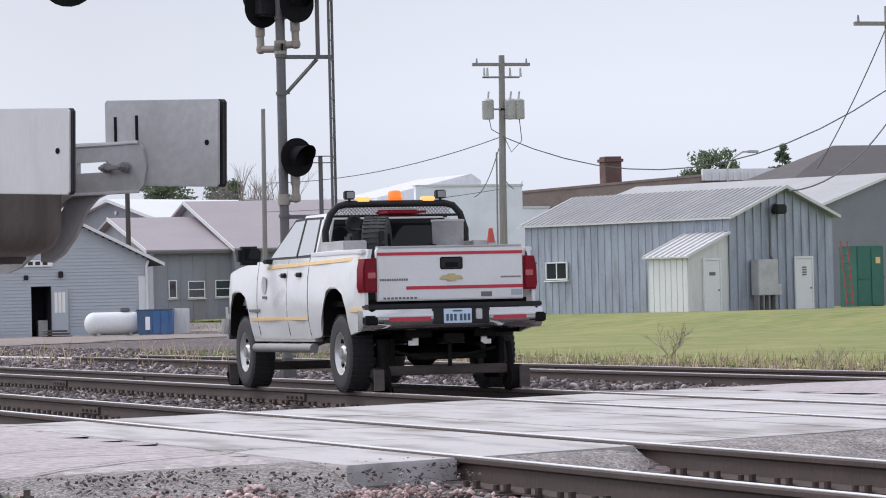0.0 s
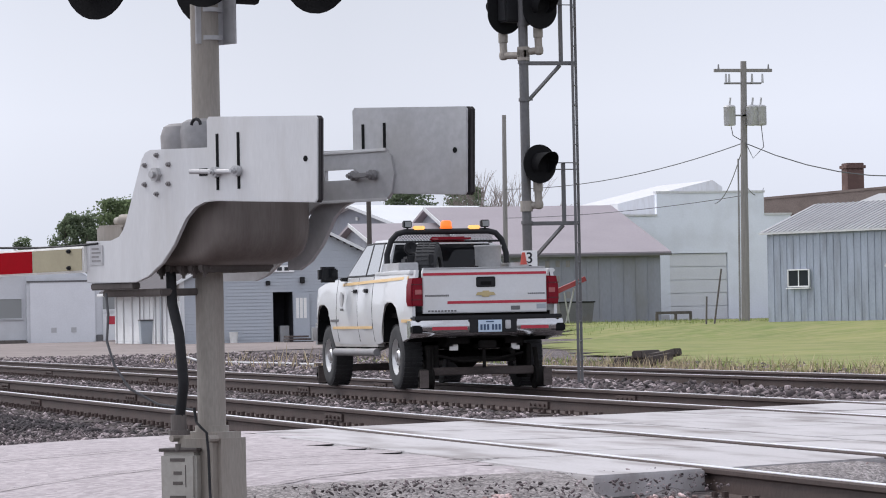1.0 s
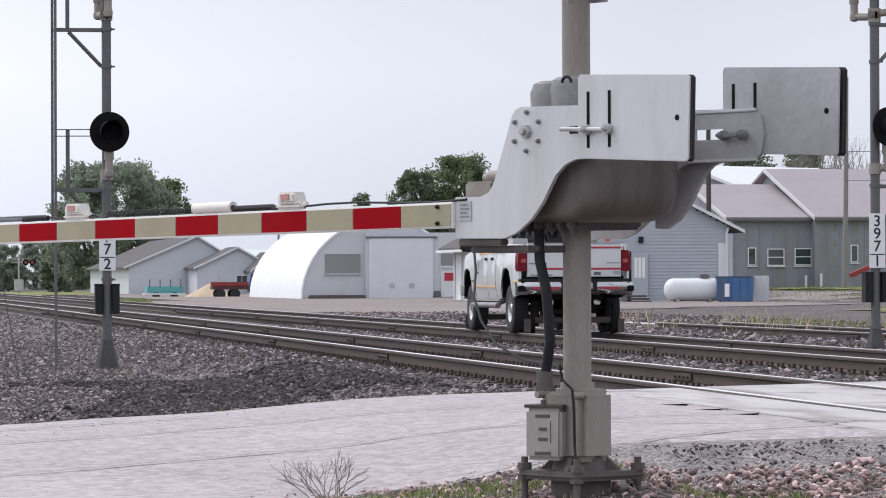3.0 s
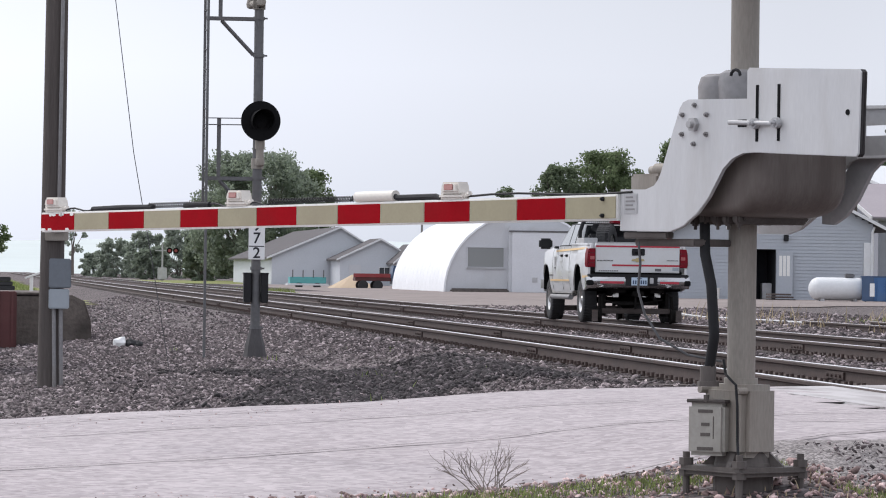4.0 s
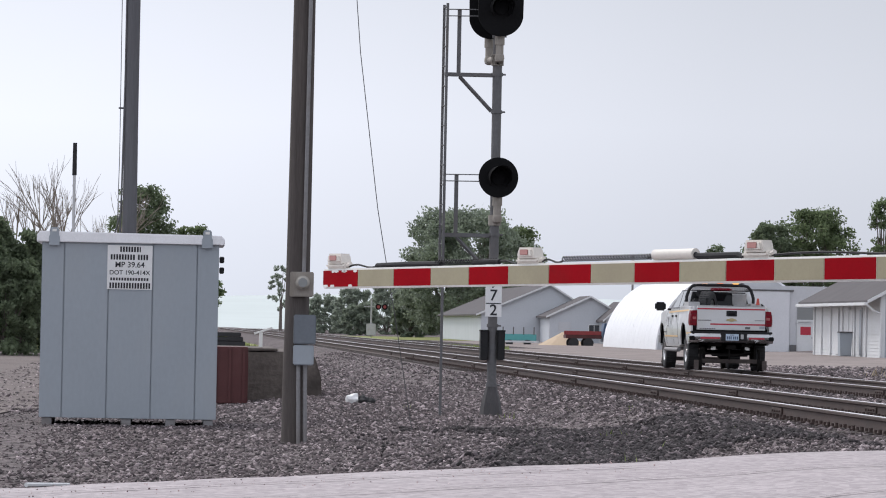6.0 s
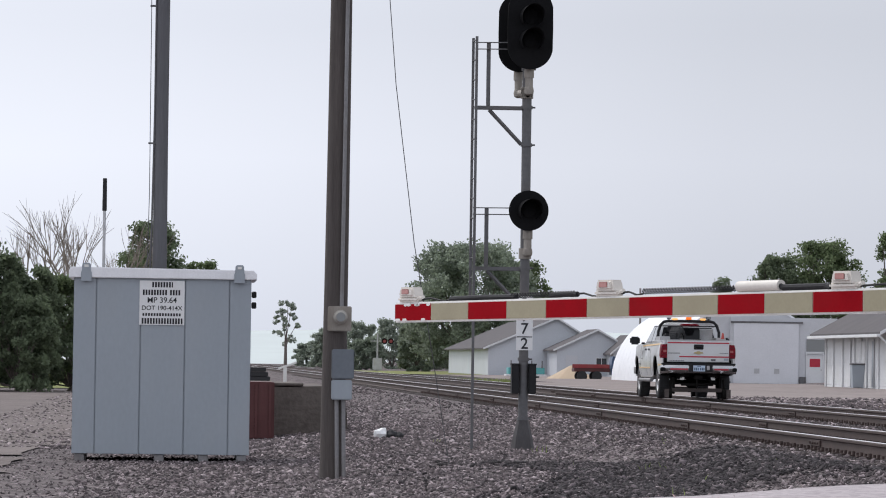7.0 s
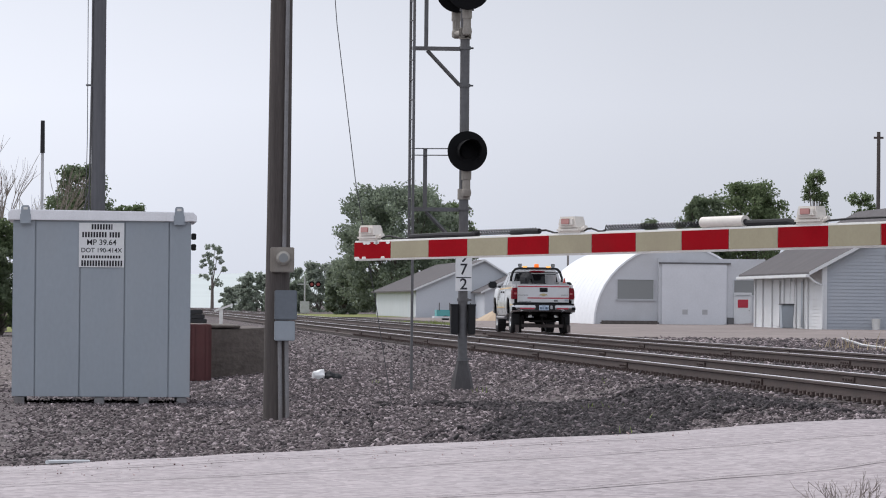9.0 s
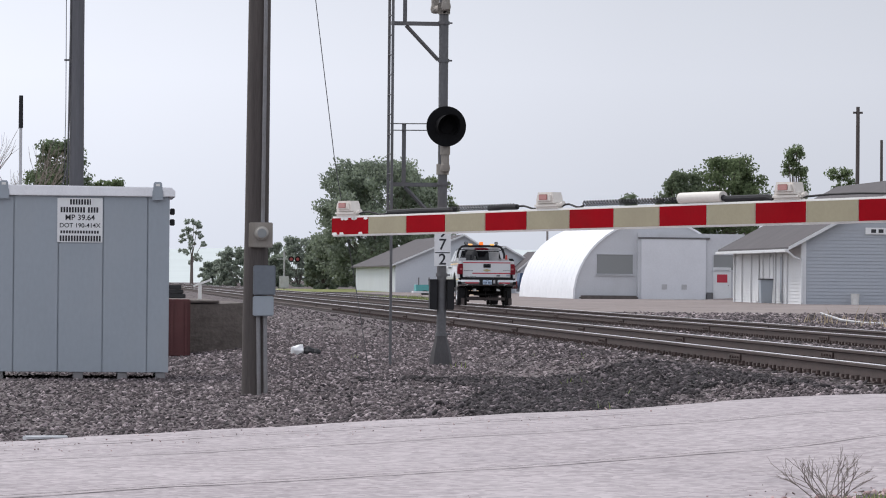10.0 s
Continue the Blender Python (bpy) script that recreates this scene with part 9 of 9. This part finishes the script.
tree((16.4, 560, -0.5), 10.2, 4.6, 17, "leaf_haze", "slim far tree with gaps and haze-paled leaves", 11, 40, 0.34, 0.45, 0.75)
# Far bushes: haze painted in by paler leaves, stronger beyond 480 m.
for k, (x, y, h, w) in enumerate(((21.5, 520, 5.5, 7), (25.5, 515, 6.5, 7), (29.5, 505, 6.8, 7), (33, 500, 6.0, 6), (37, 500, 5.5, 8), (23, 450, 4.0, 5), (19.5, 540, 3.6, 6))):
    tree((x, y, -0.5), h, w, 40 + k, "leaf_haze" if y > 480 else "leaf_light_haze", "far green bush beside the tracks", 34, 60, 0.33, 0.03)
tree((-7.9, 150, -0.45), 5.4, 4.4, 21, "leaf_dark", "dense dark green tree at the yard's edge", 60, 90, 0.17, 0.03)
tree((-4.7, 153, -0.45), 4.5, 4.2, 22, "leaf", "dense green shrub at the yard's edge", 46, 80, 0.16, 0.02)
tree((-9.4, 148, -0.45), 8.0, 5.4, 23, "leaf_dark", "dense dark green tree at the yard's edge", 60, 90, 0.17, 0.03)
tree((-6.6, 146, -0.45), 3.6, 4.4, 27, "leaf_dark", "dense dark green shrub at the yard's edge", 40, 80, 0.16, 0.02)
tree((-1.6, 200, -0.45), 8.5, 4.0, 24, "leaf_dark", "dark green tree behind the hut", 40, 70, 0.18, 0.3)
tree((0.9, 202, -0.45), 6.5, 3.2, 28, "leaf", "green tree behind the hut", 26, 60, 0.18, 0.3)
tree((-11.5, 146, -0.45), 5.0, 5.0, 61, "leaf", "dense green shrub at the yard's edge", 40, 80, 0.16, 0.02)
tree((-6.2, 151, -0.45), 4.8, 4.0, 62, "leaf_dark", "dense green shrub at the yard's edge", 40, 80, 0.16, 0.02)
bare_tree((-5.0, 172, -0.45), 10.4, 25, 0.45)
bare_tree((-6.9, 175, -0.45), 9.8, 26, 0.45)
bare_tree((-3.2, 178, -0.45), 9.2, 29, 0.5)


def blades(name, n_, area, h0, h1, w_, material, seed, label, category, zf=ground_z, lean=0.35, keep=None):
    """Upright blades or stalks, joined; area gives (x, y) for a random pair."""
    r = np.random.RandomState(seed)
    verts, faces = [], []
    for _ in range(n_):
        x, y = area(r.rand(), r.rand())
        if keep and not keep(x, y):
            continue
        z = zf(x, y)
        h = h0 + (h1 - h0) * r.rand() ** 2
        a_ = r.rand() * 6.283
        dx, dy = math.cos(a_) * w_, math.sin(a_) * w_
        lx, ly = r.normal() * lean * h, r.normal() * lean * h
        b0 = len(verts)
        verts += [(x - dx, y - dy, z), (x + dx, y + dy, z), (x + dx * 0.6 + lx * 0.4, y + dy * 0.6 + ly * 0.4, z + h * 0.55), (x - dx * 0.6 + lx * 0.4, y - dy * 0.6 + ly * 0.4, z + h * 0.55), (x + lx, y + ly, z + h)]
        faces += [(b0, b0 + 1, b0 + 2, b0 + 3), (b0 + 3, b0 + 2, b0 + 4)]
    ob = raw(name, verts, faces, material)
    return tagged(ob, label, category, kind="stuff")


blades("dry_weeds", 9000, lambda a_, b_: (20.8 + 2.8 * a_ ** 1.5, 26 + 44 * b_), 0.05, 0.34, 0.008, "dry", 1, "tall dry tan weeds along the siding", "weeds", keep=lambda x, y: noise.noise((x * 0.7, y * 0.25, 2)) > -0.25)
blades("green_weeds", 3000, lambda a_, b_: (21.4 + 3.0 * a_, 26 + 60 * b_), 0.04, 0.22, 0.014, "blade", 2, "green weeds and long grass along the siding", "weeds")
blades("siding_end_weeds", 900, lambda a_, b_: (17.3 + 5.0 * a_, 66 + 26 * b_), 0.08, 0.5, 0.014, "dry", 4, "dry weeds over the end of the siding", "weeds", keep=lambda x, y: noise.noise((x * 0.6, y * 0.2, 8)) > 0.0)
blades("lot_weeds", 6000, lambda a_, b_: (41 + 17 * a_, 132 + 44 * b_), 0.04, 0.22, 0.012, "blade", 5, "green weeds at the lot's edge", "weeds")
blades("kerb_grass", 11000, lambda a_, b_: tuple(U * (10.2 + 3.6 * a_) + N * (12.9 + 1.6 * b_)), 0.008, 0.055, 0.004, "blade", 6, "short green grass at the road's edge", "grass", keep=lambda x, y: noise.noise((x * 1.4, y * 1.4, 2)) > 0.02)
blades("kerb_straw", 1500, lambda a_, b_: tuple(U * (9.0 + 6 * a_) + N * (12.6 + 1.9 * b_)), 0.01, 0.06, 0.004, "dry", 7, "dry straw at the road's edge", "grass")
blades("yard_grass", 1200, lambda a_, b_: (3.8 + 3 * a_, 30 + 30 * b_), 0.02, 0.12, 0.008, "blade", 8, "sparse green tufts in the gravel", "grass", keep=lambda x, y: noise.noise((x * 1.3, y * 0.7, 11)) > 0.42)
blades("verge_grass", 12000, lambda a_, b_: (15.2 + 1.2 * a_ if a_ > 0.5 else 4.6 - 8 * a_, 175 + 190 * b_), 0.06, 0.3, 0.02, "blade", 9, "long green verge grass", "grass")


def dry_bush(at, h, seed, label="leafless twiggy dry bush at the road's edge"):
    t = thing("dry_bush", label, "bush", "dry bushes", at=at)
    rnd = random.Random(seed)
    for stem in range(9):
        bm = bmesh.new()
        def grow(p, d, ln, r, depth):
            q = p + d * ln
            tube(bm, p, q, r, r * 0.7, seg=4, caps=False)
            if depth < 4:
                for _ in range(2):
                    nd = (d + Vector((rnd.uniform(-1, 1), rnd.uniform(-1, 1), rnd.uniform(-0.3, 0.6))) * 0.6).normalized()
                    grow(p.lerp(q, rnd.uniform(0.5, 1.0)), nd, ln * rnd.uniform(0.6, 0.8), r * 0.7, depth + 1)
        a_ = rnd.uniform(0, 6.28)
        d = Vector((math.cos(a_) * 0.75, math.sin(a_) * 0.75, rnd.uniform(0.5, 1.0))).normalized()
        grow(Vector((rnd.uniform(-0.04, 0.04), rnd.uniform(-0.04, 0.04), -0.02)), d, h * 0.38, h * 0.010, 0)
        part("stem", bm, "twig", t)
    return t


dry_bush((3.30, 18.45, -0.27), 0.40, 4)
dry_bush((25.5, 60.0, -0.12), 0.75, 6, "leafless dry weed bush in the lawn's edge")
dry_bush((24.0, 41.0, -0.14), 0.7, 7, "leafless dry weed bush in the lawn's edge")
dry_bush((22.4, 46.5, -0.14), 0.5, 8, "leafless dry weed bush in the lawn's edge")
for x, y, z, dx, h in ((45.7, 130, 0.25, 0.05, 1.2), (46.0, 130, 0.28, 0.35, 2.2)):
    st = thing("stake", "thin dark steel stake in the grass", "stake", "stakes in the lawn", at=(x, y, z))
    part("rod", tubed((0, 0, -0.1), (dx, 0, h), 0.035, seg=6), "cast", st)
lg = thing("scrap_pile", "dark weathered scrap timber in the weeds", "scrap timber", at=(22.6, 66.0, -0.14))
for k in range(5):
    bm = bmesh.new()
    box(bm, (-0.7, -0.1, 0), (0.7, 0.1, 0.14), 0.02, Matrix.Translation((0.15 * k - 0.3, 0.2 * k, 0.02 + 0.08 * (k % 3))) @ Matrix.Rotation(0.5 * k, 4, "Z") @ Matrix.Rotation(0.08 * (k - 2), 4, "Y"))
    part("timber", bm, "tie", lg)
hs = thing("buried_hose", "pale bent plastic pipe lying on the gravel", "pipe", at=(0, 0, 0))
bm = bmesh.new()
pts = []
for k in range(14):
    s = k / 13
    x, y = 18.3 + 1.6 * s + 0.15 * math.sin(6 * s), 92 - 22 * s
    pts.append((x, y, ground_z(x, y) + 0.03 + (0.5 * (0.1 - s) * 4 if s < 0.1 else 0)))
pipe(bm, pts, 0.035, 6)
part("hose", bm, "galv", hs)


# ---- loose stones ----
def stones(name, n_, place, s0, s1, material, seed, label, sink=0.35):
    r = np.random.RandomState(seed)
    phi = (1 + 5 ** 0.5) / 2
    ico = np.array([(-1, phi, 0), (1, phi, 0), (-1, -phi, 0), (1, -phi, 0), (0, -1, phi), (0, 1, phi), (0, -1, -phi), (0, 1, -phi), (phi, 0, -1), (phi, 0, 1), (-phi, 0, -1), (-phi, 0, 1)]) / 1.9
    tri = np.array([(0, 11, 5), (0, 5, 1), (0, 1, 7), (0, 7, 10), (0, 10, 11), (1, 5, 9), (5, 11, 4), (11, 10, 2), (10, 7, 6), (7, 1, 8), (3, 9, 4), (3, 4, 2), (3, 2, 6), (3, 6, 8), (3, 8, 9), (4, 9, 5), (2, 4, 11), (6, 2, 10), (8, 6, 7), (9, 8, 1)])
    pts = place(r, n_)
    n_ = len(pts)
    s = s0 + (s1 - s0) * r.rand(n_) ** 2.2
    v = np.repeat(ico[None], n_, 0) * (1 + 0.32 * r.normal(size=(n_, 12, 1)).clip(-1.2, 1.2))
    v *= np.stack([r.uniform(0.8, 1.35, n_), r.uniform(0.7, 1.2, n_), r.uniform(0.5, 0.9, n_)], 1)[:, None, :]
    a_ = r.uniform(0, 6.283, n_)
    ca, sa = np.cos(a_)[:, None], np.sin(a_)[:, None]
    x, y = v[..., 0] * ca - v[..., 1] * sa, v[..., 0] * sa + v[..., 1] * ca
    tl = r.normal(size=(n_, 1)) * 0.4
    z = v[..., 2] + x * tl
    v = np.stack([x, y, z], 2) * (s / 2)[:, None, None]
    v += pts[:, None, :]
    v[..., 2] += (s * (0.5 - sink) * 0.5)[:, None]
    f_ = (tri[None] + 12 * np.arange(n_)[:, None, None]).reshape(-1, 3)
    me = bpy.data.meshes.new(name)
    me.vertices.add(n_ * 12)
    me.vertices.foreach_set("co", v.reshape(-1))
    me.loops.add(len(f_) * 3)
    me.polygons.add(len(f_))
    me.loops.foreach_set("vertex_index", f_.reshape(-1).astype(np.int32))
    me.polygons.foreach_set("loop_start", np.arange(0, len(f_) * 3, 3, dtype=np.int32))
    me.update(calc_edges=True)
    me.validate()
    me.materials.append(M[material])
    return tagged(new(name, me), label, "stones", kind="stuff")


def island_tint(material, amount, warm, mid=0.5, peak=1.6):
    """Gives each joined stone a shade of its own."""
    n, l = material.node_tree.nodes, material.node_tree.links
    b = n["Principled BSDF"]
    src = b.inputs["Base Color"].links[0].from_socket
    g = n.new("ShaderNodeNewGeometry")
    ramp = n.new("ShaderNodeValToRGB")
    e = ramp.color_ramp.elements
    e[0].color, e[1].color = (1 - amount, 1 - amount, 1 - amount, 1), (1 + amount * peak, 1 + amount * peak * 0.98, 1 + amount * peak * 0.97, 1)
    m_ = e.new(mid)
    m_.color = (*warm, 1)
    l.new(g.outputs["Random Per Island"], ramp.inputs[0])
    x = n.new("ShaderNodeMix")
    x.data_type, x.blend_type = "RGBA", "MULTIPLY"
    x.inputs["Factor"].default_value = 1.0
    l.new(src, x.inputs["A"])
    l.new(ramp.outputs["Color"], x.inputs["B"])
    l.new(x.outputs["Result"], b.inputs["Base Color"])


island_tint(M["stone_dark"], 0.75, (0.85, 0.82, 0.84), 0.8, 3.0)
island_tint(M["stone"], 0.78, (0.88, 0.82, 0.83), 0.74, 2.3)
island_tint(M["stone_red"], 0.75, (1.05, 0.90, 0.87), 0.55, 1.4)
def thin_leaf(material):
    """Lets part of the light through the leaves."""
    n, l = material.node_tree.nodes, material.node_tree.links
    b = n["Principled BSDF"]
    tr = n.new("ShaderNodeBsdfTranslucent")
    l.new(b.inputs["Base Color"].links[0].from_socket, tr.inputs["Color"])
    mx = n.new("ShaderNodeMixShader")
    mx.inputs[0].default_value = 0.55
    l.new(b.outputs[0], mx.inputs[1])
    l.new(tr.outputs[0], mx.inputs[2])
    l.new(mx.outputs[0], n["Material Output"].inputs["Surface"])


for leafy in ("leaf", "leaf_dark", "leaf_light_haze", "leaf_haze"):
    island_tint(M[leafy], 0.22, (1.0, 1.04, 0.92))
    thin_leaf(M[leafy])
island_tint(M["blade"], 0.35, (1.05, 1.0, 0.9))
island_tint(M["dry"], 0.35, (1.0, 0.95, 0.88))


def bed_z(x, y):
    zz = ground_z(x, y)
    x0, x1 = RA - 1.75, RB + 1.75
    e = max(0.0, x0 - x, x - x1)
    if e < 0.9 and not on_road(x, y, 0.35):
        zz = max(zz, -0.215 - 0.5 * e)
    return zz


def field(xf, yf, keep, zf):
    def place(r, n_):
        x, y = xf(r.rand(n_), r), yf(r.rand(n_), r)
        ok = np.array([keep(a_, b_) for a_, b_ in zip(x, y)])
        x, y = x[ok], y[ok]
        return np.stack([x, y, np.array([zf(a_, b_) for a_, b_ in zip(x, y)])], 1)
    return place


def left_keep(x, y):
    return not on_road(x, y, 0.15) and y > 24 and -4.5 < x - (y - 28) * 0.0 < 7.2


def in_heap(x, y):
    """Where the fresh dark ballast was tipped."""
    return x + 0.9 * noise.noise((x * 3, y * 2, 8)) > 2.5 + 0.12 * max(0.0, y - 40) and y < 50 and noise.noise((x * 0.5, y * 0.15, 5)) + 0.45 * noise.noise((x * 5, y * 3, 2)) > -0.08


stones("far_yard_stones", 22000, field(lambda q, r: -4.5 + 11.5 * q, lambda q, r: 58 + 90 * q ** 1.5, left_keep, bed_z), 0.035, 0.10, "stone", 41, "loose stones along the far track shoulder")
stones("dark_stones", 48000, field(lambda q, r: 2.0 + 5.1 * q ** 0.7, lambda q, r: 26 + 22 * r.rand(len(q)) ** 1.2, lambda x, y: left_keep(x, y) and in_heap(x, y), bed_z), 0.03, 0.085, "stone_dark", 42, "heap of dark crushed stones beside the near track", 0.15)
# the heaped ballast between the road and the near track
stones("ballast_stones", 70000, field(lambda q, r: -1.5 + 8.6 * q ** 0.75, lambda q, r: 25 + 55 * q ** 1.6, lambda x, y: left_keep(x, y) and (not in_heap(x, y) or noise.noise((x * 9, y * 9, 1)) > 0.08), bed_z), 0.024, 0.066, "stone", 11, "loose grey-brown crushed stones beside the near track")
stones("yard_stones", 22000, field(lambda q, r: -6 + 11 * q, lambda q, r: 24 + 56 * q ** 1.3, left_keep, bed_z), 0.02, 0.05, "stone", 12, "loose grey stones scattered over the yard")
stones("track_stones", 26000, field(lambda q, r: RA - 1.6 + (RB - RA + 3.2) * q, lambda q, r: 28 + 60 * q ** 1.4, lambda x, y: not on_road(x, y, 0.1) and min(abs(x - RA + GAUGE / 2), abs(x - RA - GAUGE / 2), abs(x - RB + GAUGE / 2), abs(x - RB - GAUGE / 2)) > 0.12, lambda x, y: -0.20), 0.04, 0.09, "stone", 13, "dark ballast stones between the rails")
stones("near_track_stones", 3500, field(lambda q, r: RA - 1.7 + 3.6 * q, lambda q, r: 11 + 9 * q, lambda x, y: not on_road(x, y, 0.9) and min(abs(x - RA + GAUGE / 2), abs(x - RA - GAUGE / 2)) > 0.12, lambda x, y: -0.20), 0.04, 0.09, "stone", 14, "dark ballast stones between the rails")
def apron_s(x, y):
    return ((ROAD_N0 - x * N.x) / N.y + 0.35 + max(0.0, 1.0 - 0.6 * (x - 4.9) / 2.9) - y) / 1.9


def apron_z(x, y):
    s = min(1.0, max(0.0, apron_s(x, y)))
    return -0.005 - 0.26 * s ** 2.2


stones("red_stones", 14000, field(lambda q, r: 4.75 + 3.0 * q, lambda q, r: 13.5 + 7.5 * r.rand(len(q)), lambda x, y: 0.68 + 0.3 * noise.noise((x * 2, y, 3)) < apron_s(x, y) < 2.4 and abs(x - RA + GAUGE / 2) > 0.15, apron_z), 0.018, 0.055, "stone_red", 15, "loose reddish crushed stones at the road's edge")
stones("asphalt_crumbs", 7000, field(lambda q, r: 4.6 + 3.2 * q, lambda q, r: 14.5 + 7.0 * r.rand(len(q)), lambda x, y: 0.16 < apron_s(x, y) < 1.0 and noise.noise((x * 1.7, y * 1.7, 6)) > -0.25, apron_z), 0.008, 0.028, "stone", 18, "crumbled asphalt and grit on the apron", 0.45)
stones("far_side_gravel", 22000, field(lambda q, r: 14.9 + 10 * q ** 1.2, lambda q, r: 40 + 75 * q, lambda x, y: not on_road(x, y, 0.1), ground_z), 0.05, 0.13, "stone", 16, "grey gravel beyond the far track")
stones("shoulder_stones", 5000, lambda r, n_: np.array([(*(U * u_ + N * nn), ground_z(*(U * u_ + N * nn))) for u_, nn in zip(r.uniform(8.5, 16, n_), 12.4 + 2.5 * r.rand(n_) ** 0.8)]), 0.012, 0.05, "stone_red", 19, "loose stones and grit on the road shoulder")
stones("road_grit", 4000, lambda r, n_: np.array([(*(U * u_ + N * nn), road_z(u_) + 0.012) for u_, nn in zip(r.uniform(6, 18, n_), ROAD_N0 + 8.6 * r.rand(n_) ** 1.6)]), 0.005, 0.014, "stone_red", 17, "loose grit on the asphalt")



def stick():
    """A bleached lath left lying at the road's far edge."""
    bm = bmesh.new()
    lo, hi = Vector((-0.83, 25.35, -0.243)), Vector((-0.55, 25.78, -0.256))
    tube(bm, lo, hi, 0.017, 0.013, seg=7)
    ob = part("wooden_stick", bm, "white_wall", None)
    tagged(ob, "bleached wooden stick lying on the ballast", "stick")


stick()


# ---- movement ----
def motions():
    rows = [(0.0, 35.56), (0.5, 39.54), (1.0, 43.68), (1.5, 47.85), (2.0, 51.75), (2.5, 55.70), (4.0, 67.45), (4.5, 71.55), (5.0, 75.86), (5.5, 80.25), (6.0, 84.65),
            (7.5, 98.05), (8.5, 107.45), (9.0, 112.38), (9.5, 117.28), (10.0, 122.35)]
    walk(truck, [(t, pose(RB + 0.025, y, 0.0)) for t, y in rows])
    ts, ys = [r[0] for r in rows], [r[1] for r in rows]
    for w, x, y in truck_wheels:
        walk(w, [(k / 30, pose(x, y, WHEEL_R) @ Matrix.Rotation(-(float(np.interp(k / 30, ts, ys)) - 35.56) / WHEEL_R, 4, "X")) for k in range(0, 301)])


motions()
